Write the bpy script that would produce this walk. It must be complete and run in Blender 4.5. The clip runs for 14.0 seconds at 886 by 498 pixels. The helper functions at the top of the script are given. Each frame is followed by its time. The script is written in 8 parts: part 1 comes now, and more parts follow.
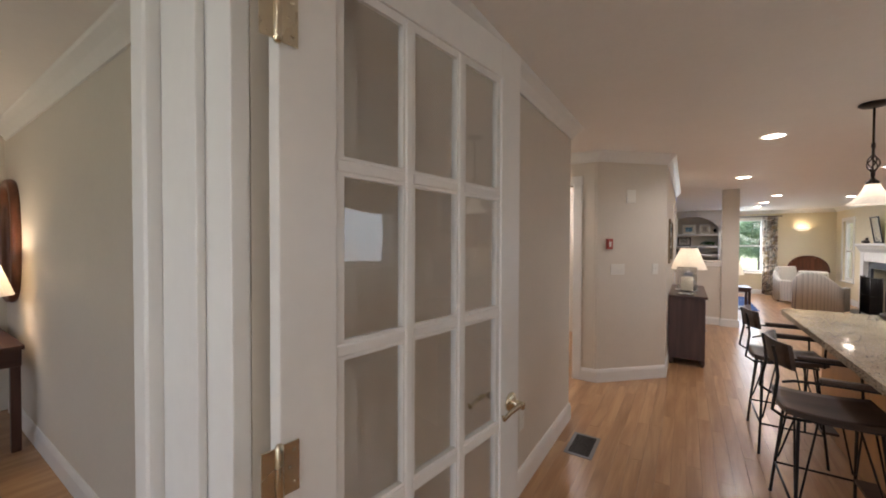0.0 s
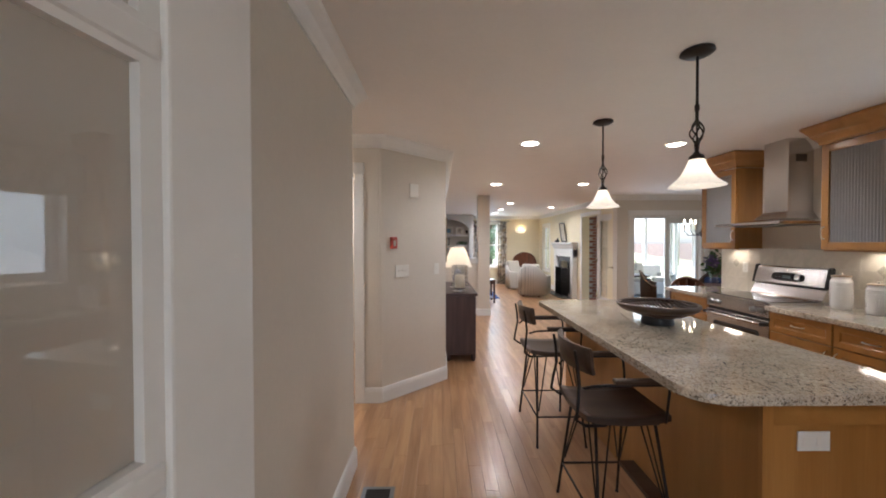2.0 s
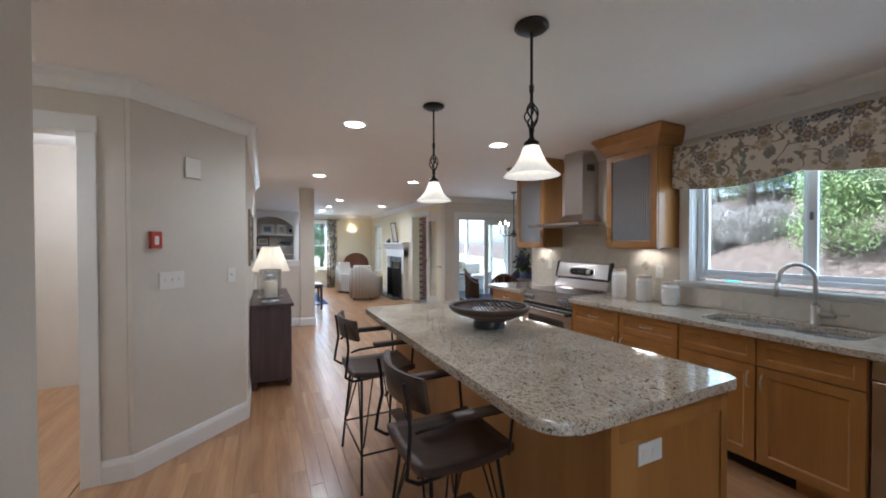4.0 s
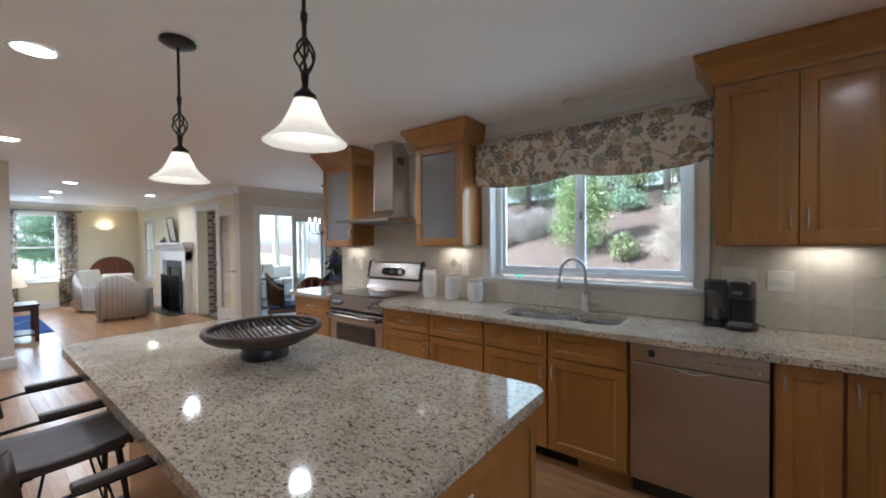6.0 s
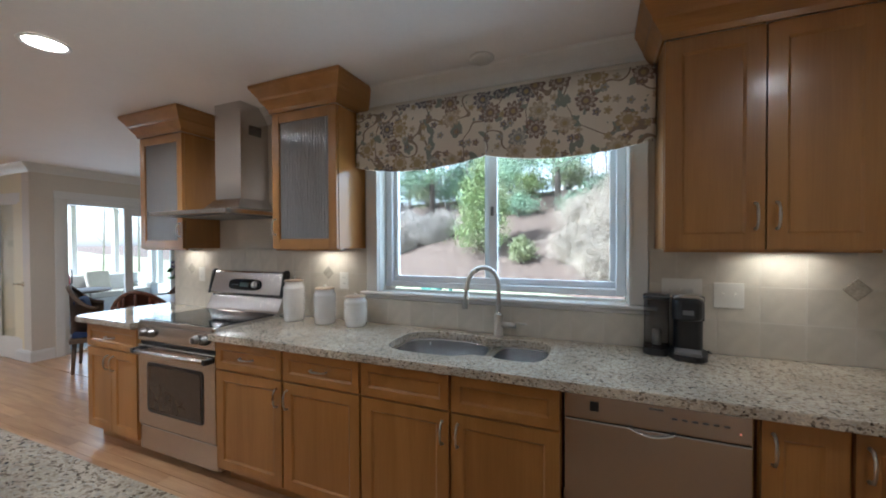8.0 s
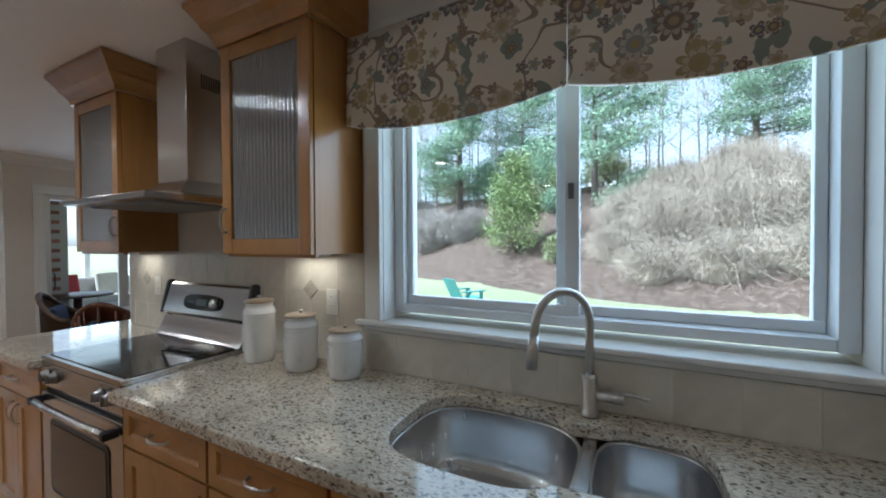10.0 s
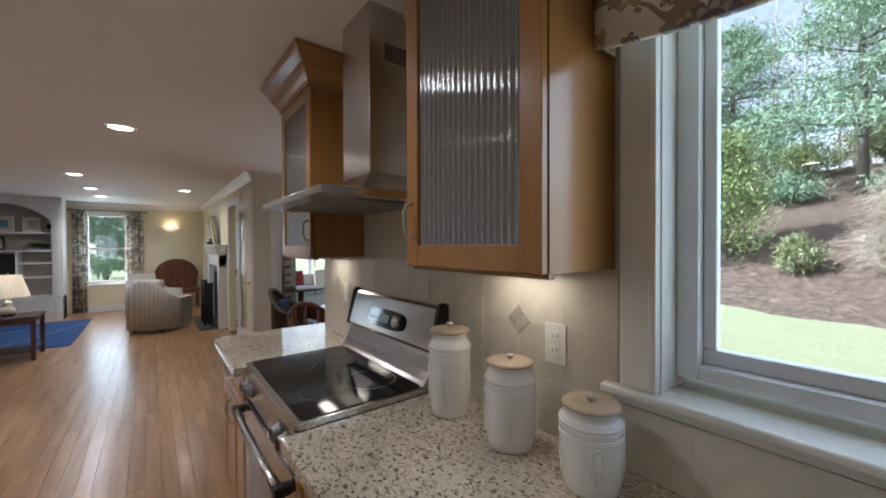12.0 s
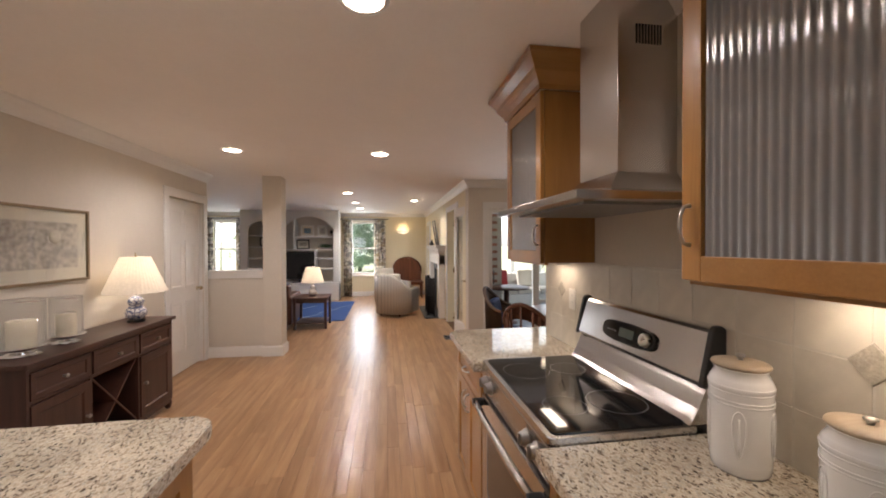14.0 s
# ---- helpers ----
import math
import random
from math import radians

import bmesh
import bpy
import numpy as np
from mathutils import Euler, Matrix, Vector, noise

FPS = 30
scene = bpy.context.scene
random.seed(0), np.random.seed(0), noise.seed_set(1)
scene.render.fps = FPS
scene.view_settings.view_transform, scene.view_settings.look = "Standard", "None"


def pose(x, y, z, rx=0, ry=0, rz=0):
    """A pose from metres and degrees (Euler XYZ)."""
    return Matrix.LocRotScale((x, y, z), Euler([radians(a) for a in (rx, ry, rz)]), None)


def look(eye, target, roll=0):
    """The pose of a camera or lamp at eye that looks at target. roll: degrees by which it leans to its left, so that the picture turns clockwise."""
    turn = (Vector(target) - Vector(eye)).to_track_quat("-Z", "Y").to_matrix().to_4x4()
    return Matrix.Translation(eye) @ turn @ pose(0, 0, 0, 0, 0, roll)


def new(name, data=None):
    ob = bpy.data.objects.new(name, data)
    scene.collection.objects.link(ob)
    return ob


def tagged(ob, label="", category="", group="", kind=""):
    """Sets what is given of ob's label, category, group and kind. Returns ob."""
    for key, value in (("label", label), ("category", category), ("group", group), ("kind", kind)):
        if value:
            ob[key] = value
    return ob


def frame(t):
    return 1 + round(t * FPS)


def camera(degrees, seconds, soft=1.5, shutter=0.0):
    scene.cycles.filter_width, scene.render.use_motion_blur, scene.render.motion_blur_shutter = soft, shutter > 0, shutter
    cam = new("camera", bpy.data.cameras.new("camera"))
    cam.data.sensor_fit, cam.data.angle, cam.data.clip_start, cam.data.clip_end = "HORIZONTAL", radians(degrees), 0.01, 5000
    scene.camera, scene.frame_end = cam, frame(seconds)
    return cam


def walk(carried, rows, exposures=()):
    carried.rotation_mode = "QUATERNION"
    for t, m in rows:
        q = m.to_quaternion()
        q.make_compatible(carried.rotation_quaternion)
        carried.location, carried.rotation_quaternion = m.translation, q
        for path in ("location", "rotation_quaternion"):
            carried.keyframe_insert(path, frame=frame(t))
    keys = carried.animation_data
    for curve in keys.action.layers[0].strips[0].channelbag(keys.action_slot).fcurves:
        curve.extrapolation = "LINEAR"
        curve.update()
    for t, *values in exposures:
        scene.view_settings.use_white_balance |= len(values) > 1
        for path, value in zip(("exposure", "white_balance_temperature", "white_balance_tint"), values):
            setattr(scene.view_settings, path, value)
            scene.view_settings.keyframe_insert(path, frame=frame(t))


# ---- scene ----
cam = camera(100.0, 14.0, soft=1.9)
PATH = [
    (0, (-0.026, -0.152, 1.479), (-1.123, 1.52, 1.444), 0.2),
    (0.5, (-0.151, 0.026, 1.474), (-0.979, 1.846, 1.444), 0.1),
    (1, (-0.232, 0.215, 1.471), (-0.763, 2.143, 1.441), 0.1),
    (1.5, (-0.278, 0.413, 1.469), (-0.522, 2.398, 1.44), -0.1),
    (2, (-0.284, 0.61, 1.462), (-0.264, 2.609, 1.433), -0.1),
    (4.3, (-0.034, 1.176, 1.437), (0.960, 2.911, 1.409), -0.4),
    (4.5, (0.0, 1.202, 1.441), (1.079, 2.886, 1.41), -0.6),
    (5, (0.111, 1.275, 1.419), (1.386, 2.815, 1.391), -0.4),
    (5.5, (0.228, 1.349, 1.419), (1.674, 2.731, 1.392), -0.5),
    (6, (0.343, 1.429, 1.43), (1.933, 2.642, 1.395), -0.6),
    (6.5, (0.471, 1.494, 1.42), (2.199, 2.5, 1.389), -0.5),
    (7, (0.66, 1.583, 1.43), (2.493, 2.382, 1.402), -0.4),
    (9.5, (1.749, 1.992, 1.435), (3.595, 2.761, 1.407), -0.2),
    (10, (1.922, 2.133, 1.447), (3.703, 3.043, 1.414), -0.3),
    (10.5, (2.092, 2.283, 1.443), (3.785, 3.348, 1.437), -0.0),
    (11, (2.227, 2.416, 1.44), (3.776, 3.682, 1.423), -0.2),
    (11.5, (2.272, 2.578, 1.448), (3.677, 4.002, 1.433), -0.2),
    (12, (2.275, 2.7, 1.467), (3.509, 4.274, 1.446), -0.2),
    (12.5, (2.261, 2.791, 1.483), (3.268, 4.518, 1.454), -0.4),
    (13, (2.223, 2.833, 1.485), (2.972, 4.687, 1.462), -0.3),
    (13.5, (2.18, 2.833, 1.496), (2.701, 4.764, 1.471), -0.2),
    (14, (2.14, 2.82, 1.497), (2.444, 4.797, 1.476), -0.2),
]
EXPOSURES = [(0.0, 1.42, 6150, 16), (2.0, 1.62, 5750, 13), (4.5, 1.42, 5100, 8), (7.0, 1.42, 5250, 9), (9.5, 1.08, 5100, 3), (10.5, 0.68, 5100, 4), (11.3, 0.55, 5250, 5), (12.0, 0.85, 5550, 9), (13.0, 1.15, 6450, 17), (14.0, 1.4, 6450, 18)]
walk(cam, [(t, look(eye, target, roll)) for t, eye, target, roll in PATH], EXPOSURES)

# ---- world and lights ----
world = bpy.data.worlds.new("sky")
scene.world = world
world.use_nodes = True
wn = world.node_tree
sky = wn.nodes.new("ShaderNodeTexSky")
sky.sky_type, sky.sun_disc = "NISHITA", False
SUN_EL, SUN_AZ = radians(46), radians(-42)
sky.sun_elevation, sky.sun_rotation = SUN_EL, SUN_AZ
sky.air_density, sky.dust_density = 1.0, 2.0
haze = wn.nodes.new("ShaderNodeHueSaturation")
haze.inputs["Saturation"].default_value, haze.inputs["Value"].default_value = 0.42, 1.3
wn.links.new(sky.outputs[0], haze.inputs["Color"])
wn.links.new(haze.outputs[0], wn.nodes["Background"].inputs[0])
wn.nodes["Background"].inputs[1].default_value = 0.15


def lamp(name, kind, m, energy, color=(1, 0.86, 0.68), **more):
    li = bpy.data.lights.new(name, kind)
    li.energy, li.color = energy, color
    if "size" in more:
        if kind == "AREA":
            li.size = more["size"]
        else:
            li.shadow_soft_size = more["size"]
    if "size_y" in more:
        li.shape, li.size_y = "RECTANGLE", more["size_y"]
    if "spot" in more:
        li.spot_size, li.spot_blend = radians(more["spot"]), 0.6
    ob = new(name, li)
    ob.matrix_basis = m
    return ob


sun = lamp("sun", "SUN", look((0, 0, 0), (-math.sin(SUN_AZ) * math.cos(SUN_EL), -math.cos(SUN_AZ) * math.cos(SUN_EL), -math.sin(SUN_EL))), 5.0, (1, 0.96, 0.90))
sun.data.angle = radians(0.5)
# the can at (1.75, 0.75) is added out of view to brighten the right-hand cabinets
CANS = [(0.607, 4.25), (2.06, 4.28), (0.65, 6.76), (2.085, 6.73), (1.465, 9.71), (1.48, 11.26), (1.50, 12.5), (2.745, 10.68), (-1.9, 3.5), (1.75, 0.75), (0.55, -0.75), (2.1, 1.7)]
for x, y in CANS[:-1]:
    lamp("can_lamp", "SPOT", look((x, y, 2.425), (x, y, 0)), 6 if y < 1 else 14 if x < 0.62 else 19 if y < 8 else 11 if x > 2.5 else 27, (1, 0.94, 0.87), size=0.06, spot=160)
for x, y in ((1.03, 2.50), (1.03, 3.59)):
    lamp("pendant_lamp", "POINT", pose(x, y, 1.83), 0.22, (1, 0.86, 0.70), size=0.035)
lamp("table_lamp_bulb", "POINT", pose(0.0, 6.40, 1.28), 1.1, (1, 0.87, 0.70), size=0.04)
lamp("end_table_lamp_bulb", "POINT", pose(0.80, 9.98, 0.96), 1.2, (1, 0.87, 0.70), size=0.04)
lamp("sconce_lamp", "POINT", pose(2.65, 13.90, 1.97), 0.8, (1, 0.74, 0.42), size=0.04)
lamp("den_lamp_bulb", "POINT", pose(-4.16, 0.20, 1.30), 3.5, (1, 0.78, 0.52), size=0.04)
for y in (3.42, 4.85, 1.0):
    lamp("under_cabinet_lamp", "AREA", pose(3.10, y, 1.385), 0.3, (1, 0.84, 0.64), size=0.06, size_y=0.22)
lamp("hall_light", "POINT", pose(-1.5, 5.2, 2.1), 10, (1, 0.92, 0.84), size=0.1)
# area lamps stand in for daylight at the kitchen window, far windows and sliding door
lamp("kitchen_window_light", "AREA", look((3.396, 2.33, 1.63), (0, 2.33, 1.63)), 3.6, (0.84, 0.94, 1.0), size=1.38, size_y=0.90)
lamp("north_window_light", "AREA", look((1.48, 14.18, 1.41), (1.48, 0, 1.41)), 7, (0.84, 0.93, 1.0), size=0.6, size_y=1.44)
lamp("north_west_window_light", "AREA", look((-2.29, 14.18, 1.41), (-2.29, 0, 1.41)), 6, (0.84, 0.93, 1.0), size=0.54, size_y=1.44)
lamp("slider_light", "AREA", look((4.38, 8.305, 1.03), (4.38, 0, 1.03)), 5, (0.84, 0.93, 1.0), size=1.3, size_y=1.85)
# added fill lamps for entry and den, at assumed openings out of view
lamp("south_window_light", "AREA", look((0.05, -3.16, 1.4), (0.05, 3, 1.5)), 6.5, (0.88, 0.94, 1.0), size=1.3, size_y=1.4)
lamp("den_window_light", "AREA", look((-2.8, -3.16, 1.4), (-2.8, 3, 1.4)), 3.6, (0.88, 0.94, 1.0), size=1.6, size_y=1.4)

# ---- small builders ----
def box(bm, x0, x1, y0, y1, z0, z1):
    vs = [bm.verts.new((x, y, z)) for z in (z0, z1) for x, y in ((x0, y0), (x1, y0), (x1, y1), (x0, y1))]
    for f in ((3, 2, 1, 0), (4, 5, 6, 7), (0, 1, 5, 4), (1, 2, 6, 5), (2, 3, 7, 6), (3, 0, 4, 7)):
        bm.faces.new([vs[i] for i in f])
    return bm


def bevel(bm, w=0.004, seg=2):
    bmesh.ops.bevel(bm, geom=bm.edges[:], offset=w, segments=seg, profile=0.6, affect="EDGES", clamp_overlap=True)
    return bm


def B(x0, x1, y0, y1, z0, z1, w=0.0, seg=2):
    bm = box(bmesh.new(), min(x0, x1), max(x0, x1), min(y0, y1), max(y0, y1), min(z0, z1), max(z0, z1))
    return bevel(bm, w, seg) if w else bm


def ring(c, a, b, r, n):
    return [c + a * (r * math.cos(2 * math.pi * i / n)) + b * (r * math.sin(2 * math.pi * i / n)) for i in range(n)]


def tube(bm, pts, r, n=8, closed=False, caps=True):
    """A round bar along points; r is one radius or one a point."""
    pts = [Vector(p) for p in pts]
    rs = r if isinstance(r, (list, tuple)) else [r] * len(pts)
    loops, up = [], None
    m = len(pts)
    for i, p in enumerate(pts):
        a = pts[(i + 1) % m] if (closed or i + 1 < m) else p
        b = pts[i - 1] if (closed or i > 0) else p
        d = (a - b).normalized() if (a - b).length > 1e-9 else Vector((0, 0, 1))
        if up is None:
            up = Vector((0, 0, 1)) if abs(d.z) < 0.9 else Vector((1, 0, 0))
        u = (up - d * up.dot(d))
        u = u.normalized() if u.length > 1e-6 else d.orthogonal().normalized()
        up = u
        loops.append([bm.verts.new(q) for q in ring(p, u, d.cross(u), rs[i], n)])
    for i in range(m if closed else m - 1):
        la, lb = loops[i], loops[(i + 1) % m]
        for k in range(n):
            bm.faces.new((la[k], la[(k + 1) % n], lb[(k + 1) % n], lb[k])).smooth = True
    if caps and not closed:
        bm.faces.new(loops[0][::-1]), bm.faces.new(loops[-1])
    return bm


def T(pts, r, n=8, closed=False):
    return tube(bmesh.new(), pts, r, n, closed)


def lathe(prof, n=24, c=(0, 0, 0), sx=1.0, sy=1.0, caps=False):
    """A turned body: prof is a run of (radius, height)."""
    bm = bmesh.new()
    rows = []
    for r, z in prof:
        rows.append([bm.verts.new((c[0] + sx * r * math.cos(2 * math.pi * i / n), c[1] + sy * r * math.sin(2 * math.pi * i / n), c[2] + z)) for i in range(n)])
    for a, b in zip(rows, rows[1:]):
        for i in range(n):
            bm.faces.new((a[i], a[(i + 1) % n], b[(i + 1) % n], b[i])).smooth = True
    if caps:
        bm.faces.new(rows[0][::-1]), bm.faces.new(rows[-1])
    bmesh.ops.remove_doubles(bm, verts=bm.verts[:], dist=1e-5)
    return bm


def prism(poly, z0, z1, w=0.0):
    """A slab with the plan poly (counter-clockwise)."""
    bm = bmesh.new()
    lo = [bm.verts.new((x, y, z0)) for x, y in poly]
    hi = [bm.verts.new((x, y, z1)) for x, y in poly]
    n = len(poly)
    bm.faces.new(lo[::-1]), bm.faces.new(hi)
    for i in range(n):
        bm.faces.new((lo[i], lo[(i + 1) % n], hi[(i + 1) % n], hi[i]))
    if w:
        ed = [e for e in bm.edges if abs(e.verts[0].co.z - e.verts[1].co.z) < 1e-6]
        bmesh.ops.bevel(bm, geom=ed, offset=w, segments=3, profile=0.5, affect="EDGES", clamp_overlap=True)
    return bm


def sweep(prof, path, closed=False):
    """A moulding: prof of (out, z) carried along a level path of (x, y); out lies to the right of the way."""
    bm = bmesh.new()
    P = [Vector((x, y)) for x, y in path]
    rows = []
    for i, p in enumerate(P):
        d0 = (p - P[i - 1]).normalized() if (i or closed) else None
        d1 = (P[(i + 1) % len(P)] - p).normalized() if (i + 1 < len(P) or closed) else None
        d0, d1 = d0 or d1, d1 or d0
        n0, n1 = Vector((d0.y, -d0.x)), Vector((d1.y, -d1.x))
        m = (n0 + n1).normalized()
        m = m / max(0.3, m.dot(n0))
        rows.append([bm.verts.new((p.x + m.x * o, p.y + m.y * o, z)) for o, z in prof])
    k = len(prof)
    for i in range(len(P) if closed else len(P) - 1):
        a, b = rows[i], rows[(i + 1) % len(P)]
        for j in range(k):
            bm.faces.new((a[j], a[(j + 1) % k], b[(j + 1) % k], b[j]))
    if not closed:
        bm.faces.new(rows[0]), bm.faces.new(rows[-1][::-1])
    bmesh.ops.recalc_face_normals(bm, faces=bm.faces[:])
    return bm


def panel_face(w, h, rail=0.06, dep=0.02, rec=0.007, slope=0.012):
    """A framed (recessed panel) front in x and z, its face at y = 0 looking to -y, its back at y = dep."""
    bm = bmesh.new()
    rows = [(0, 0, w, h, 0.0), (rail, rail, w - rail, h - rail, 0.0), (rail + slope, rail + slope, w - rail - slope, h - rail - slope, rec)]
    loops = [[bm.verts.new(p) for p in ((a, y, b), (c, y, b), (c, y, d), (a, y, d))] for a, b, c, d, y in rows]
    back = [bm.verts.new(p) for p in ((0, dep, 0), (w, dep, 0), (w, dep, h), (0, dep, h))]
    for a, b in zip(loops, loops[1:]):
        for i in range(4):
            bm.faces.new((a[i], a[(i + 1) % 4], b[(i + 1) % 4], b[i]))
    bm.faces.new(loops[-1])
    for i in range(4):
        bm.faces.new((back[i], back[(i + 1) % 4], loops[0][(i + 1) % 4], loops[0][i]))
    bm.faces.new(back[::-1])
    return bm


def moved(bm, m):
    bm.transform(m)
    return bm


def mesh_of(name, bm, mat):
    me = bpy.data.meshes.new(name)
    bm.normal_update()
    bm.to_mesh(me)
    bm.free()
    for m in (mat if isinstance(mat, (list, tuple)) else [mat]):
        me.materials.append(m)
    return me


def part(name, bm, material, parent, label=""):
    ob = new(name, mesh_of(name, bm, material))
    ob.parent = parent
    return tagged(ob, label)


def thing(name, label, category, at=None, group=""):
    ob = new(name)
    ob.empty_display_size = 0.1
    if at is not None:
        ob.matrix_basis = at if isinstance(at, Matrix) else Matrix.Translation(at)
    return tagged(ob, label, category, group)


def single(name, bm, mat, label, category, at=None, group=""):
    ob = new(name, mesh_of(name, bm, mat))
    if at is not None:
        ob.matrix_basis = at if isinstance(at, Matrix) else Matrix.Translation(at)
    return tagged(ob, label, category, group)


def setting(name, bm, mat, label="", category=""):
    ob = new(name, mesh_of(name, bm, mat))
    return tagged(ob, label, category, "", "structure")


def arc(cx, cy, r, a0, a1, n):
    return [(cx + r * math.cos(radians(a0 + (a1 - a0) * i / n)), cy + r * math.sin(radians(a0 + (a1 - a0) * i / n))) for i in range(n + 1)]


# ---- materials ----
def mat(name, base, rough=0.5, metal=0.0, spec=0.5, bump=0.0, scale=30.0, vary=0.06, stretch=(1, 1, 1), rnd=0.0, coat=0.0, fine=None):
    """Paint, metal, cloth and the like, with stains at one scale and grain at another."""
    m = bpy.data.materials.new(name)
    m.use_nodes = True
    nt = m.node_tree
    N, L = nt.nodes, nt.links
    b = N["Principled BSDF"]
    b.inputs["Roughness"].default_value, b.inputs["Metallic"].default_value = rough, metal
    b.inputs["Specular IOR Level"].default_value = spec
    b.inputs["Coat Weight"].default_value = coat
    co = N.new("ShaderNodeTexCoord")
    mp = N.new("ShaderNodeMapping")
    mp.inputs["Scale"].default_value = stretch
    L.new(co.outputs["Object"], mp.inputs[0])
    big = N.new("ShaderNodeTexNoise")
    big.inputs["Scale"].default_value, big.inputs["Detail"].default_value = scale * 0.12, 4
    small = N.new("ShaderNodeTexNoise")
    small.inputs["Scale"].default_value, small.inputs["Detail"].default_value = scale, 5
    L.new(mp.outputs[0], big.inputs["Vector"]), L.new(mp.outputs[0], small.inputs["Vector"])
    add = N.new("ShaderNodeMath")
    add.operation = "ADD"
    L.new(big.outputs[0], add.inputs[0]), L.new(small.outputs[0], add.inputs[1])
    mr = N.new("ShaderNodeMapRange")
    mr.inputs[1].default_value, mr.inputs[2].default_value = 0.6, 1.4
    mr.inputs[3].default_value, mr.inputs[4].default_value = 1 - vary, 1 + vary
    L.new(add.outputs[0], mr.inputs[0])
    hsv = N.new("ShaderNodeHueSaturation")
    hsv.inputs["Color"].default_value = (*base, 1)
    val = mr.outputs[0]
    if rnd:
        oi = N.new("ShaderNodeObjectInfo")
        r2 = N.new("ShaderNodeMapRange")
        r2.inputs[3].default_value, r2.inputs[4].default_value = 1 - rnd, 1 + rnd
        L.new(oi.outputs["Random"], r2.inputs[0])
        mu = N.new("ShaderNodeMath")
        mu.operation = "MULTIPLY"
        L.new(val, mu.inputs[0]), L.new(r2.outputs[0], mu.inputs[1])
        val = mu.outputs[0]
    L.new(val, hsv.inputs["Value"])
    L.new(hsv.outputs[0], b.inputs["Base Color"])
    rr = N.new("ShaderNodeMapRange")
    rr.inputs[3].default_value, rr.inputs[4].default_value = max(0, rough - 0.05), min(1, rough + 0.07)
    L.new(big.outputs[0], rr.inputs[0]), L.new(rr.outputs[0], b.inputs["Roughness"])
    if bump:
        bp = N.new("ShaderNodeBump")
        bp.inputs["Strength"].default_value, bp.inputs["Distance"].default_value = bump, 0.002
        L.new(small.outputs[0], bp.inputs["Height"]), L.new(bp.outputs[0], b.inputs["Normal"])
    return m


def ramp(N, stops, interp="LINEAR"):
    r = N.new("ShaderNodeValToRGB")
    r.color_ramp.interpolation = interp
    e = r.color_ramp.elements
    e[0].position, e[0].color = stops[0][0], (*stops[0][1], 1)
    e[1].position, e[1].color = stops[-1][0], (*stops[-1][1], 1)
    for p, c in stops[1:-1]:
        k = e.new(p)
        k.color = (*c, 1)
    return r


def wood(name, dark, light, rough=0.35, axis=2, rnd=0.15, coat=0.0, island=False, ring_scale=9.0):
    """Grained timber, the grain along axis (0, 1 or 2)."""
    m = bpy.data.materials.new(name)
    m.use_nodes = True
    N, L = m.node_tree.nodes, m.node_tree.links
    b = N["Principled BSDF"]
    b.inputs["Roughness"].default_value, b.inputs["Coat Weight"].default_value = rough, coat
    b.inputs["Coat Roughness"].default_value = 0.15
    co = N.new("ShaderNodeTexCoord")
    rn = N.new("ShaderNodeNewGeometry") if island else N.new("ShaderNodeObjectInfo")
    rv = rn.outputs["Random Per Island"] if island else rn.outputs["Random"]
    off = N.new("ShaderNodeVectorMath")
    off.operation = "MULTIPLY_ADD"
    cv = N.new("ShaderNodeCombineXYZ")
    for i in range(3):
        L.new(rv, cv.inputs[i])
    off.inputs[1].default_value = (7.3, 5.1, 9.7)
    L.new(cv.outputs[0], off.inputs[0]), L.new(co.outputs["Object"], off.inputs[2])
    mp = N.new("ShaderNodeMapping")
    s = [ring_scale] * 3
    s[axis] = ring_scale * 0.09
    mp.inputs["Scale"].default_value = s
    L.new(off.outputs[0], mp.inputs[0])
    n1 = N.new("ShaderNodeTexNoise")
    n1.inputs["Scale"].default_value, n1.inputs["Detail"].default_value, n1.inputs["Distortion"].default_value = 1.4, 5, 0.7
    L.new(mp.outputs[0], n1.inputs["Vector"])
    mp2 = N.new("ShaderNodeMapping")
    s2 = [170.0] * 3
    s2[axis] = 6.0
    mp2.inputs["Scale"].default_value = s2
    L.new(off.outputs[0], mp2.inputs[0])
    n2 = N.new("ShaderNodeTexNoise")
    n2.inputs["Scale"].default_value, n2.inputs["Detail"].default_value = 1.0, 3
    L.new(mp2.outputs[0], n2.inputs["Vector"])
    mix = N.new("ShaderNodeMath")
    mix.operation = "MULTIPLY_ADD"
    mix.inputs[1].default_value = 0.35
    L.new(n2.outputs[0], mix.inputs[0]), L.new(n1.outputs[0], mix.inputs[2])
    r = ramp(N, [(0.35, dark), (0.62, tuple((a + c) / 2 for a, c in zip(dark, light))), (0.85, light)])
    L.new(mix.outputs[0], r.inputs[0])
    hsv = N.new("ShaderNodeHueSaturation")
    mr = N.new("ShaderNodeMapRange")
    mr.inputs[3].default_value, mr.inputs[4].default_value = 1 - rnd, 1 + rnd
    L.new(rv, mr.inputs[0]), L.new(mr.outputs[0], hsv.inputs["Value"]), L.new(r.outputs[0], hsv.inputs["Color"])
    L.new(hsv.outputs[0], b.inputs["Base Color"])
    bp = N.new("ShaderNodeBump")
    bp.inputs["Strength"].default_value, bp.inputs["Distance"].default_value = 0.12, 0.001
    L.new(n2.outputs[0], bp.inputs["Height"]), L.new(bp.outputs[0], b.inputs["Normal"])
    return m


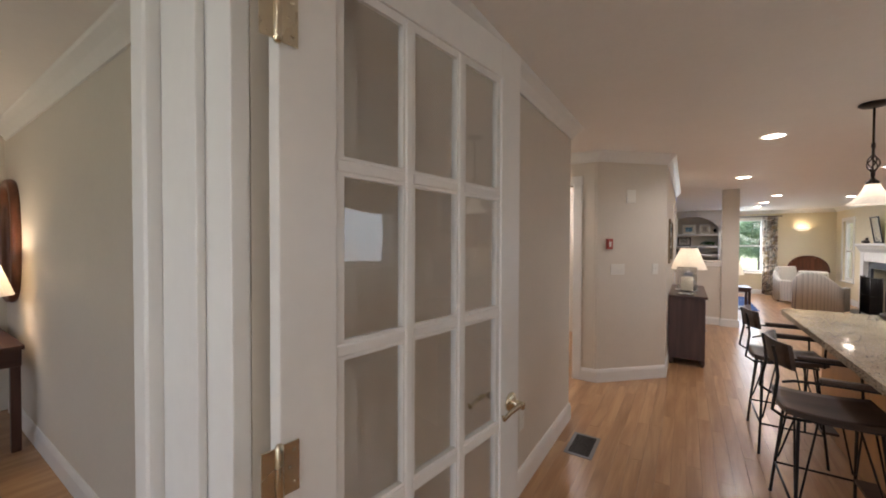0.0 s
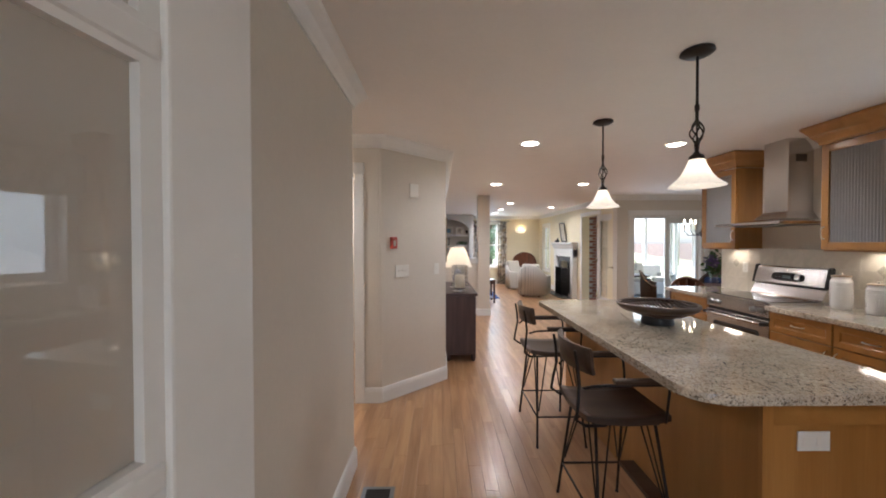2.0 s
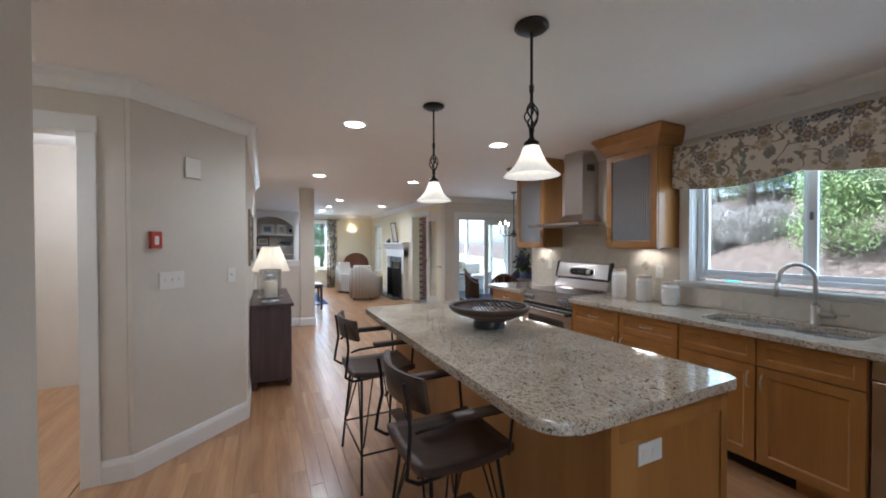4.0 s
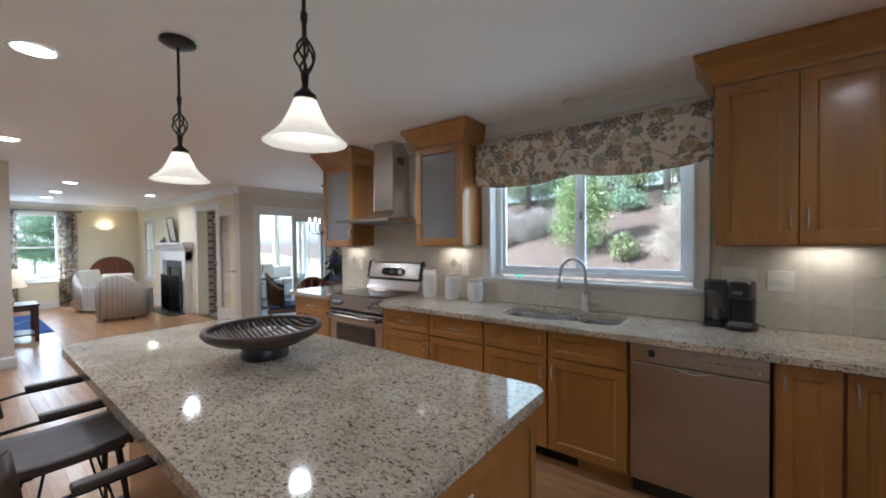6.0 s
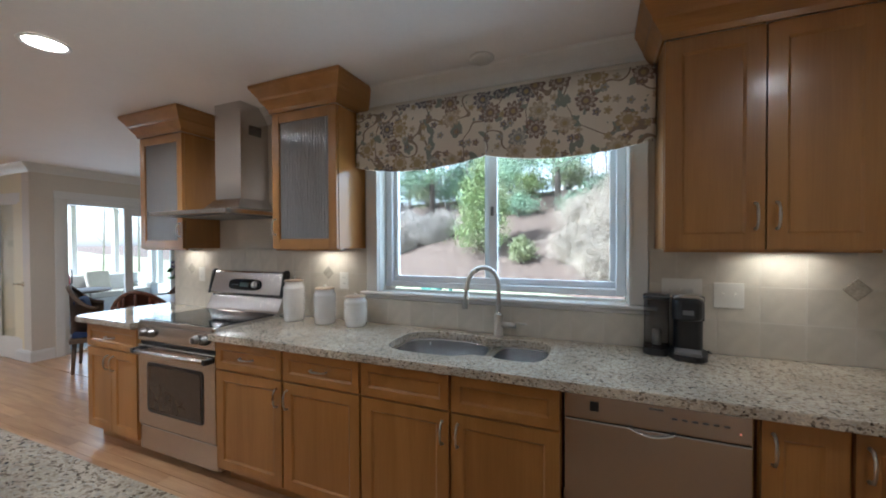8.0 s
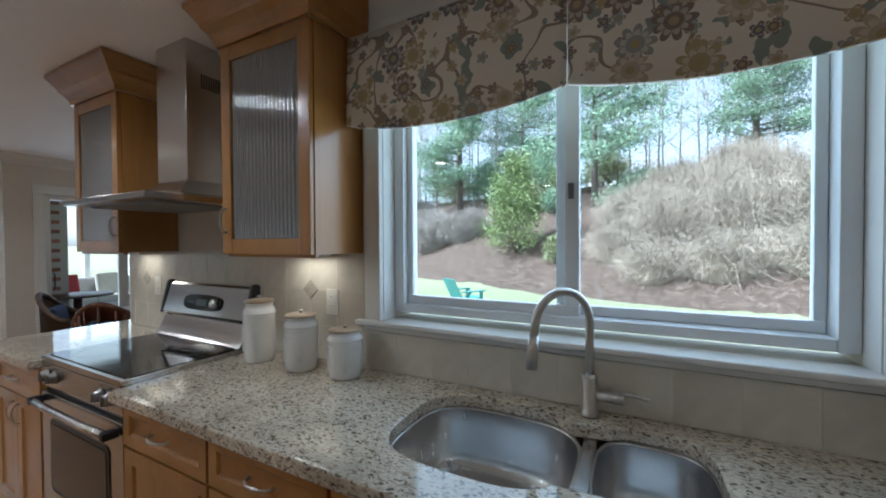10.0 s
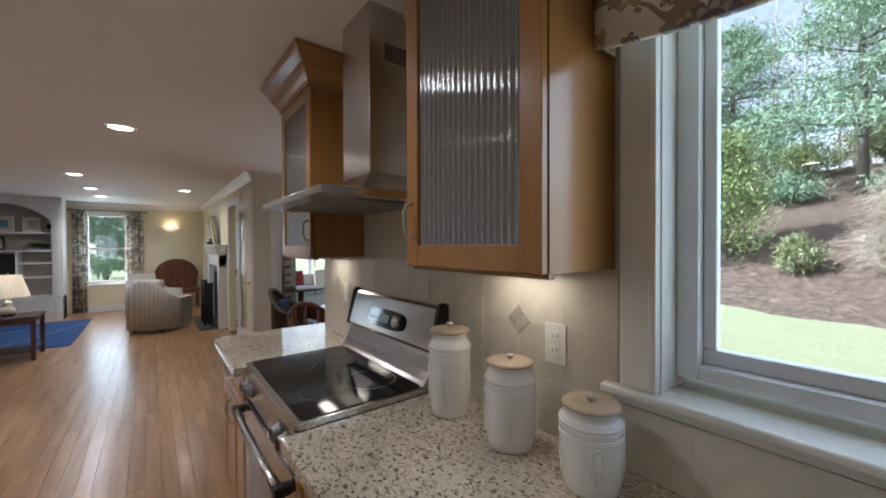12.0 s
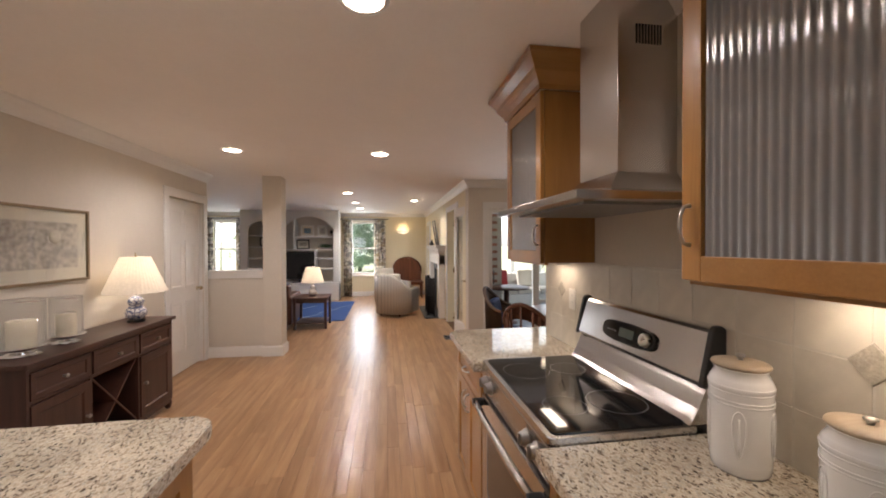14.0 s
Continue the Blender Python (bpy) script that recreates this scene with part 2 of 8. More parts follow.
def granite(name):
    m = bpy.data.materials.new(name)
    m.use_nodes = True
    N, L = m.node_tree.nodes, m.node_tree.links
    b = N["Principled BSDF"]
    b.inputs["Roughness"].default_value, b.inputs["Coat Weight"].default_value = 0.07, 0.4
    co = N.new("ShaderNodeTexCoord")
    warp = N.new("ShaderNodeTexNoise")
    warp.inputs["Scale"].default_value, warp.inputs["Detail"].default_value = 18, 3
    L.new(co.outputs["Object"], warp.inputs["Vector"])
    wv = N.new("ShaderNodeVectorMath")
    wv.operation = "MULTIPLY_ADD"
    wv.inputs[1].default_value = (0.03, 0.03, 0.03)
    L.new(warp.outputs["Color"], wv.inputs[0]), L.new(co.outputs["Object"], wv.inputs[2])
    v1 = N.new("ShaderNodeTexVoronoi")
    v1.inputs["Scale"].default_value = 190
    mpv = N.new("ShaderNodeMapping")
    mpv.inputs["Scale"].default_value, mpv.inputs["Rotation"].default_value = (1.0, 0.55, 1.0), (0, 0, 0.5)
    L.new(wv.outputs[0], mpv.inputs[0]), L.new(mpv.outputs[0], v1.inputs["Vector"])
    sep = N.new("ShaderNodeSeparateColor")
    L.new(v1.outputs["Color"], sep.inputs[0])
    spots = ramp(N, [(0.0, (0.12, 0.098, 0.082)), (0.035, (0.22, 0.185, 0.155)), (0.085, (0.36, 0.31, 0.26)), (0.17, (0.52, 0.46, 0.385)), (0.30, (0.66, 0.61, 0.53)), (0.65, (0.73, 0.69, 0.61)), (0.9, (0.57, 0.555, 0.52))], "CONSTANT")
    L.new(sep.outputs[0], spots.inputs[0])
    big = N.new("ShaderNodeTexNoise")
    big.inputs["Scale"].default_value, big.inputs["Detail"].default_value = 5, 5
    L.new(co.outputs["Object"], big.inputs["Vector"])
    rb = ramp(N, [(0.3, (0.74, 0.70, 0.64)), (0.7, (1.12, 1.08, 1.0))])
    L.new(big.outputs[0], rb.inputs[0])
    fine = N.new("ShaderNodeTexNoise")
    fine.inputs["Scale"].default_value, fine.inputs["Detail"].default_value = 260, 3
    L.new(co.outputs["Object"], fine.inputs["Vector"])
    rf = ramp(N, [(0.3, (0.8, 0.78, 0.74)), (0.7, (1.1, 1.1, 1.1))])
    L.new(fine.outputs[0], rf.inputs[0])
    m1, m2 = N.new("ShaderNodeMix"), N.new("ShaderNodeMix")
    for k in (m1, m2):
        k.data_type, k.blend_type = "RGBA", "MULTIPLY"
        k.inputs[0].default_value = 1.0
    L.new(spots.outputs[0], m1.inputs[6]), L.new(rb.outputs[0], m1.inputs[7])
    L.new(m1.outputs[2], m2.inputs[6]), L.new(rf.outputs[0], m2.inputs[7])
    L.new(m2.outputs[2], b.inputs["Base Color"])
    return m


def glass(name, color=(1, 1, 1), rough=0.0, ior=1.45, ribs=0.0, thin=True):
    m = bpy.data.materials.new(name)
    m.use_nodes = True
    N, L = m.node_tree.nodes, m.node_tree.links
    N.remove(N["Principled BSDF"])
    out = N["Material Output"]
    if thin:
        t, g, f, mx = N.new("ShaderNodeBsdfTransparent"), N.new("ShaderNodeBsdfGlossy"), N.new("ShaderNodeLayerWeight"), N.new("ShaderNodeMixShader")
        pw, sc = N.new("ShaderNodeMath"), N.new("ShaderNodeMath")
        pw.operation, sc.operation = "POWER", "MULTIPLY_ADD"
        pw.inputs[1].default_value, sc.inputs[1].default_value, sc.inputs[2].default_value = 4.0, 0.60, 0.055
        t.inputs[0].default_value = (*color, 1)
        g.inputs["Roughness"].default_value, f.inputs[0].default_value = rough, 0.5
        L.new(f.outputs["Facing"], pw.inputs[0]), L.new(pw.outputs[0], sc.inputs[0]), L.new(sc.outputs[0], mx.inputs[0]), L.new(t.outputs[0], mx.inputs[1]), L.new(g.outputs[0], mx.inputs[2])
        L.new(mx.outputs[0], out.inputs[0])
    else:
        g = N.new("ShaderNodeBsdfGlass")
        g.inputs["Color"].default_value, g.inputs["Roughness"].default_value, g.inputs["IOR"].default_value = (*color, 1), rough, ior
        L.new(g.outputs[0], out.inputs[0])
    return m


def glow(name, color, strength):
    m = bpy.data.materials.new(name)
    m.use_nodes = True
    b = m.node_tree.nodes["Principled BSDF"]
    b.inputs["Base Color"].default_value = (0.9, 0.88, 0.82, 1)
    b.inputs["Emission Color"].default_value, b.inputs["Emission Strength"].default_value = (*color, 1), strength
    return m


def shade_cloth(name, color, trans=0.5, emit=0.0, rough=0.8):
    """Lamp shade: lets light through."""
    m = bpy.data.materials.new(name)
    m.use_nodes = True
    N, L = m.node_tree.nodes, m.node_tree.links
    N.remove(N["Principled BSDF"])
    d, t, mx, ad = N.new("ShaderNodeBsdfDiffuse"), N.new("ShaderNodeBsdfTranslucent"), N.new("ShaderNodeMixShader"), N.new("ShaderNodeAddShader")
    e = N.new("ShaderNodeEmission")
    co, no = N.new("ShaderNodeTexCoord"), N.new("ShaderNodeTexNoise")
    no.inputs["Scale"].default_value = 60
    L.new(co.outputs["Object"], no.inputs["Vector"])
    r = ramp(N, [(0.3, tuple(c * 0.9 for c in color)), (0.7, color)])
    L.new(no.outputs[0], r.inputs[0])
    L.new(r.outputs[0], d.inputs[0]), L.new(r.outputs[0], t.inputs[0])
    mx.inputs[0].default_value = trans
    e.inputs[0].default_value, e.inputs[1].default_value = (1.0, 0.87, 0.70, 1), emit
    L.new(d.outputs[0], mx.inputs[1]), L.new(t.outputs[0], mx.inputs[2])
    L.new(mx.outputs[0], ad.inputs[0]), L.new(e.outputs[0], ad.inputs[1])
    L.new(ad.outputs[0], N["Material Output"].inputs[0])
    return m


def striped(name, base, stripe, period, axis=0, rough=0.9):
    m = bpy.data.materials.new(name)
    m.use_nodes = True
    N, L = m.node_tree.nodes, m.node_tree.links
    b = N["Principled BSDF"]
    b.inputs["Roughness"].default_value = rough
    co, sp = N.new("ShaderNodeTexCoord"), N.new("ShaderNodeSeparateXYZ")
    L.new(co.outputs["Object"], sp.inputs[0])
    s = N.new("ShaderNodeMath")
    s.operation = "ADD"
    L.new(sp.outputs[0], s.inputs[0]), L.new(sp.outputs[1], s.inputs[1])
    d = N.new("ShaderNodeMath")
    d.operation = "DIVIDE"
    d.inputs[1].default_value = period
    L.new((s.outputs[0] if axis == 3 else sp.outputs[axis]), d.inputs[0])
    fr = N.new("ShaderNodeMath")
    fr.operation = "FRACT"
    L.new(d.outputs[0], fr.inputs[0])
    mid = tuple((a + c) / 2 for a, c in zip(base, stripe))
    r = ramp(N, [(0.0, base), (0.42, stripe), (0.52, base), (0.66, mid), (0.76, base)], "CONSTANT")
    L.new(fr.outputs[0], r.inputs[0])
    no = N.new("ShaderNodeTexNoise")
    no.inputs["Scale"].default_value = 300
    L.new(co.outputs["Object"], no.inputs["Vector"])
    bp = N.new("ShaderNodeBump")
    bp.inputs["Strength"].default_value, bp.inputs["Distance"].default_value = 0.3, 0.002
    L.new(no.outputs[0], bp.inputs["Height"]), L.new(bp.outputs[0], b.inputs["Normal"])
    L.new(r.outputs[0], b.inputs["Base Color"])
    return m


WALL = mat("wall_paint", (0.68, 0.625, 0.54), 0.55, scale=40, vary=0.03, bump=0.06)
YELLOW = mat("yellow_paint", (0.80, 0.72, 0.52), 0.55, scale=40, vary=0.03, bump=0.06)
CEIL = mat("ceiling_paint", (0.92, 0.89, 0.86), 0.7, scale=40, vary=0.02, bump=0.04)
TRIM = mat("white_trim", (0.80, 0.79, 0.76), 0.32, scale=25, vary=0.03)
DOORW = mat("white_door_paint", (0.78, 0.76, 0.72), 0.3, scale=25, vary=0.03)
VINYL = mat("window_vinyl", (0.82, 0.84, 0.86), 0.35, scale=25, vary=0.02)
OAK = wood("oak_strip", (0.30, 0.145, 0.06), (0.52, 0.31, 0.155), 0.29, axis=1, rnd=0.08, coat=0.16)
OAKI = wood("oak_strip_rest", (0.30, 0.145, 0.06), (0.52, 0.31, 0.155), 0.29, axis=1, rnd=0.08, coat=0.16, island=True)
SUBFLOOR = mat("floor_gap", (0.17, 0.095, 0.05), 0.7)
MAPLE = wood("maple_stain", (0.30, 0.130, 0.030), (0.43, 0.208, 0.055), 0.30, axis=2, rnd=0.06, ring_scale=5.0, coat=0.5)
MAPLEH = wood("maple_stain_level", (0.30, 0.130, 0.030), (0.43, 0.208, 0.055), 0.30, axis=1, rnd=0.06, ring_scale=5.0, coat=0.5)
MAPLEIN = wood("maple_inside", (0.36, 0.2, 0.09), (0.48, 0.29, 0.14), 0.5, axis=2, rnd=0.05)
GRANITE = granite("speckled_granite")
STEEL = mat("brushed_steel", (0.56, 0.54, 0.52), 0.24, 1.0, scale=9, vary=0.012)
STEELH = mat("brushed_steel_level", (0.54, 0.52, 0.50), 0.22, 1.0, scale=9, vary=0.012)
# brushed across: highlights draw out upright
tg = STEEL.node_tree.nodes.new("ShaderNodeTangent")
tg.direction_type, tg.axis = "RADIAL", "Z"
STEEL.node_tree.nodes["Principled BSDF"].inputs["Anisotropic"].default_value = 0.7
STEEL.node_tree.links.new(tg.outputs[0], STEEL.node_tree.nodes["Principled BSDF"].inputs["Tangent"])
SINKM = mat("sink_steel", (0.62, 0.61, 0.60), 0.24, 1.0, scale=80, vary=0.06, stretch=(12, 1, 1))
NICKEL = mat("brushed_nickel", (0.62, 0.60, 0.56), 0.28, 1.0, scale=90, vary=0.05)
CHROME = mat("chrome", (0.8, 0.8, 0.8), 0.08, 1.0, scale=50, vary=0.02)
BRASS = mat("polished_brass", (0.64, 0.57, 0.42), 0.26, 1.0, scale=60, vary=0.06)
BLACKG = mat("black_glass", (0.012, 0.012, 0.013), 0.06, 0, 0.6, scale=40, vary=0.1)
DARKG = mat("oven_glass", (0.05, 0.042, 0.035), 0.08, 0, 0.6, scale=30, vary=0.2)
BLACKP = mat("black_plastic", (0.02, 0.02, 0.021), 0.35, scale=60, vary=0.15)
GREYP = mat("grey_plastic", (0.20, 0.20, 0.20), 0.4, scale=60, vary=0.1)
WHITEP = mat("white_plastic", (0.78, 0.76, 0.70), 0.35, scale=60, vary=0.02)
REDP = mat("red_plastic", (0.42, 0.05, 0.03), 0.35, scale=60, vary=0.08)
ESPRESSO = wood("espresso_wood", (0.034, 0.014, 0.010), (0.085, 0.039, 0.029), 0.40, axis=1, rnd=0.05)
ESPRESSOV = wood("espresso_wood_upright", (0.034, 0.014, 0.010), (0.085, 0.039, 0.029), 0.40, axis=2, rnd=0.05)
MAHOG = wood("mahogany", (0.06, 0.018, 0.008), (0.17, 0.06, 0.028), 0.3, axis=2, rnd=0.08)
SEATW = wood("dark_seat_wood", (0.028, 0.016, 0.010), (0.085, 0.048, 0.030), 0.42, axis=0, rnd=0.1)
IRON = mat("black_iron", (0.030, 0.026, 0.024), 0.45, 0.6, scale=120, vary=0.2, bump=0.1)
BRONZE = mat("dark_bronze", (0.035, 0.027, 0.022), 0.4, 0.7, scale=90, vary=0.2)
CERAMIC = mat("white_ceramic", (0.78, 0.76, 0.73), 0.12, scale=20, vary=0.03, coat=0.4)
LIDW = wood("pale_wood_lid", (0.33, 0.25, 0.16), (0.47, 0.37, 0.26), 0.45, axis=0, rnd=0.1)
CANDLE = mat("wax", (0.80, 0.72, 0.56), 0.5, scale=30, vary=0.05)
TILE = mat("beige_tile", (0.60, 0.55, 0.46), 0.3, scale=22, vary=0.09, rnd=0.05, bump=0.05)
GROUT = mat("grout", (0.62, 0.58, 0.50), 0.85, scale=80, vary=0.06)
ACCENT = mat("stone_accent", (0.40, 0.36, 0.29), 0.5, scale=160, vary=0.35, bump=0.5)
BRICKM = mat("brick", (0.26, 0.11, 0.075), 0.85, scale=60, vary=0.2, rnd=0.25, bump=0.3)
MORTAR = mat("mortar", (0.42, 0.40, 0.37), 0.9, scale=80, vary=0.1)
NAVY = mat("navy_cloth", (0.03, 0.05, 0.13), 0.9, scale=200, vary=0.2, bump=0.3)
RUGB = mat("blue_rug", (0.025, 0.075, 0.24), 0.95, scale=150, vary=0.25, bump=0.4)
RUGP = mat("rug_pale_line", (0.35, 0.42, 0.50), 0.95, scale=150, vary=0.15, bump=0.4)
STRIPE = striped("striped_cloth", (0.62, 0.60, 0.55), (0.33, 0.33, 0.32), 0.075, axis=3)
CREAMCLOTH = mat("cream_cloth", (0.66, 0.63, 0.56), 0.9, scale=150, vary=0.08, bump=0.3)
WICKER = mat("brown_wicker", (0.12, 0.075, 0.045), 0.6, scale=140, vary=0.45, stretch=(1, 1, 3), bump=0.9)
WHITEWICKER = mat("white_wicker", (0.72, 0.72, 0.70), 0.6, scale=140, vary=0.15, stretch=(1, 1, 3), bump=0.6)
REDCLOTH = mat("red_cushion", (0.35, 0.05, 0.06), 0.9, scale=150, vary=0.1, bump=0.3)
SLATE = mat("fireplace_slate", (0.07, 0.075, 0.08), 0.5, scale=30, vary=0.3, bump=0.2)
# near-black for firebox soot and for the painted shade inside vents
SOOT_AND_VOID = mat("soot_and_void", (0.012, 0.011, 0.010), 0.95, scale=40, vary=0.4)
PAPER = mat("mat_board", (0.72, 0.67, 0.56), 0.8, scale=40, vary=0.03)
TEAL = mat("teal_paint", (0.10, 0.34, 0.32), 0.5, scale=40, vary=0.1)
BLUEART = mat("blue_print", (0.10, 0.24, 0.36), 0.6, scale=9, vary=0.7)
GREYART = mat("grey_print", (0.46, 0.42, 0.36), 0.6, scale=30, vary=0.7)
PLANTG = mat("leaf_green", (0.05, 0.11, 0.03), 0.5, scale=40, vary=0.3)
GLASSW = glass("window_glass", (0.97, 0.99, 0.99))
GLASSC = glass("clear_glass", (0.975, 0.98, 0.98), ior=1.5)
MIRROR = mat("mirror", (0.85, 0.85, 0.85), 0.01, 1.0, vary=0.0)
SHADE = shade_cloth("lamp_shade", (0.88, 0.83, 0.74), 0.5, 0.06)
OPAL = shade_cloth("opal_glass", (0.9, 0.86, 0.78), 0.4, 0.14)
CANGLOW = glow("can_bulb", (1.0, 0.86, 0.66), 9.0)
BULB = glow("bulb", (1.0, 0.82, 0.55), 5.0)
LEDR = glow("red_led", (1.0, 0.08, 0.03), 0.25)
LCD = mat("display", (0.11, 0.14, 0.13), 0.15, scale=40, vary=0.1)
KNOBM = mat("satin_knob_steel", (0.30, 0.29, 0.28), 0.32, 1.0, scale=40, vary=0.04)
MELAMINE = mat("pale_melamine", (0.58, 0.56, 0.55), 0.45, scale=40, vary=0.04)
SMOKE = glass("smoky_tank", (0.50, 0.50, 0.52))
MESHM = mat("screen_mesh", (0.012, 0.012, 0.013), 0.7, scale=300, vary=0.3, bump=0.5)
GILT = mat("dull_gilt", (0.26, 0.19, 0.11), 0.4, 0.4, scale=60, vary=0.15)
TRAYM = mat("pewter", (0.17, 0.18, 0.19), 0.4, 0.8, scale=160, vary=0.4, bump=0.7)

# ---- the setting: walls, floor, ceiling, openings ----
H = 2.44


def wall(name, axis, a0, a1, t0, t1, holes=(), z0=0.0, z1=H, material=None):
    """A wall along axis ('x' or 'y') from a0 to a1, t0 to t1 thick, with holes (a, b, low, high) right through."""
    bm = bmesh.new()
    cuts = sorted({a0, a1, *[v for h in holes for v in h[:2]]})
    for u, v in zip(cuts, cuts[1:]):
        spans = [(z0, z1)]
        for a, b, lo, hi in holes:
            if a <= u + 1e-6 and b >= v - 1e-6:
                spans = [s for s in ((z0, lo), (hi, z1)) if s[1] - s[0] > 1e-4]
        for lo, hi in spans:
            if axis == "x":
                box(bm, u, v, t0, t1, lo, hi)
            else:
                box(bm, t0, t1, u, v, lo, hi)
    return setting(name, bm, material or WALL, "", "wall")


wall("wall_kitchen_east", "y", -0.1, 5.14, 3.20, 3.40, [(1.60, 3.06, 1.12, 2.12)])
wall("wall_breakfast_south", "x", 3.40, 5.70, 4.94, 5.14)
wall("wall_breakfast_east", "y", 4.94, 8.31, 5.70, 5.85)
wall("wall_slider", "x", 3.33, 5.70, 8.13, 8.31, [(3.64, 5.12, 0.0, 2.03)])
wall("wall_family_east", "y", 8.31, 14.0, 3.33, 3.51, [(8.97, 9.97, 0.0, 2.12), (12.75, 13.45, 0.55, 2.05), (10.62, 11.55, 0.0, 0.95)], material=YELLOW)
wall("wall_north", "x", -4.2, 3.51, 14.0, 14.2, [(1.13, 1.83, 0.62, 2.20), (-2.60, -1.98, 0.62, 2.20)], material=YELLOW)
wall("wall_family_west", "y", 8.32, 14.0, -4.2, -4.06)
wall("wall_family_south", "x", -4.2, -0.36, 8.20, 8.32)
wall("wall_west", "y", 4.66, 8.20, -0.36, -0.215, [(7.30, 8.08, 0.0, 2.05)])
setting("wall_diagonal", prism([(-0.215, 4.61), (-0.215, 4.66), (-0.36, 4.66), (-0.36, 4.75), (-0.838, 4.16), (-0.838, 4.021), (-0.815, 4.021)], 0, H), WALL, "", "wall")
wall("wall_hall_north", "x", -3.2, -0.84, 4.02, 4.16, [(-1.95, -1.06, 0.0, 2.10)])
wall("wall_hall_end", "y", 2.9, 4.02, -3.34, -3.2)
wall("wall_hall_south", "x", -3.2, -0.98, 2.88, 3.02)
wall("wall_hall_side", "y", 0.47, 3.02, -0.98, -0.842)
wall("wall_door_stub", "x", -0.98, -0.675, 0.215, 0.47)
wall("wall_door_header", "y", -0.95, 0.215, -0.98, -0.842, z0=2.10)
wall("wall_den_north", "x", -5.0, -0.98, 0.47, 0.60)
wall("wall_den_west", "y", -3.2, 0.6, -5.14, -5.0)
wall("wall_den_east", "y", -3.2, -0.95, -0.98, -0.842)
# unseen wall; both window openings are assumed, to hold the fill lamps
wall("wall_south", "x", -5.0, 1.05, -3.34, -3.2, [(-3.6, -2.0, 0.7, 2.1), (-0.6, 0.7, 0.7, 2.1)])
wall("wall_entry_east", "y", -3.2, -0.1, 0.90, 1.05)
wall("wall_kitchen_south", "x", 1.05, 3.40, -0.25, -0.1)
wall("wall_back_room_north", "x", -3.2, -0.36, 6.2, 6.3)
wall("wall_back_room_west", "y", 4.16, 6.3, -3.34, -3.2)
wall("half_wall", "x", -0.215, 0.50, 8.20, 8.32, z1=1.13)

OUT = [(-5.2, -3.4), (1.05, -3.4), (1.05, -0.3), (3.46, -0.3), (3.46, 4.9), (5.9, 4.9), (5.9, 8.31), (3.55, 8.31), (3.55, 14.25), (-4.25, 14.25), (-4.25, 8.2), (-5.2, 8.2)]
setting("ceiling", prism(OUT, H, H + 0.12), CEIL, "smooth white ceiling with recessed lights", "ceiling")
setting("floor_base", prism(OUT, -0.12, -0.012), SUBFLOOR, "", "floor")

# mouldings
CROWN = [(0, H - 0.105), (0.012, H - 0.105), (0.02, H - 0.085), (0.045, H - 0.05), (0.066, H - 0.03), (0.078, H - 0.018), (0.085, H - 0.001), (0, H - 0.001)]
BASE = [(0, 0.001), (0.017, 0.001), (0.017, 0.105), (0.012, 0.125), (0.006, 0.138), (0, 0.14)]


def run(kind, prof, path):
    setting(kind, sweep(prof, path), TRIM, "", "moulding")


# the room's side lies to the right of each way
run("crown_moulding", CROWN, [(3.20, 5.14), (3.20, -0.1)])
run("crown_moulding", CROWN, [(-0.842, 0.6), (-0.842, 3.02), (-1.05, 3.02)])
run("crown_moulding", CROWN, [(-1.9, 4.02), (-0.815, 4.02), (-0.215, 4.61), (-0.215, 8.20)])
run("crown_moulding", CROWN, [(3.33, 13.99), (3.33, 8.13), (5.69, 8.13)])
run("crown_moulding", CROWN, [(-4.05, 14.0), (3.32, 14.0)])
run("crown_moulding", CROWN, [(-4.9, 0.47), (-0.99, 0.47)])
run("baseboard", BASE, [(-0.842, 0.48), (-0.842, 3.02), (-1.05, 3.02)])
run("baseboard", BASE, [(-0.975, 4.02), (-0.815, 4.02), (-0.215, 4.61), (-0.215, 7.20)])
run("baseboard", BASE, [(-0.215, 8.19), (0.50, 8.19)])
run("baseboard", BASE, [(3.33, 13.99), (3.33, 12.12)])
run("baseboard", BASE, [(3.33, 8.87), (3.33, 8.13), (3.54, 8.13)])
run("baseboard", BASE, [(5.22, 8.13), (5.69, 8.13)])
run("baseboard", BASE, [(0.92, 14.0), (3.32, 14.0)])
run("baseboard", BASE, [(-4.9, 0.47), (-0.99, 0.47)])

# column that carries the ceiling, and the cap of the low wall
col = tagged(new("column"), "square white-painted column standing at the low wall's end", "column", "", "structure")
part("shaft", B(0.50, 0.74, 8.14, 8.38, 0, H - 0.001, 0.004), WALL, col)
part("plinth", sweep([(0, 0.001), (0.02, 0.001), (0.02, 0.12), (0.008, 0.14), (0, 0.14)], [(0.50, 8.14), (0.50, 8.38), (0.74, 8.38), (0.74, 8.14)][::-1], True), TRIM, col)
setting("half_wall_cap", B(-0.212, 0.498, 8.165, 8.355, 1.13, 1.165, 0.006), TRIM, "", "trim")
setting("half_wall_trim", B(-0.212, 0.498, 8.182, 8.198, 1.06, 1.128, 0.004), TRIM, "", "trim")


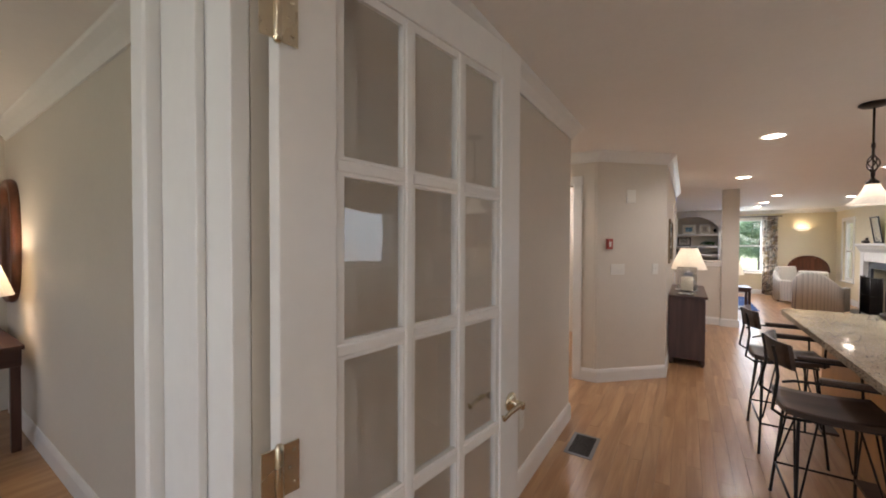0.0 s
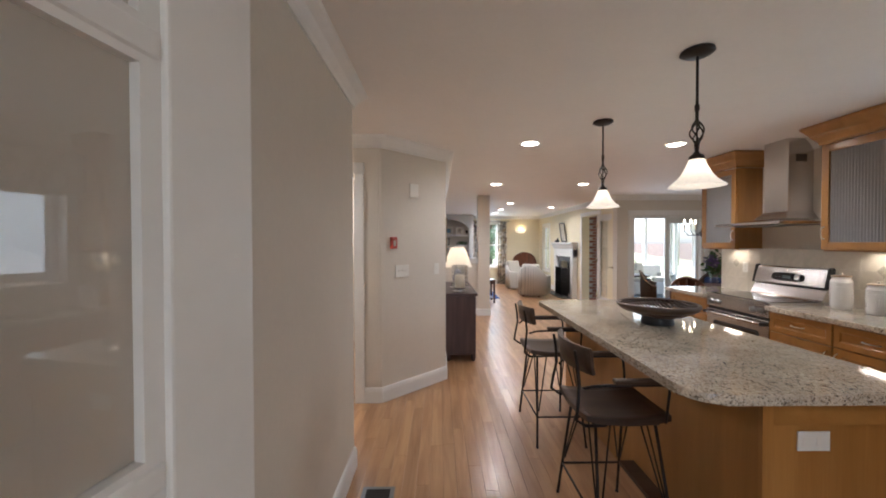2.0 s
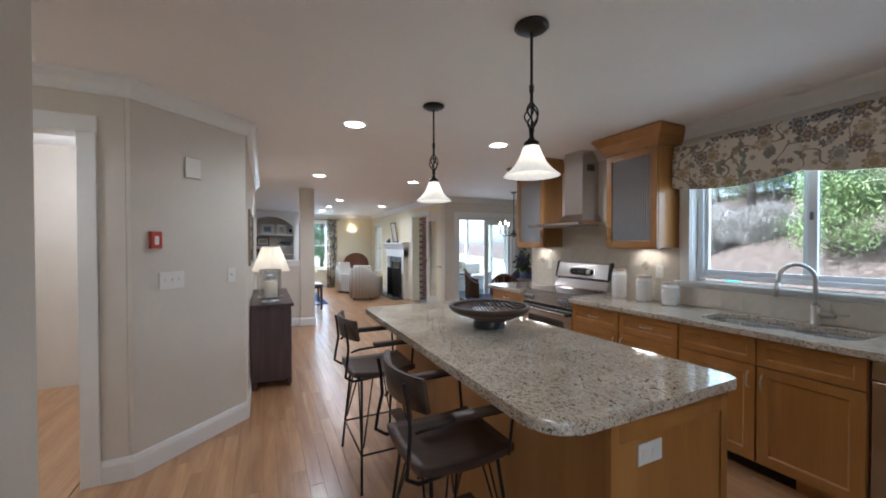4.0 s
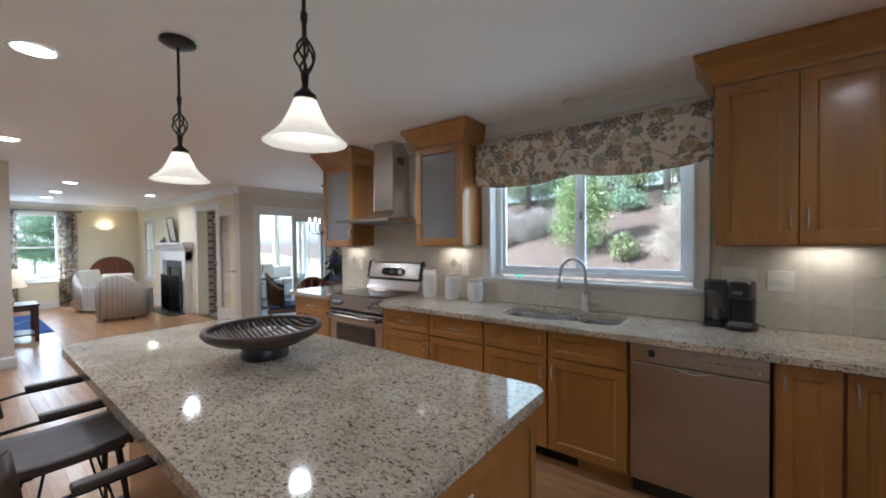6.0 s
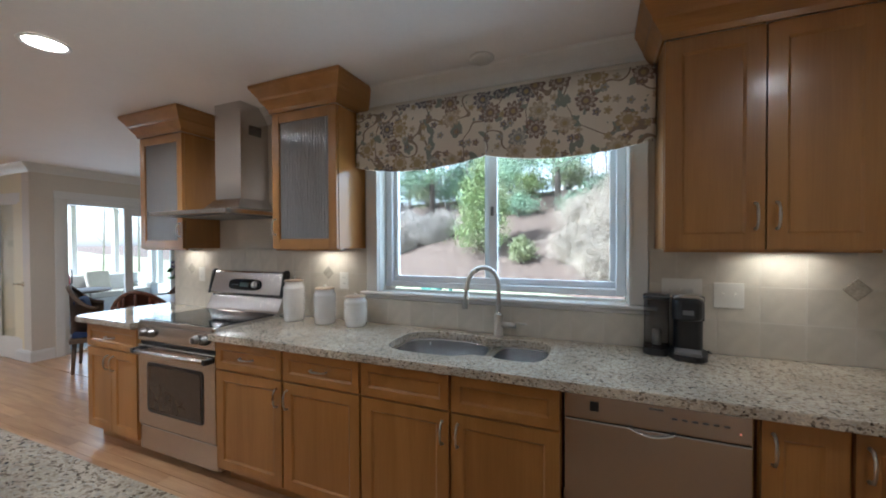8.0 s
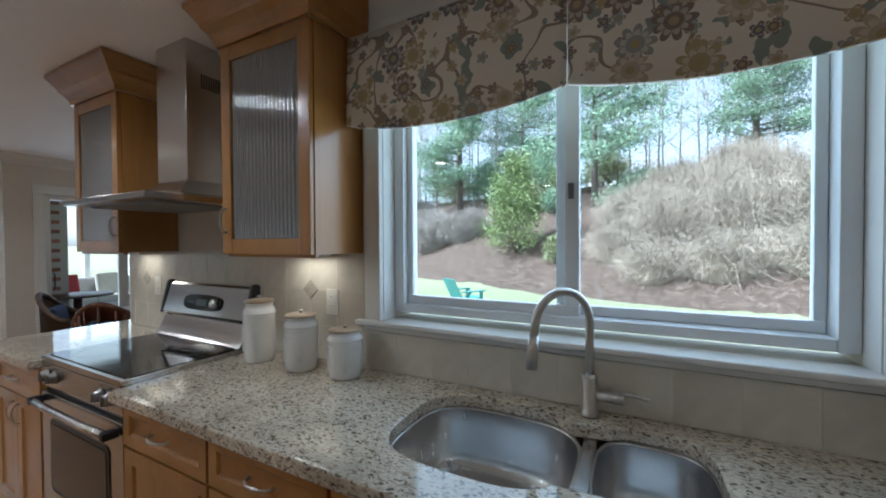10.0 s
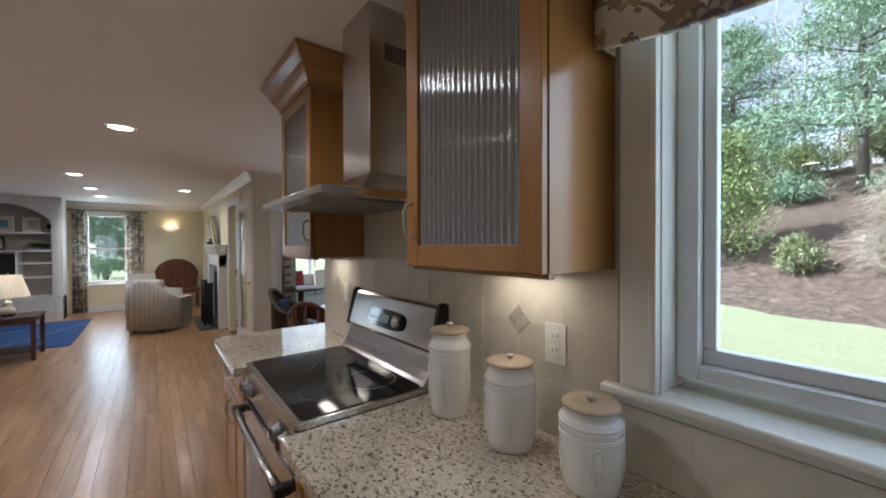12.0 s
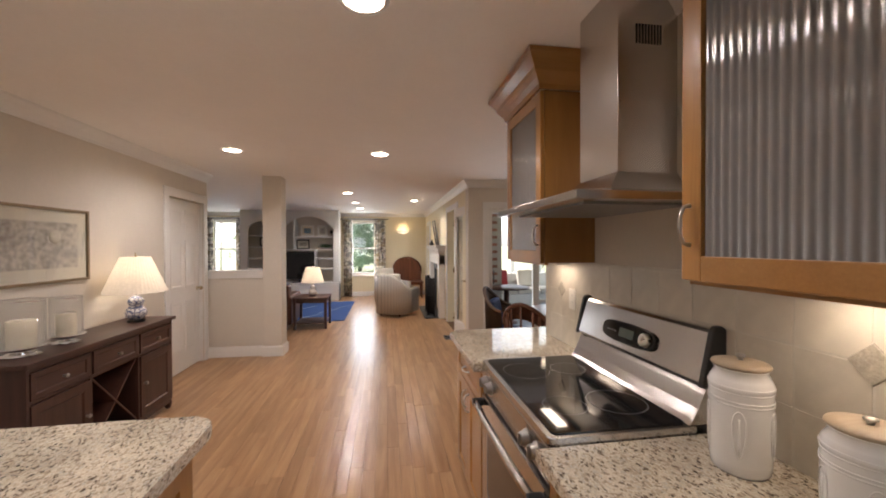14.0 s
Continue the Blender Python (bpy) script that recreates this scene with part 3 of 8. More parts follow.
def casing(name, axis, a0, a1, top, face, side, w=0.09, t=0.02, low=0.0, sill=False):
    """Trim round an opening: axis the wall runs along, face the wall's face, side +1 or -1 the way it looks."""
    c = tagged(new(name), "", "door trim", "", "structure")
    def bar(nm, u0, u1, z0, z1):
        f0, f1 = sorted((face + side * 0.002, face + side * t))
        g0, g1 = sorted((face + side * 0.002, face + side * (t + 0.008)))
        bm = box(bmesh.new(), u0, u1, f0, f1, z0, z1) if axis == "x" else box(bmesh.new(), f0, f1, u0, u1, z0, z1)
        part(nm, bevel(bm, 0.005), TRIM, c)
    bar("side_trim", a0 - w, a0, low, top)
    bar("side_trim", a1, a1 + w, low, top)
    bar("head_trim", a0 - w - 0.005, a1 + w + 0.005, top, top + w + 0.01)
    return c


casing("door_trim_west", "y", 7.30, 8.08, 2.05, -0.215, 1)
casing("door_trim_hall", "x", -1.95, -1.06, 2.10, 4.02, -1)
casing("door_trim_family", "y", 8.97, 9.97, 2.12, 3.33, -1)
casing("slider_trim", "x", 3.64, 5.12, 2.03, 8.13, -1)

# panelled door in the west wall, shut
d = tagged(new("door_west"), "closed six-panel interior door painted cream white", "door", "", "structure")
d.matrix_basis = pose(-0.26, 7.31, 0.01, 0, 0, 90)
part("door_slab", B(0, 0.76, 0.0, 0.035, 0, 2.03, 0.002), DOORW, d)
for x0 in (0.10, 0.42):
    for z0, h in ((0.22, 0.62), (0.98, 0.58), (1.68, 0.24)):
        part("panel", moved(panel_face(0.25, h, 0.03, 0.010, 0.006, 0.012), pose(x0, -0.010, z0)), DOORW, d)
k = part("door_knob", moved(lathe([(0.0, 0), (0.025, 0.002), (0.025, 0.008), (0.010, 0.012), (0.010, 0.03), (0.026, 0.04), (0.028, 0.052), (0.018, 0.064), (0, 0.067)], 16), pose(0.70, 0, 0.95, 90)), BRASS, d, "round brass knob")
bar = tagged(new("door_jamb_west"), "", "door trim", "", "structure")
part("side_jamb", B(-0.34, -0.222, 7.285, 7.308, 0, 2.05), TRIM, bar)
part("side_jamb", B(-0.34, -0.222, 8.072, 8.095, 0, 2.05), TRIM, bar)

# kitchen window
w = tagged(new("window_kitchen"), "white vinyl sliding kitchen window with two panes", "window", "", "structure")
for nm, b in (("frame_side", (3.27, 3.385, 1.602, 1.648, 1.15, 2.118)), ("frame_side", (3.27, 3.385, 3.012, 3.058, 1.15, 2.118)), ("frame_bottom", (3.27, 3.385, 1.649, 3.011, 1.15, 1.185)), ("frame_top", (3.27, 3.385, 1.649, 3.011, 2.085, 2.118)),
              ("sash_stile", (3.33, 3.36, 2.335, 2.385, 1.222, 2.05)), ("sash_stile", (3.30, 3.328, 2.300, 2.350, 1.222, 2.05)),
              ("sash_rail", (3.30, 3.33, 2.30, 3.0115, 1.186, 1.220)), ("sash_rail", (3.331, 3.36, 1.6495, 2.385, 1.186, 1.220)), ("sash_rail", (3.30, 3.36, 1.65, 3.011, 2.052, 2.084)),
              ("sash_side", (3.30, 3.33, 2.985, 3.0112, 1.222, 2.05)), ("sash_side", (3.331, 3.36, 1.6492, 1.678, 1.222, 2.05))):
    part(nm, B(*b, 0.004), VINYL, w)
part("sash_lock", B(3.285, 3.299, 2.317, 2.337, 1.60, 1.655, 0.004), GREYP, w, "small grey sash lock")
for y0, y1, x in ((2.352, 2.984, 3.315), (1.680, 2.334, 3.345)):
    p = part("pane", B(x, x + 0.004, y0, y1, 1.221, 2.051), GLASSW, w)
    p.visible_shadow = False
for y0, y1 in ((1.51, 1.598), (3.062, 3.15)):
    part("side_casing", B(3.176, 3.198, y0, y1, 1.125, 2.12, 0.005), TRIM, w)
    part("jamb_liner", B(3.19, 3.27, (1.586 if y0 < 2 else 3.0585), (1.6015 if y0 < 2 else 3.073), 1.125, 2.12), TRIM, w)
    part("inner_bead", B(3.166, 3.178, (y1 - 0.018 if y0 < 2 else y0), (y1 if y0 < 2 else y0 + 0.018), 1.125, 2.12, 0.004), TRIM, w)
part("head_casing", B(3.176, 3.198, 1.51, 3.15, 2.122, 2.21, 0.005), TRIM, w)
part("window_stool", B(3.155, 3.272, 1.47, 3.19, 1.102, 1.123, 0.008, 3), TRIM, w)
part("apron", B(3.182, 3.198, 1.50, 3.16, 1.078, 1.096, 0.004), TRIM, w)


def sash_window(name, x0, x1, z0, z1, y, label):
    """Double-hung window in a wall along x whose inner face is at y."""
    w = tagged(new(name), label, "window", "", "structure")
    zm = (z0 + z1) / 2
    for nm, b in (("side_frame", (x0 + 0.001, x0 + 0.045, y + 0.05, y + 0.13, z0 + 0.001, z1 - 0.001)), ("side_frame", (x1 - 0.045, x1 - 0.001, y + 0.05, y + 0.13, z0 + 0.001, z1 - 0.001)), ("bottom_rail", (x0 + 0.046, x1 - 0.046, y + 0.06, y + 0.10, z0 + 0.002, z0 + 0.07)),
                  ("meeting_rail", (x0 + 0.046, x1 - 0.046, y + 0.06, y + 0.12, zm - 0.02, zm + 0.02)), ("top_rail", (x0 + 0.046, x1 - 0.046, y + 0.08, y + 0.12, z1 - 0.06, z1 - 0.002)),
                  ("side_casing", (x0 - 0.09, x0, y - 0.02, y - 0.002, z0, z1)), ("side_casing", (x1, x1 + 0.09, y - 0.02, y - 0.002, z0, z1)), ("head_casing", (x0 - 0.095, x1 + 0.095, y - 0.02, y - 0.002, z1 + 0.001, z1 + 0.10)),
                  ("sill", (x0 - 0.11, x1 + 0.11, y - 0.05, y + 0.05, z0 - 0.03, z0 - 0.001))):
        part(nm, B(*b, 0.004), TRIM, w)
    for a, b in ((z0 + 0.07, zm - 0.02), (zm + 0.02, z1 - 0.06)):
        p = part("pane", B(x0 + 0.045, x1 - 0.045, y + 0.09, y + 0.094, a, b), GLASSW, w)
        p.visible_shadow = False
    return w


sash_window("window_north", 1.13, 1.83, 0.62, 2.20, 14.0, "white double-hung window in the yellow wall")
sash_window("window_north_west", -2.60, -1.98, 0.62, 2.20, 14.0, "white double-hung window beside the built-in shelves")
w = tagged(new("window_fireside"), "narrow white window beside the fireplace", "window", "", "structure")
for nm, b in (("side_frame", (3.36, 3.44, 12.751, 12.80, 0.551, 2.049)), ("side_frame", (3.36, 3.44, 13.40, 13.449, 0.551, 2.049)), ("bottom_rail", (3.37, 3.42, 12.80, 13.40, 0.551, 0.62)), ("meeting_rail", (3.37, 3.42, 12.80, 13.40, 1.28, 1.32)), ("top_rail", (3.37, 3.42, 12.80, 13.40, 1.99, 2.049)), ("side_casing", (3.31, 3.328, 12.66, 12.75, 0.55, 2.05)), ("side_casing", (3.31, 3.328, 13.45, 13.54, 0.55, 2.05)), ("head_casing", (3.31, 3.328, 12.655, 13.545, 2.051, 2.14)), ("sill", (3.29, 3.36, 12.64, 13.56, 0.52, 0.549))):
    part(nm, B(*b, 0.004), TRIM, w)
p = part("pane", B(3.395, 3.399, 12.80, 13.40, 0.62, 1.99), GLASSW, w)
p.visible_shadow = False

# sliding glass door of the breakfast corner
s = tagged(new("slider"), "sliding glass door with a dark-edged open panel", "glass door", "", "structure")
for nm, b, m in (("side_frame", (3.641, 3.70, 8.16, 8.28, 0, 2.029), TRIM), ("side_frame", (5.06, 5.119, 8.16, 8.28, 0, 2.029), TRIM), ("head_frame", (3.701, 5.059, 8.16, 8.28, 1.97, 2.029), TRIM), ("track", (3.701, 5.059, 8.16, 8.28, 0.001, 0.03), NICKEL),
                 ("stile", (4.34, 4.385, 8.18, 8.215, 0.031, 1.969), TRIM), ("stile", (4.387, 4.46, 8.22, 8.255, 0.031, 1.969), TRIM), ("stile", (5.0, 5.058, 8.22, 8.255, 0.031, 1.969), TRIM), ("rail", (4.461, 4.999, 8.22, 8.255, 0.031, 0.14), TRIM), ("rail", (4.461, 4.999, 8.22, 8.255, 1.87, 1.968), TRIM), ("rail", (4.461, 4.999, 8.22, 8.255, 0.62, 0.66), TRIM)):
    part(nm, B(*b, 0.004), m, s)
p = part("pane", B(4.46, 5.0, 8.235, 8.239, 0.14, 1.87), GLASSW, s)
p.visible_shadow = False
part("door_pull", T([(3.712, 8.15, 0.92), (3.712, 8.12, 0.94), (3.712, 8.12, 1.10), (3.712, 8.15, 1.12)], 0.008), IRON, s, "black pull handle")


def french_leaf(name, label, m, wid, hgt, cols, rows, stile, top, bottom, mun=0.026, lever=True, hinge=True, glassm=None):
    """A glazed door leaf in x (from the hinge) and z, its face to -y."""
    d = thing(name, label, "door", m)
    th = 0.038
    gw, gh = wid - 2 * stile, hgt - top - bottom
    def frm(nm, a, b, c, e):
        part(nm, B(a, b, 0, th, c, e, 0.003), DOORW, d)
    frm("stile", 0, stile, 0, hgt), frm("stile", wid - stile, wid, 0, hgt)
    frm("rail", stile, wid - stile, 0, bottom), frm("rail", stile, wid - stile, hgt - top, hgt)
    pw, ph = gw / cols, gh / rows
    for i in range(1, cols):
        x = stile + i * pw
        part("muntin", B(x - mun / 2, x + mun / 2, 0.003, th - 0.003, bottom, hgt - top, 0.006, 3), DOORW, d)
    for j in range(1, rows):
        z = bottom + j * ph
        for i in range(cols):
            part("muntin", B(stile + i * pw + mun / 2 * (i > 0), stile + (i + 1) * pw - mun / 2 * (i < cols - 1), 0.004, th - 0.004, z - mun / 2, z + mun / 2, 0.006, 3), DOORW, d)
    for i in range(cols):
        for j in range(rows):
            a, b = stile + i * pw, stile + (i + 1) * pw
            c, e = bottom + j * ph, bottom + (j + 1) * ph
            p = part("pane", B(a + 0.004, b - 0.004, 0.017, 0.021, c + 0.004, e - 0.004), glassm or GLASSC, d)
            p.visible_shadow = False
            bm = bmesh.new()
            for u0, u1, v0, v1 in ((a, b, c, c + 0.02), (a, b, e - 0.02, e), (a, a + 0.02, c + 0.02, e - 0.02), (b - 0.02, b, c + 0.02, e - 0.02)):
                box(bm, u0, u1, 0.007, 0.0165, v0, v1)
            part("glazing_bead", bm, DOORW, d)
    if lever:
        hz = 0.945
        h = part("lever_handle", moved(lathe([(0, 0), (0.030, 0.001), (0.032, 0.006), (0.022, 0.011), (0.012, 0.014), (0.012, 0.045), (0.014, 0.05), (0, 0.055)], 20), pose(wid - stile / 2, 0, hz, 90)), BRASS, d, "polished brass lever handle")
        for sy in (-0.045, th + 0.045):
            part("lever", T([(wid - stile / 2, sy, hz), (wid - stile / 2 - 0.03, sy * 1.05, hz + 0.006), (wid - stile / 2 - 0.07, sy, hz + 0.002), (wid - stile / 2 - 0.11, sy, hz - 0.006), (wid - stile / 2 - 0.118, sy, hz + 0.008)], [0.009, 0.008, 0.007, 0.007, 0.004], 10), BRASS, h)
        part("rose", moved(lathe([(0, 0), (0.030, 0.001), (0.032, 0.006), (0.022, 0.011), (0.012, 0.014), (0.012, 0.045), (0, 0.05)], 20), pose(wid - stile / 2, th, hz, -90)), BRASS, h)
    if hinge:
        for z in (0.30, 1.075, 1.855):
            g = part("hinge", moved(lathe([(0.0, -0.052), (0.005, -0.050), (0.0075, -0.045), (0.0075, 0.045), (0.005, 0.05), (0.0, 0.052)], 12), pose(-0.004, -0.006, z)), BRASS, d, "brass butt hinge")
            part("hinge_leaf", B(0.0, 0.034, -0.0035, -0.0005, z - 0.045, z + 0.045, 0.001), BRASS, g)
            part("hinge_leaf", B(-0.034, -0.004, -0.006, -0.0025, z - 0.045, z + 0.045, 0.001), BRASS, g)
            for q in (-0.028, 0.0, 0.028):
                part("hinge_screw", moved(lathe([(0, 0.0), (0.004, 0), (0.003, 0.0015), (0, 0.002)], 8), pose(0.024 if q else 0.016, -0.0035, z + q, 90)), BRASS, g)
    return d


# the glazed door that stands open beside the hall wall; its hinge side meets the jamb
french_leaf("french_door", "white fifteen-pane french door standing open against the hall wall", pose(-0.6085, 0.2255, 0.008, 0, 0, 82.65), 0.83, 2.10, 3, 5, 0.115, 0.11, 0.15)
j = tagged(new("door_jamb_entry"), "", "door trim", "", "structure")
part("jamb", B(-0.955, -0.675, 0.18, 0.2135, 0.0, 2.10, 0.003), TRIM, j)
part("stop", B(-0.80, -0.762, 0.163, 0.1795, 0.0, 2.10, 0.004), TRIM, j)
part("casing_edge", B(-1.03, -0.957, 0.15, 0.2135, 0.0, 2.10, 0.012, 3), TRIM, j)
part("casing_bead", B(-1.075, -1.032, 0.165, 0.2135, 0.0, 2.10, 0.010, 3), TRIM, j)

# french door leaf of the family room, swung back along the wall
french_leaf("patio_door", "white glazed patio door swung open along the wall", pose(3.268, 8.95, 0.012, 0, 0, -84), 0.70, 2.08, 1, 1, 0.11, 0.12, 0.25, lever=True)

# ---- kitchen: cabinets along the window wall ----
def pull(x, z, parent, upright=True, L=0.10, y=0.0):
    a = [(0, y - 0.001, -L / 2), (0, y - 0.018, -L / 2 + 0.004), (0, y - 0.028, -L / 4), (0, y - 0.030, 0), (0, y - 0.028, L / 4), (0, y - 0.018, L / 2 - 0.004), (0, y - 0.001, L / 2)]
    pts = [(x + p[0], p[1], z + p[2]) if upright else (x + p[2], p[1], z + p[0]) for p in a]
    return part("handle", T(pts, [0.006, 0.0048, 0.0045, 0.0055, 0.0045, 0.0048, 0.006], 8), NICKEL, parent, "curved brushed nickel pull")


def front(name, parent, x0, x1, z0, z1, mt=None, rail=0.055):
    return part(name, moved(panel_face(x1 - x0, z1 - z0, rail, 0.02, 0.008, 0.010), pose(x0, -0.02, z0)), mt or MAPLE, parent)


def base_unit(y_hi, y_lo, pulls, label, m=None, drawer=True, name="base_cabinet"):
    """A floor cabinet; its width runs from y_hi down to y_lo. pulls: which fronts carry one: D drawer, L or R door side, P pair of doors."""
    w = y_hi - y_lo - 0.002
    c = thing(name, label, "cabinet", m or pose(2.62, y_hi - 0.001, 0, 0, 0, -90), "kitchen base cabinets")
    if "sink" in label:
        part("body", B(0, w, 0.0005, 0.018, 0.10, 0.873), MAPLE, c)
        part("floor_panel", B(0, w, 0.0185, 0.565, 0.10, 0.12), MAPLE, c)
    else:
        part("body", B(0, w, 0.0005, 0.565, 0.10, 0.873), MAPLE, c)
    part("toe_kick", B(0.0, w, 0.07, 0.565, 0.002, 0.0995), MAPLEH, c, "recessed maple toe kick")
    g = 0.006
    top = 0.862
    if drawer:
        d = front("drawer_front", c, g, w - g, 0.705, top, MAPLEH, 0.04)
        if "D" in pulls:
            pull(w / 2, 0.785, d, False, 0.10, -0.02)
        top = 0.695
    if "P" in pulls:
        for a, b, hx in ((g, w / 2 - 0.002, w / 2 - 0.035), (w / 2 + 0.002, w - g, w / 2 + 0.035)):
            d = front("door", c, a, b, 0.115, top)
            pull(hx, top - 0.09, d, True, 0.10, -0.02)
    else:
        d = front("door", c, g, w - g, 0.115, top)
        if "L" in pulls:
            pull(0.035, top - 0.09, d, True, 0.10, -0.02)
        if "R" in pulls:
            pull(w - 0.035, top - 0.09, d, True, 0.10, -0.02)
    return c


base_unit(5.20, 4.592, "DP", "maple base cabinet with a drawer beyond the range")
base_unit(3.822, 3.30, "DR", "maple base cabinet with drawer beside the range")
base_unit(3.30, 2.80, "DL", "maple base cabinet with a drawer and nickel pulls")
base_unit(2.80, 2.33, "R", "maple sink cabinet with a blank drawer front")
base_unit(2.33, 1.865, "L", "maple sink cabinet beside the dishwasher")
base_unit(1.255, 1.03, "L", "narrow maple base cabinet with a full-height door", drawer=False)
base_unit(1.03, 0.86, "L", "narrow maple corner cabinet with a full-height door", drawer=False)
base_unit(2.27, 1.75, "DP", "maple base cabinet under the side counter", pose(2.26, 0.50, 0, 0, 0, 180))
cc = thing("corner_base_cabinet", "maple corner cabinet set across the corner", "cabinet", (0, 0, 0), "kitchen base cabinets")
part("body", prism([(2.62, 0.855), (2.275, 0.51), (2.275, -0.09), (3.19, -0.09), (3.19, 0.855)], 0.10, 0.873), MAPLE, cc)
part("toe_kick", prism([(2.68, 0.83), (2.30, 0.45), (2.30, -0.08), (3.19, -0.08), (3.19, 0.83)], 0.002, 0.0995), MAPLEH, cc)
d = part("door", moved(panel_face(0.46, 0.745, 0.055, 0.02, 0.008, 0.01), pose(2.6065, 0.8665, 0.115, 0, 0, -135) @ pose(0.013, 0, 0)), MAPLE, cc)
d = part("handle", moved(T([(0.40, -0.001, 0.72), (0.40, -0.028, 0.74), (0.40, -0.03, 0.77), (0.40, -0.028, 0.80), (0.40, -0.001, 0.82)], 0.005), pose(2.6065, 0.8665, 0, 0, 0, -135)), NICKEL, d, "curved brushed nickel pull")

# dishwasher
dw = thing("dishwasher", "stainless steel dishwasher with a pocket handle", "dishwasher", pose(2.625, 1.858, 0, 0, 0, -90))
part("tub", B(0.004, 0.590, 0.001, 0.56, 0.10, 0.868), GREYP, dw)
dd = part("door", B(0.004, 0.590, -0.025, 0.0, 0.115, 0.765, 0.006), STEEL, dw)
part("control_panel", B(0.004, 0.590, -0.027, 0.0, 0.769, 0.866, 0.006), STEELH, dw)
pk = []
for i in range(9):
    u = i / 8
    pk.append((0.22 + 0.155 * u, -0.0295, 0.765 - 0.022 * math.sin(math.pi * u)))
part("pocket_handle", T(pk, 0.006, 8), CHROME, dd, "curved chrome pocket handle")
part("kick_plate", B(0.004, 0.590, 0.05, 0.06, 0.002, 0.098), BLACKP, dw)
part("badge", B(0.095, 0.125, -0.0285, -0.0272, 0.805, 0.840), BLACKP, dw, "small dark maker's badge")
for i in range(6):
    part("button", B(0.36 + i * 0.03, 0.376 + i * 0.03, -0.0285, -0.0272, 0.818, 0.824), GREYP, dw)
part("indicator", B(0.552, 0.557, -0.0288, -0.0272, 0.800, 0.806), LEDR, dw, "red indicator light")
part("nameplate", B(0.29, 0.335, -0.0285, -0.0272, 0.842, 0.848), GREYP, dw)

# range
def rounded_rect(x0, x1, y0, y1, r, n=5):
    out = []
    for cx, cy, a in ((x1 - r, y1 - r, 0), (x0 + r, y1 - r, 90), (x0 + r, y0 + r, 180), (x1 - r, y0 + r, 270)):
        out += arc(cx, cy, r, a, a + 90, n)
    return out


rg = thing("range", "stainless steel electric range with black glass cooktop", "range", pose(2.632, 4.588, 0, 0, 0, -90))
W = 0.762
part("body", B(0.003, W - 0.003, 0.0, 0.546, 0.06, 0.905), STEEL, rg)
part("storage_drawer", B(0.003, W - 0.003, -0.02, -0.001, 0.07, 0.23, 0.005), STEELH, rg)
part("vent_gap", B(0.006, W - 0.006, -0.012, -0.001, 0.776, 0.799), BLACKP, rg)
od = part("oven_door", B(0.003, W - 0.003, -0.03, -0.001, 0.24, 0.775, 0.006), STEELH, rg)
part("window_surround", moved(prism(rounded_rect(0.105, W - 0.105, 0.335, 0.665, 0.03), 0.0, 0.003, 0.001), pose(0, -0.0302, 0, 90)), BLACKP, od)
part("oven_window", moved(prism(rounded_rect(0.125, W - 0.125, 0.355, 0.645, 0.02), 0.0, 0.003, 0.001), pose(0, -0.0334, 0, 90)), DARKG, od, "smoked brown oven window")
hb = part("oven_handle", T([(0.045, -0.068, 0.742), (0.2, -0.075, 0.742), (W - 0.2, -0.075, 0.742), (W - 0.045, -0.068, 0.742)], 0.015, 12), STEELH, od, "stainless bar handle")
for x in (0.032, W - 0.032):
    part("handle_end", B(x - 0.016, x + 0.016, -0.084, -0.031, 0.726, 0.758, 0.007, 3), BLACKP, hb, "black handle bracket")
part("control_fascia", B(0.003, W - 0.003, -0.030, -0.0005, 0.800, 0.911, 0.006), STEELH, rg)
for x in (0.085, 0.165, W - 0.165, W - 0.085):
    kb = part("knob", moved(lathe([(0, 0.0), (0.029, 0.0), (0.029, 0.005), (0.024, 0.008), (0.022, 0.024), (0.018, 0.028), (0, 0.028)], 22), pose(x, -0.0302, 0.856, 90)), KNOBM, rg, "stainless control knob")
    part("knob_grip", moved(B(-0.005, 0.005, -0.020, 0.020, 0.024, 0.034, 0.003), pose(x, -0.0302, 0.856, 90)), KNOBM, kb)
    part("knob_mark", B(x - 0.012, x + 0.012, -0.0312, -0.0303, 0.893, 0.897), BLACKP, rg)
part("cooktop_frame", prism(rounded_rect(0, W, -0.030, 0.47, 0.025), 0.912, 0.936, 0.006), STEELH, rg)
ct = part("cooktop_glass", prism(rounded_rect(0.02, W - 0.02, -0.008, 0.434, 0.02), 0.9362, 0.9395, 0.001), BLACKG, rg, "black ceramic glass cooktop")
for x, y, r in ((0.20, 0.12, 0.10), (0.56, 0.12, 0.075), (0.20, 0.315, 0.075), (0.56, 0.315, 0.10)):
    part("burner_ring", lathe([(r - 0.001, 0), (r, 0.0002), (r + 0.001, 0)], 36, (x, y, 0.9396)), GREYP, ct)


def extruded(sec, x0, x1):
    """A body of the section sec in y and z, from x0 to x1."""
    bm = bmesh.new()
    lo = [bm.verts.new((x0, y, z)) for y, z in sec]
    hi = [bm.verts.new((x1, y, z)) for y, z in sec]
    n = len(sec)
    for i in range(n):
        bm.faces.new((lo[i], lo[(i + 1) % n], hi[(i + 1) % n], hi[i]))
    bm.faces.new(lo[::-1]), bm.faces.new(hi)
    bmesh.ops.recalc_face_normals(bm, faces=bm.faces[:])
    return bm


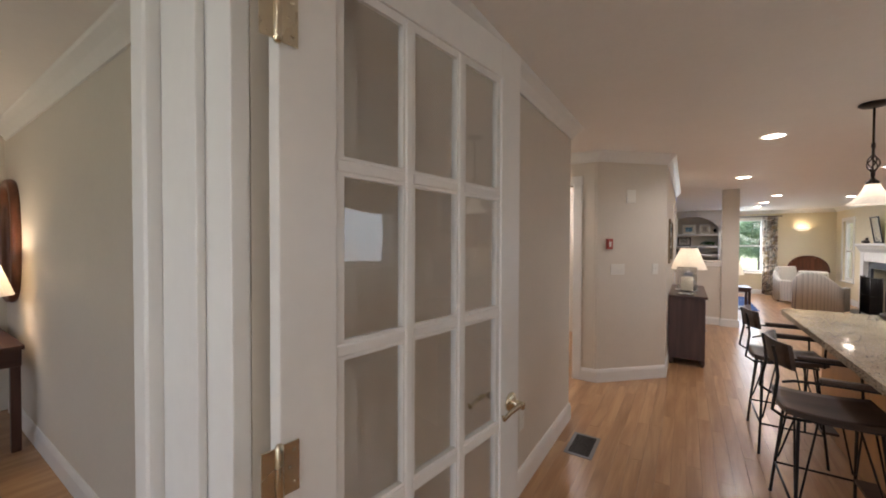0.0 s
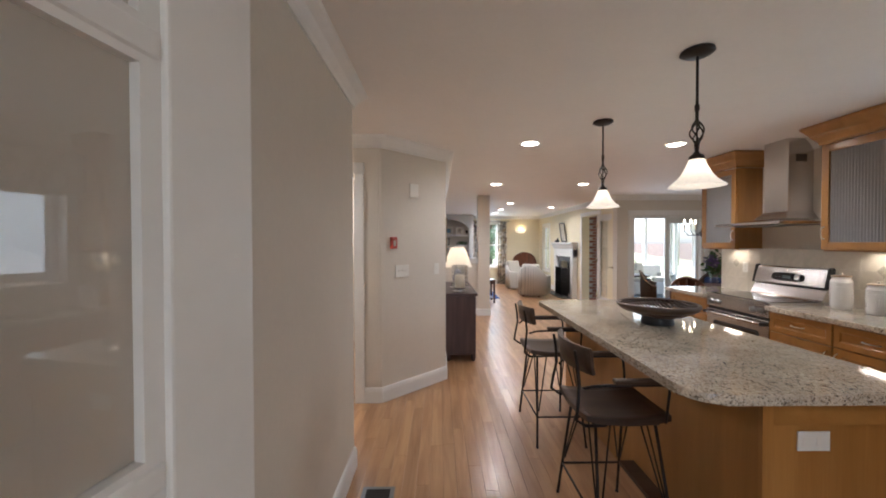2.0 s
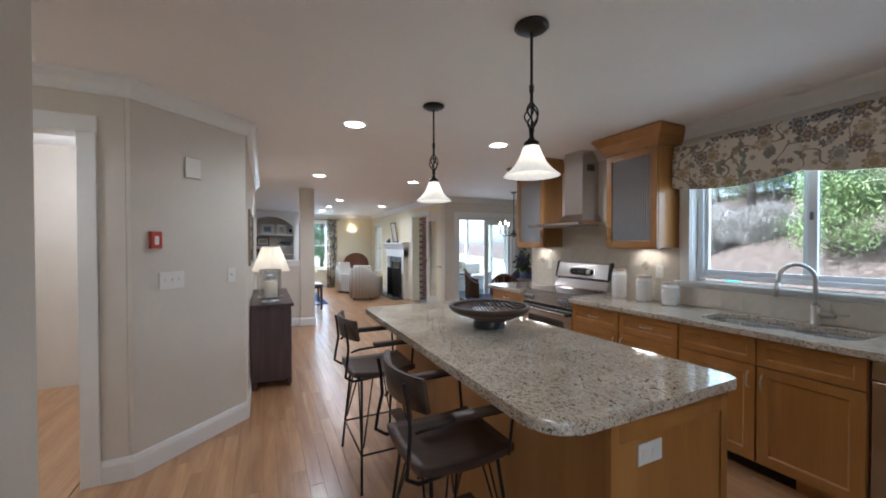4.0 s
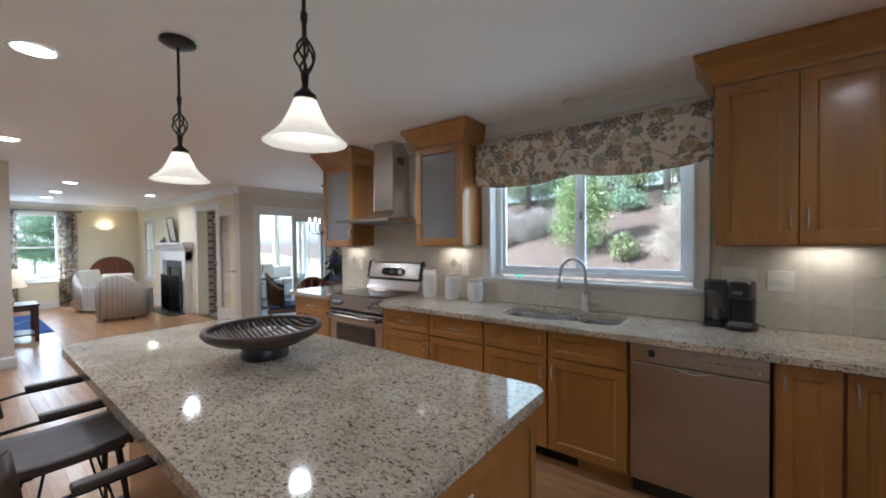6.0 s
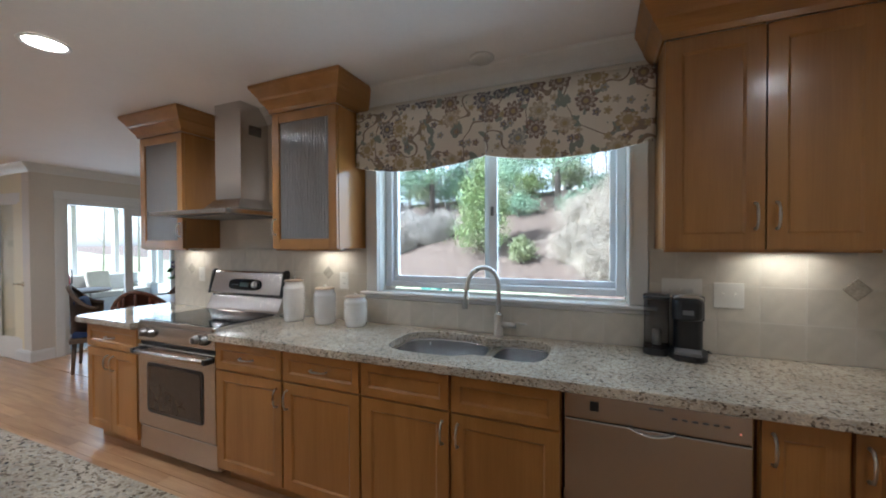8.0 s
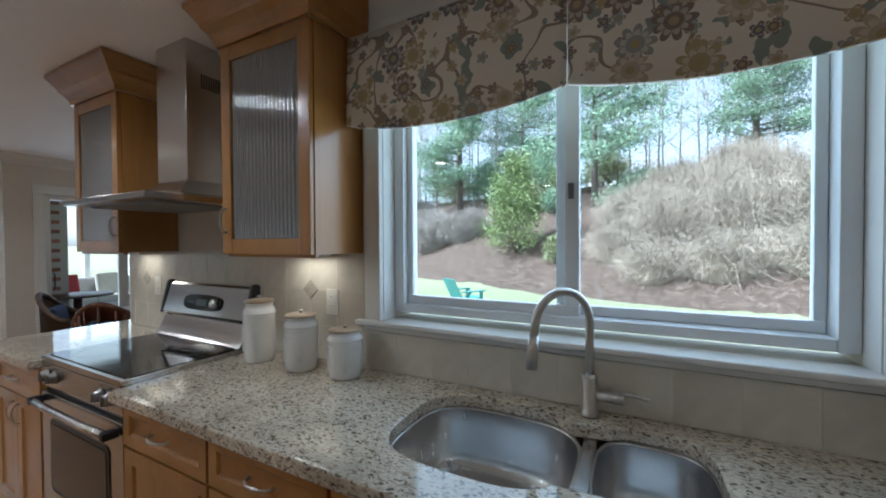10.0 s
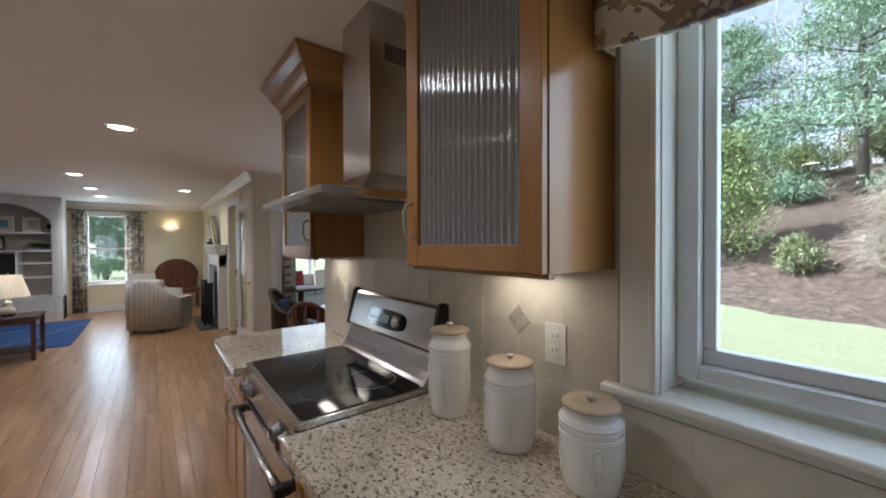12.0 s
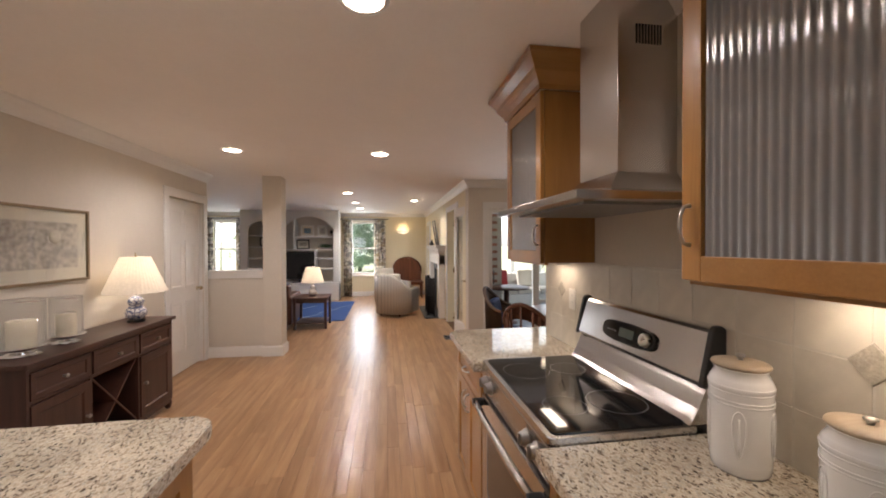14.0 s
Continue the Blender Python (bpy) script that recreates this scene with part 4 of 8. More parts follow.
part("rear_apron", moved(extruded([(0.468, 0.9365), (0.585, 0.9365), (0.585, 1.052), (0.532, 1.052), (0.520, 1.030), (0.500, 0.985), (0.482, 0.952)], 0.008, W - 0.008), pose(0, -0.036, 0)), STEELH, rg, "curved steel apron behind the cooktop")
bg = part("backguard", moved(extruded([(0.508, 1.060), (0.512, 1.054), (0.585, 1.054), (0.585, 1.222), (0.570, 1.230), (0.556, 1.228), (0.547, 1.218), (0.507, 1.066)], 0.016, W - 0.016), pose(0, -0.036, 0)), STEELH, rg)
part("shadow_line", B(0.02, W - 0.02, 0.488, 0.544, 1.0522, 1.0538), BLACKP, bg)
for x0, x1 in ((-0.006, 0.0155), (W - 0.0155, W + 0.006)):
    part("end_cap", moved(bevel(extruded([(0.502, 1.052), (0.588, 1.052), (0.588, 1.232), (0.572, 1.243), (0.552, 1.241), (0.541, 1.228)], x0, x1), 0.005, 2), pose(0, -0.038, 0)), BLACKP, bg, "black plastic end cap")
tilt = pose(W / 2, 0.4865, 1.130, -14.5)
oval = [(0.165 * (1 if c >= 0 else -1) * abs(c) ** 0.6, 0.042 * (1 if s >= 0 else -1) * abs(s) ** 0.6) for c, s in [(math.cos(2 * math.pi * i / 32), math.sin(2 * math.pi * i / 32)) for i in range(32)]]
cp = part("control_display", moved(prism(oval, 0.0, 0.008, 0.002), tilt @ pose(0, 0, 0, 90)), BLACKG, bg, "black oval control display")
part("screen", moved(B(-0.045, 0.045, -0.0095, -0.0082, -0.018, 0.018), tilt), LCD, cp, "dim grey clock display")
for i in range(3):
    part("key_mark", moved(B(-0.125 + i * 0.022, -0.111 + i * 0.022, -0.0092, -0.0082, -0.006, -0.002), tilt), GREYP, cp)
part("dial", moved(lathe([(0, 0), (0.027, 0), (0.025, 0.014), (0.018, 0.017), (0, 0.017)], 24), tilt @ pose(0.115, -0.0082, 0, 90)), NICKEL, cp, "round steel dial")

# hood
hd = thing("range_hood", "stainless chimney range hood with a thin flat canopy", "range hood", (0, 0, 0))
part("chimney", B(2.96, 3.198, 4.04, 4.30, 1.745, H - 0.002, 0.002), STEEL, hd)
bm = bmesh.new()
lo = [bm.verts.new(p) for p in ((2.70, 3.84, 1.66), (3.197, 3.84, 1.66), (3.197, 4.58, 1.66), (2.70, 4.58, 1.66))]
mi = [bm.verts.new(p) for p in ((2.90, 3.99, 1.69), (3.197, 3.99, 1.69), (3.197, 4.35, 1.69), (2.90, 4.35, 1.69))]
hi = [bm.verts.new(p) for p in ((2.957, 4.037, 1.758), (3.197, 4.037, 1.758), (3.197, 4.303, 1.758), (2.957, 4.303, 1.758))]
for a, b in ((lo, mi), (mi, hi)):
    for i in range(4):
        bm.faces.new((a[i], a[(i + 1) % 4], b[(i + 1) % 4], b[i]))
bm.faces.new(lo[::-1]), bm.faces.new(hi)
part("canopy", bm, STEELH, hd)
part("canopy_plate", B(2.685, 3.197, 3.83, 4.59, 1.632, 1.659, 0.004), STEELH, hd)
part("filter", B(2.76, 3.15, 3.92, 4.50, 1.626, 1.6315), GREYP, hd)
for i in range(9):
    part("vent_slot", B(3.03 + i * 0.012, 3.036 + i * 0.012, 4.0385, 4.0395, 2.22, 2.29), BLACKP, hd)

# wall cabinets
RIB = bpy.data.materials.new("reeded_glass")
RIB.use_nodes = True
rb = RIB.node_tree.nodes["Principled BSDF"]
rb.inputs["Base Color"].default_value = (0.52, 0.51, 0.51, 1)
rb.inputs["Roughness"].default_value, rb.inputs["Transmission Weight"].default_value, rb.inputs["IOR"].default_value = 0.10, 0.56, 1.40
rb.inputs["Coat Weight"].default_value, rb.inputs["Coat Roughness"].default_value = 1.0, 0.02


def reeded(w, h, pitch=0.021):
    """A sheet of upright reeds in x and z."""
    bm = bmesh.new()
    n = max(4, int(w / pitch)) * 6
    lo, hi = [], []
    for i in range(n + 1):
        x = w * i / n
        y = -0.0055 * abs(math.sin(math.pi * i / 6))
        lo.append(bm.verts.new((x, y, 0))), hi.append(bm.verts.new((x, y, h)))
    for i in range(n):
        bm.faces.new((lo[i], lo[i + 1], hi[i + 1], hi[i])).smooth = True
    return bm


CABCROWN = [(0, 2.272), (0.010, 2.272), (0.014, 2.295), (0.030, 2.32), (0.05, 2.345), (0.055, 2.36), (0.085, 2.405), (0.095, 2.415), (0.095, 2.436), (0, 2.436)]


def wall_unit(y_hi, y_lo, label, glazed=False, pulls="R", doors=1, shelf_z=(1.70, 1.98), crown=True):
    w = y_hi - y_lo
    c = thing("wall_cabinet", label, "cabinet", pose(2.905, y_hi, 0, 0, 0, -90), "kitchen wall cabinets")
    dp, z0, z1 = 0.293, 1.405, 2.27
    if glazed:
        for nm, b in (("side_panel", (0, 0.018, 0.022, dp, z0, z1)), ("side_panel", (w - 0.018, w, 0.022, dp, z0, z1)), ("bottom_panel", (0.018, w - 0.018, 0.022, dp, z0, z0 + 0.018)), ("top_panel", (0.018, w - 0.018, 0.022, dp, z1 - 0.018, z1)), ("back_panel", (0.018, w - 0.018, dp - 0.01, dp, z0 + 0.018, z1 - 0.018))):
            part(nm, B(*b), MAPLE if nm != "back_panel" else MELAMINE, c)
        for z in shelf_z:
            part("shelf", B(0.018, w - 0.018, 0.04, dp - 0.01, z, z + 0.018), MAPLEIN, c)
        r = 0.062
        d = part("door", B(0.003, r, 0, 0.02, z0, z1, 0.003), MAPLE, c)
        part("door_stile", B(w - r, w - 0.003, 0, 0.02, z0, z1, 0.003), MAPLE, d)
        part("door_rail", B(r, w - r, 0.0005, 0.02, z0, z0 + r, 0.003), MAPLEH, d)
        part("door_rail", B(r, w - r, 0.0005, 0.02, z1 - r, z1, 0.003), MAPLEH, d)
        part("reeded_pane", moved(reeded(w - 2 * r, z1 - z0 - 2 * r), pose(r, 0.012, z0 + r)), RIB, d, "ribbed obscure glass pane")
        pull(0.03 if pulls == "L" else w - 0.03, z0 + 0.14, d, True, 0.10, 0.0)
    else:
        part("body", B(0, w, 0.022, dp, z0, z1), MAPLE, c)
        for i in range(doors):
            a, b = w * i / doors + 0.003, w * (i + 1) / doors - 0.003
            d = part("door", moved(panel_face(b - a, z1 - z0, 0.06, 0.02, 0.008, 0.01), pose(a, 0, z0)), MAPLE, c)
            left = (i == 1) if doors == 2 else pulls == "L"
            pull(a + 0.03 if left else b - 0.03, z0 + 0.13, d, True, 0.10, 0.0)
    part("light_rail", B(0.004, w - 0.004, 0.024, 0.042, z0 - 0.012, z0 - 0.0005), MAPLEH, c)
    if crown:
        part("crown", moved(sweep(CABCROWN, [(w, dp), (w, 0.0), (0, 0.0), (0, dp)][::-1]), pose(0, 0, 0)), MAPLEH, c, "stepped maple crown")
    return c


wall_unit(3.69, 3.172, "maple wall cabinet with a ribbed glass door beside the window", True, "L")
wall_unit(5.10, 4.583, "maple wall cabinet with a ribbed glass door beyond the hood", True, "R")
wall_unit(1.482, 0.80, "maple wall cabinet with two panelled doors", False, doors=2, crown=False)
uc = thing("corner_wall_cabinet", "maple wall cabinet set across the corner", "cabinet", (0, 0, 0), "kitchen wall cabinets")
part("body", prism([(2.915, 0.795), (2.50, 0.38), (2.50, -0.095), (3.195, -0.095), (3.195, 0.795)], 1.405, 2.27), MAPLE, uc)
d = part("door", moved(panel_face(0.56, 0.865, 0.06, 0.02, 0.008, 0.01), pose(2.90, 0.809, 1.405, 0, 0, -135) @ pose(0.014, 0, 0)), MAPLE, uc)
part("handle", moved(T([(0.045, -0.001, 1.49), (0.045, -0.028, 1.51), (0.045, -0.03, 1.54), (0.045, -0.028, 1.57), (0.045, -0.001, 1.59)], 0.005), pose(2.90, 0.809, 0, 0, 0, -135)), NICKEL, d, "curved brushed nickel pull")
part("crown", sweep(CABCROWN, [(2.49, 0.37), (2.905, 0.797), (2.905, 1.482), (3.195, 1.482)][::-1]), MAPLEH, uc, "stepped maple crown")
for y in (3.42, 4.85, 1.0):
    u = single("under_cabinet_light", B(3.06, 3.14, y - 0.12, y + 0.12, 1.388, 1.4045, 0.003), WHITEP, "slim white under-cabinet light fitting", "light", None, "under-cabinet lights")

# worktop with the sink's cut-out
def sup(cx, cy, hx, hy, e, n=40):
    out = []
    for i in range(n):
        c, s = math.cos(2 * math.pi * i / n), math.sin(2 * math.pi * i / n)
        out.append((cx + hx * math.copysign(abs(c) ** e, c), cy + hy * math.copysign(abs(s) ** e, s)))
    return out


BIG, SMALL = (2.905, 2.507, 0.215, 0.247), (2.92, 2.085, 0.185, 0.135)


def slab_with_hole(outer, hole, z0, z1):
    bm = bmesh.new()
    edges = []
    for loop in (outer, hole):
        vs = [bm.verts.new((x, y, z1)) for x, y in loop]
        edges += [bm.edges.new((vs[i], vs[(i + 1) % len(vs)])) for i in range(len(vs))]
    bmesh.ops.triangle_fill(bm, use_beauty=True, use_dissolve=False, edges=edges)
    for f in bm.faces:
        if f.normal.z < 0:
            f.normal_flip()
    res = bmesh.ops.extrude_face_region(bm, geom=bm.faces[:])
    dn = [v for v in res["geom"] if isinstance(v, bmesh.types.BMVert)]
    bmesh.ops.translate(bm, verts=dn, vec=(0, 0, z0 - z1))
    bmesh.ops.recalc_face_normals(bm, faces=bm.faces[:])
    ed = [e for e in bm.edges if e.is_manifold and e.calc_face_angle(0) > 1.0 and abs(e.verts[0].co.z - e.verts[1].co.z) < 1e-6]
    bmesh.ops.bevel(bm, geom=ed, offset=0.006, segments=2, profile=0.5, affect="EDGES", clamp_overlap=True)
    return bm


start = [p for p in sup(*SMALL, 0.62, 48) if p[1] < 2.185]
bigs = [p for p in sup(*BIG, 0.62, 60) if p[1] > 2.285]
bigs = bigs if bigs[0][0] > bigs[-1][0] else bigs[::-1]
k = max(range(len(bigs)), key=lambda i: (bigs[i - 1][0] - bigs[i][0]) ** 2 + (bigs[i - 1][1] - bigs[i][1]) ** 2)
bigs = bigs[k:] + bigs[:k]
k = max(range(len(start)), key=lambda i: (start[i - 1][0] - start[i][0]) ** 2 + (start[i - 1][1] - start[i][1]) ** 2)
start = start[k:] + start[:k]
hole = bigs + start
top_poly = [(2.56, 3.8245), (2.56, 0.875), (2.225, 0.54), (1.72, 0.54), (1.72, -0.097), (3.197, -0.097), (3.197, 3.8245)]
single("worktop", slab_with_hole(top_poly, hole, 0.874, 0.915), GRANITE, "speckled cream granite worktop along the window wall", "worktop")
single("worktop_end", prism([(2.56, 4.5905), (3.197, 4.5905), (3.197, 5.15), (3.32, 5.15), (3.32, 5.26), (3.26, 5.32), (2.62, 5.32), (2.56, 5.26)], 0.874, 0.915, 0.006), GRANITE, "speckled granite worktop end beyond the range", "worktop")

# sink
sk = thing("sink", "undermounted double-bowl stainless steel sink", "sink", (0, 0, 0))
for nm, (cx, cy, hx, hy), dep in (("large_bowl", BIG, 0.20), ("small_bowl", SMALL, 0.16)):
    bm = bmesh.new()
    rows = []
    for f, z in ((1.03, 0.8715), (0.99, 0.8725), (0.985, 0.865), (0.97, 0.80), (0.95, 0.872 - dep + 0.05), (0.90, 0.872 - dep + 0.012), (0.80, 0.872 - dep), (0.35, 0.872 - dep - 0.004), (0.12, 0.872 - dep - 0.006)):
        rows.append([bm.verts.new((x, y, z)) for x, y in sup(cx, cy, hx * f, hy * f, 0.62 if f > 0.5 else 1.0, 48)])
    for a, b in zip(rows, rows[1:]):
        for i in range(48):
            bm.faces.new((a[i], b[i], b[(i + 1) % 48], a[(i + 1) % 48])).smooth = True
    bm.faces.new(rows[-1][::-1])
    bmesh.ops.recalc_face_normals(bm, faces=bm.faces[:])
    for f in bm.faces:
        f.normal_flip()
    bwl = part(nm, bm, SINKM, sk)
    part("drain", lathe([(0, 0), (0.02, 0.001), (0.038, 0.004), (0.042, 0.006), (0.044, 0.001)], 24, (cx, cy, 0.872 - dep - 0.002)), CHROME, bwl)
part("divider", prism([(2.735, 2.221), (3.095, 2.221), (3.095, 2.261), (2.735, 2.261)], 0.850, 0.8736, 0.008), SINKM, sk)
gr = part("bottom_grid", T([(2.76, 2.32, 0.70), (3.05, 2.32, 0.70), (3.05, 2.70, 0.70), (2.76, 2.70, 0.70)], 0.003, 6, True), CHROME, sk, "chrome wire grid in the large bowl")
for i in range(8):
    y = 2.35 + 0.042 * i
    part("grid_wire", T([(2.76, y, 0.70), (3.05, y, 0.70)], 0.002, 6), CHROME, gr)

# tap
fx, fy = 3.135, 2.250
fc = thing("faucet", "brushed nickel gooseneck tap with a side lever", "faucet", (fx, fy, 0.916))
part("body", lathe([(0.0, 0), (0.027, 0), (0.027, 0.006), (0.024, 0.010), (0.024, 0.12), (0.020, 0.128), (0.0, 0.128)], 20), NICKEL, fc)
sp = []
for i in range(15):
    a = math.pi * i / 14
    u = 0.10 - 0.10 * math.cos(a)
    sp.append((-0.75 * u, 0.66 * u, 0.285 + 0.10 * math.sin(a)))
part("spout", T([(0, 0, 0.12), (0, 0, 0.2)] + sp + [(-0.75 * 0.205, 0.66 * 0.205, 0.26)], 0.0125, 12), NICKEL, fc)
part("spray_head", T([(-0.152, 0.134, 0.265), (-0.157, 0.138, 0.22), (-0.160, 0.141, 0.17)], [0.0135, 0.0165, 0.0150], 12), NICKEL, fc)
lv = part("lever_hub", T([(0, -0.02, 0.065), (0, -0.095, 0.065)], 0.016, 12), NICKEL, fc)
part("lever", T([(0, -0.085, 0.078), (-0.004, -0.105, 0.082), (-0.012, -0.16, 0.080)], [0.007, 0.0055, 0.005], 8), NICKEL, lv)


# canisters
def canister(x, y, h, r, label):
    c = thing("canister", label, "canister", (x, y, 0.916), "canisters")
    part("jar", lathe([(0, 0), (r * 0.86, 0), (r * 0.92, 0.006), (r * 0.96, 0.03), (r, h * 0.45), (r * 0.99, h * 0.70), (r * 1.0, h * 0.72), (r * 1.03, h * 0.735), (r * 1.0, h * 0.75), (r * 0.97, h * 0.78), (r * 0.93, h * 0.80), (r * 0.80, h * 0.86), (r * 0.86, h * 0.875), (r * 0.86, h * 0.89), (r * 0.7, h * 0.89)], 36), CERAMIC, c)
    jar = c.children[0]
    for z, k in ((0.60, 1.0), (0.63, 0.998), (0.70, 0.99), (0.745, 1.0)):
        part("ridge", T([(r * k * math.cos(2 * math.pi * i / 36), r * k * math.sin(2 * math.pi * i / 36), h * z) for i in range(36)], 0.0016, 5, True), CERAMIC, jar)
    for k in range(5):
        a0 = 2 * math.pi * k / 5 + 2.6
        pts = []
        for i in range(20):
            q = 2 * math.pi * i / 20
            a, z = a0 + 0.26 * math.cos(q) * (0.75 + 0.25 * math.sin(q)), h * (0.36 + 0.20 * math.sin(q))
            rr = r * (0.965 + 0.035 * min(1, z / (h * 0.45))) + 0.0003
            pts.append((rr * math.cos(a), rr * math.sin(a), z))
        part("relief", T(pts, 0.0017, 5, True), CERAMIC, jar)
        part("relief_spine", T([(r * 0.985 * math.cos(a0), r * 0.985 * math.sin(a0), h * z) for z in (0.2, 0.3, 0.4, 0.5)], 0.0022, 5), CERAMIC, jar)
    lid = part("lid", lathe([(0, h * 0.89), (r * 0.88, h * 0.89), (r * 0.93, h * 0.905), (r * 0.90, h * 0.925), (r * 0.6, h * 0.94), (0, h * 0.945)], 30), LIDW, c, "turned pale wooden lid")
    part("lid_knob", lathe([(0, h * 0.94), (0.006, h * 0.945), (0.005, h * 0.96), (0.011, h * 0.975), (0.011, h * 0.99), (0.006, h), (0, h)], 14), NICKEL, lid, "small metal knob")


canister(3.050, 3.655, 0.297, 0.069, "tall white embossed ceramic canister with wooden lid")
canister(3.055, 3.395, 0.250, 0.070, "medium white embossed ceramic canister with wooden lid")
canister(3.065, 3.160, 0.205, 0.070, "short white embossed ceramic canister with wooden lid")

# coffee maker
cm = thing("coffee_maker", "black pod coffee maker with a clear water tank", "coffee maker", pose(3.09, 1.36, 0.916, 0, 0, -100))
part("base", prism(sup(0, 0, 0.075, 0.11, 0.7, 24), 0, 0.025, 0.006), BLACKP, cm)
part("column", prism(sup(0, 0.045, 0.058, 0.065, 0.6, 24), 0.0255, 0.255, 0.01), BLACKP, cm)
part("brew_head", prism(sup(0, -0.01, 0.062, 0.10, 0.7, 24), 0.1755, 0.272, 0.02), BLACKP, cm)
part("lever_handle", T([(-0.05, -0.08, 0.27), (-0.03, -0.10, 0.285), (0.03, -0.10, 0.285), (0.05, -0.08, 0.27)], 0.008, 8), NICKEL, cm)
part("drip_tray", B(-0.05, 0.05, -0.10, -0.02, 0.0255, 0.04, 0.004), GREYP, cm)
part("label_plate", B(-0.02, 0.02, -0.1125, -0.1105, 0.205, 0.225), GREYP, cm)
tk = part("water_tank", moved(prism(sup(0, 0, 0.052, 0.085, 0.6, 28), 0.03, 0.255, 0.004), pose(-0.125, 0.02, 0)), SMOKE, cm, "smoky clear plastic water tank")
part("tank_base", moved(prism(sup(0, 0, 0.054, 0.087, 0.6, 28), 0, 0.029, 0.004), pose(-0.125, 0.02, 0)), BLACKP, tk)
part("tank_lid", moved(prism(sup(0, 0, 0.055, 0.088, 0.6, 28), 0.2555, 0.270, 0.004), pose(-0.125, 0.02, 0)), BLACKP, tk)
part("tank_filter", lathe([(0, 0.03), (0.02, 0.03), (0.02, 0.10), (0, 0.105)], 14, (-0.125, 0.04, 0)), WHITEP, tk)
part("power_cord", T([(0.03, 0.10, 0.03), (0.075, 0.11, 0.008), (0.09, 0.09, 0.005), (0.07, 0.135, 0.02)], 0.004, 6), BLACKP, cm)

# pewter tray on a wire stand
tr = thing("tray", "embossed pewter tray leaning on a wire stand", "tray", pose(3.02, 0.40, 0.916, 0, 0, -122))
part("plate", moved(prism([(-0.21, 0), (0.21, 0), (0.23, 0.02), (0.23, 0.15), (0.21, 0.17), (-0.21, 0.17), (-0.23, 0.15), (-0.23, 0.02)], 0, 0.008, 0.003), pose(0, 0, 0.045, 68)), TRAYM, tr)
part("rim", moved(T([(-0.22, 0, 0.008), (0.22, 0, 0.008), (0.225, 0.17, 0.008), (-0.225, 0.17, 0.008)], 0.008, 8, True), pose(0, 0, 0.045, 68)), TRAYM, tr)
for i in range(15):
    for v in (0.012, 0.158):
        part("border_lozenge", moved(prism([(-0.012, 0), (0, -0.009), (0.012, 0), (0, 0.009)], 0.008, 0.012, 0.001), pose(0, 0, 0.045, 68) @ pose(-0.196 + i * 0.028, v, 0)), TRAYM, tr)
part("inner_ridge", moved(T([(-0.185, 0.03, 0.009), (0.185, 0.03, 0.009), (0.185, 0.14, 0.009), (-0.185, 0.14, 0.009)], 0.004, 6, True), pose(0, 0, 0.045, 68)), TRAYM, tr)
for i in range(5):
    part("embossed_ring", moved(T([(0.026 * math.cos(2 * math.pi * k_ / 16), 0.026 * math.sin(2 * math.pi * k_ / 16), 0.008) for k_ in range(16)], 0.003, 5, True), pose(0, 0, 0.045, 68) @ pose(-0.136 + i * 0.068, 0.085, 0)), TRAYM, tr)
for x in (-0.08, 0.08):
    part("stand_leg", T([(x, -0.06, 0.05), (x, -0.05, 0.0), (x, -0.03, 0.035), (x, 0.02, 0.005), (x, 0.09, 0.004)], 0.004, 8), IRON, tr)


# outlets and switches
def plate(name, label, m, kind):
    w_, h_ = (0.115, 0.115) if kind == "double" else ((0.165, 0.115) if kind == "triple" else (0.07, 0.115))
    o = thing(name, label, "switch" if "switch" in name else "outlet", m)
    part("cover_plate", B(-w_ / 2, w_ / 2, -0.006, -0.0005, -h_ / 2, h_ / 2, 0.002), WHITEP, o)
    n_ = {"double": 2, "triple": 3}.get(kind, 1)
    for i in range(n_):
        cx = (i - (n_ - 1) / 2) * 0.046
        if kind == "outlet":
            for cz in (-0.02, 0.02):
                r_ = part("receptacle", B(-0.016, 0.016, -0.0085, -0.0062, cz - 0.014, cz + 0.014, 0.002), WHITEP, o)
                part("slot", B(-0.008, -0.006, -0.0088, -0.0086, cz - 0.002, cz + 0.007), BLACKP, r_)
                part("slot", B(0.006, 0.008, -0.0088, -0.0086, cz - 0.002, cz + 0.007), BLACKP, r_)
        else:
            part("toggle", B(cx - 0.005, cx + 0.005, -0.016, -0.0062, -0.004, 0.012, 0.002), WHITEP, o)
    return o


E_ = lambda y, z: pose(3.183, y, z, 0, 0, -90)
plate("wall_outlet", "white duplex outlet on the tiled backsplash", E_(3.335, 1.185), "outlet")
plate("wall_outlet", "white outlet on the tiles beyond the range", E_(4.78, 1.19), "outlet")
plate("wall_switch", "white double switch plate on the tiles", E_(1.185, 1.19), "double")
plate("wall_switch", "wide white switch plate behind the coffee maker", E_(1.37, 1.205), "triple")
plate("wall_outlet", "white outlet on the tiles above the tray", E_(0.55, 1.19), "outlet")
plate("wall_outlet", "white outlet low on the hall wall", pose(-0.8415, 1.95, 0.42, 0, 0, 90), "outlet")


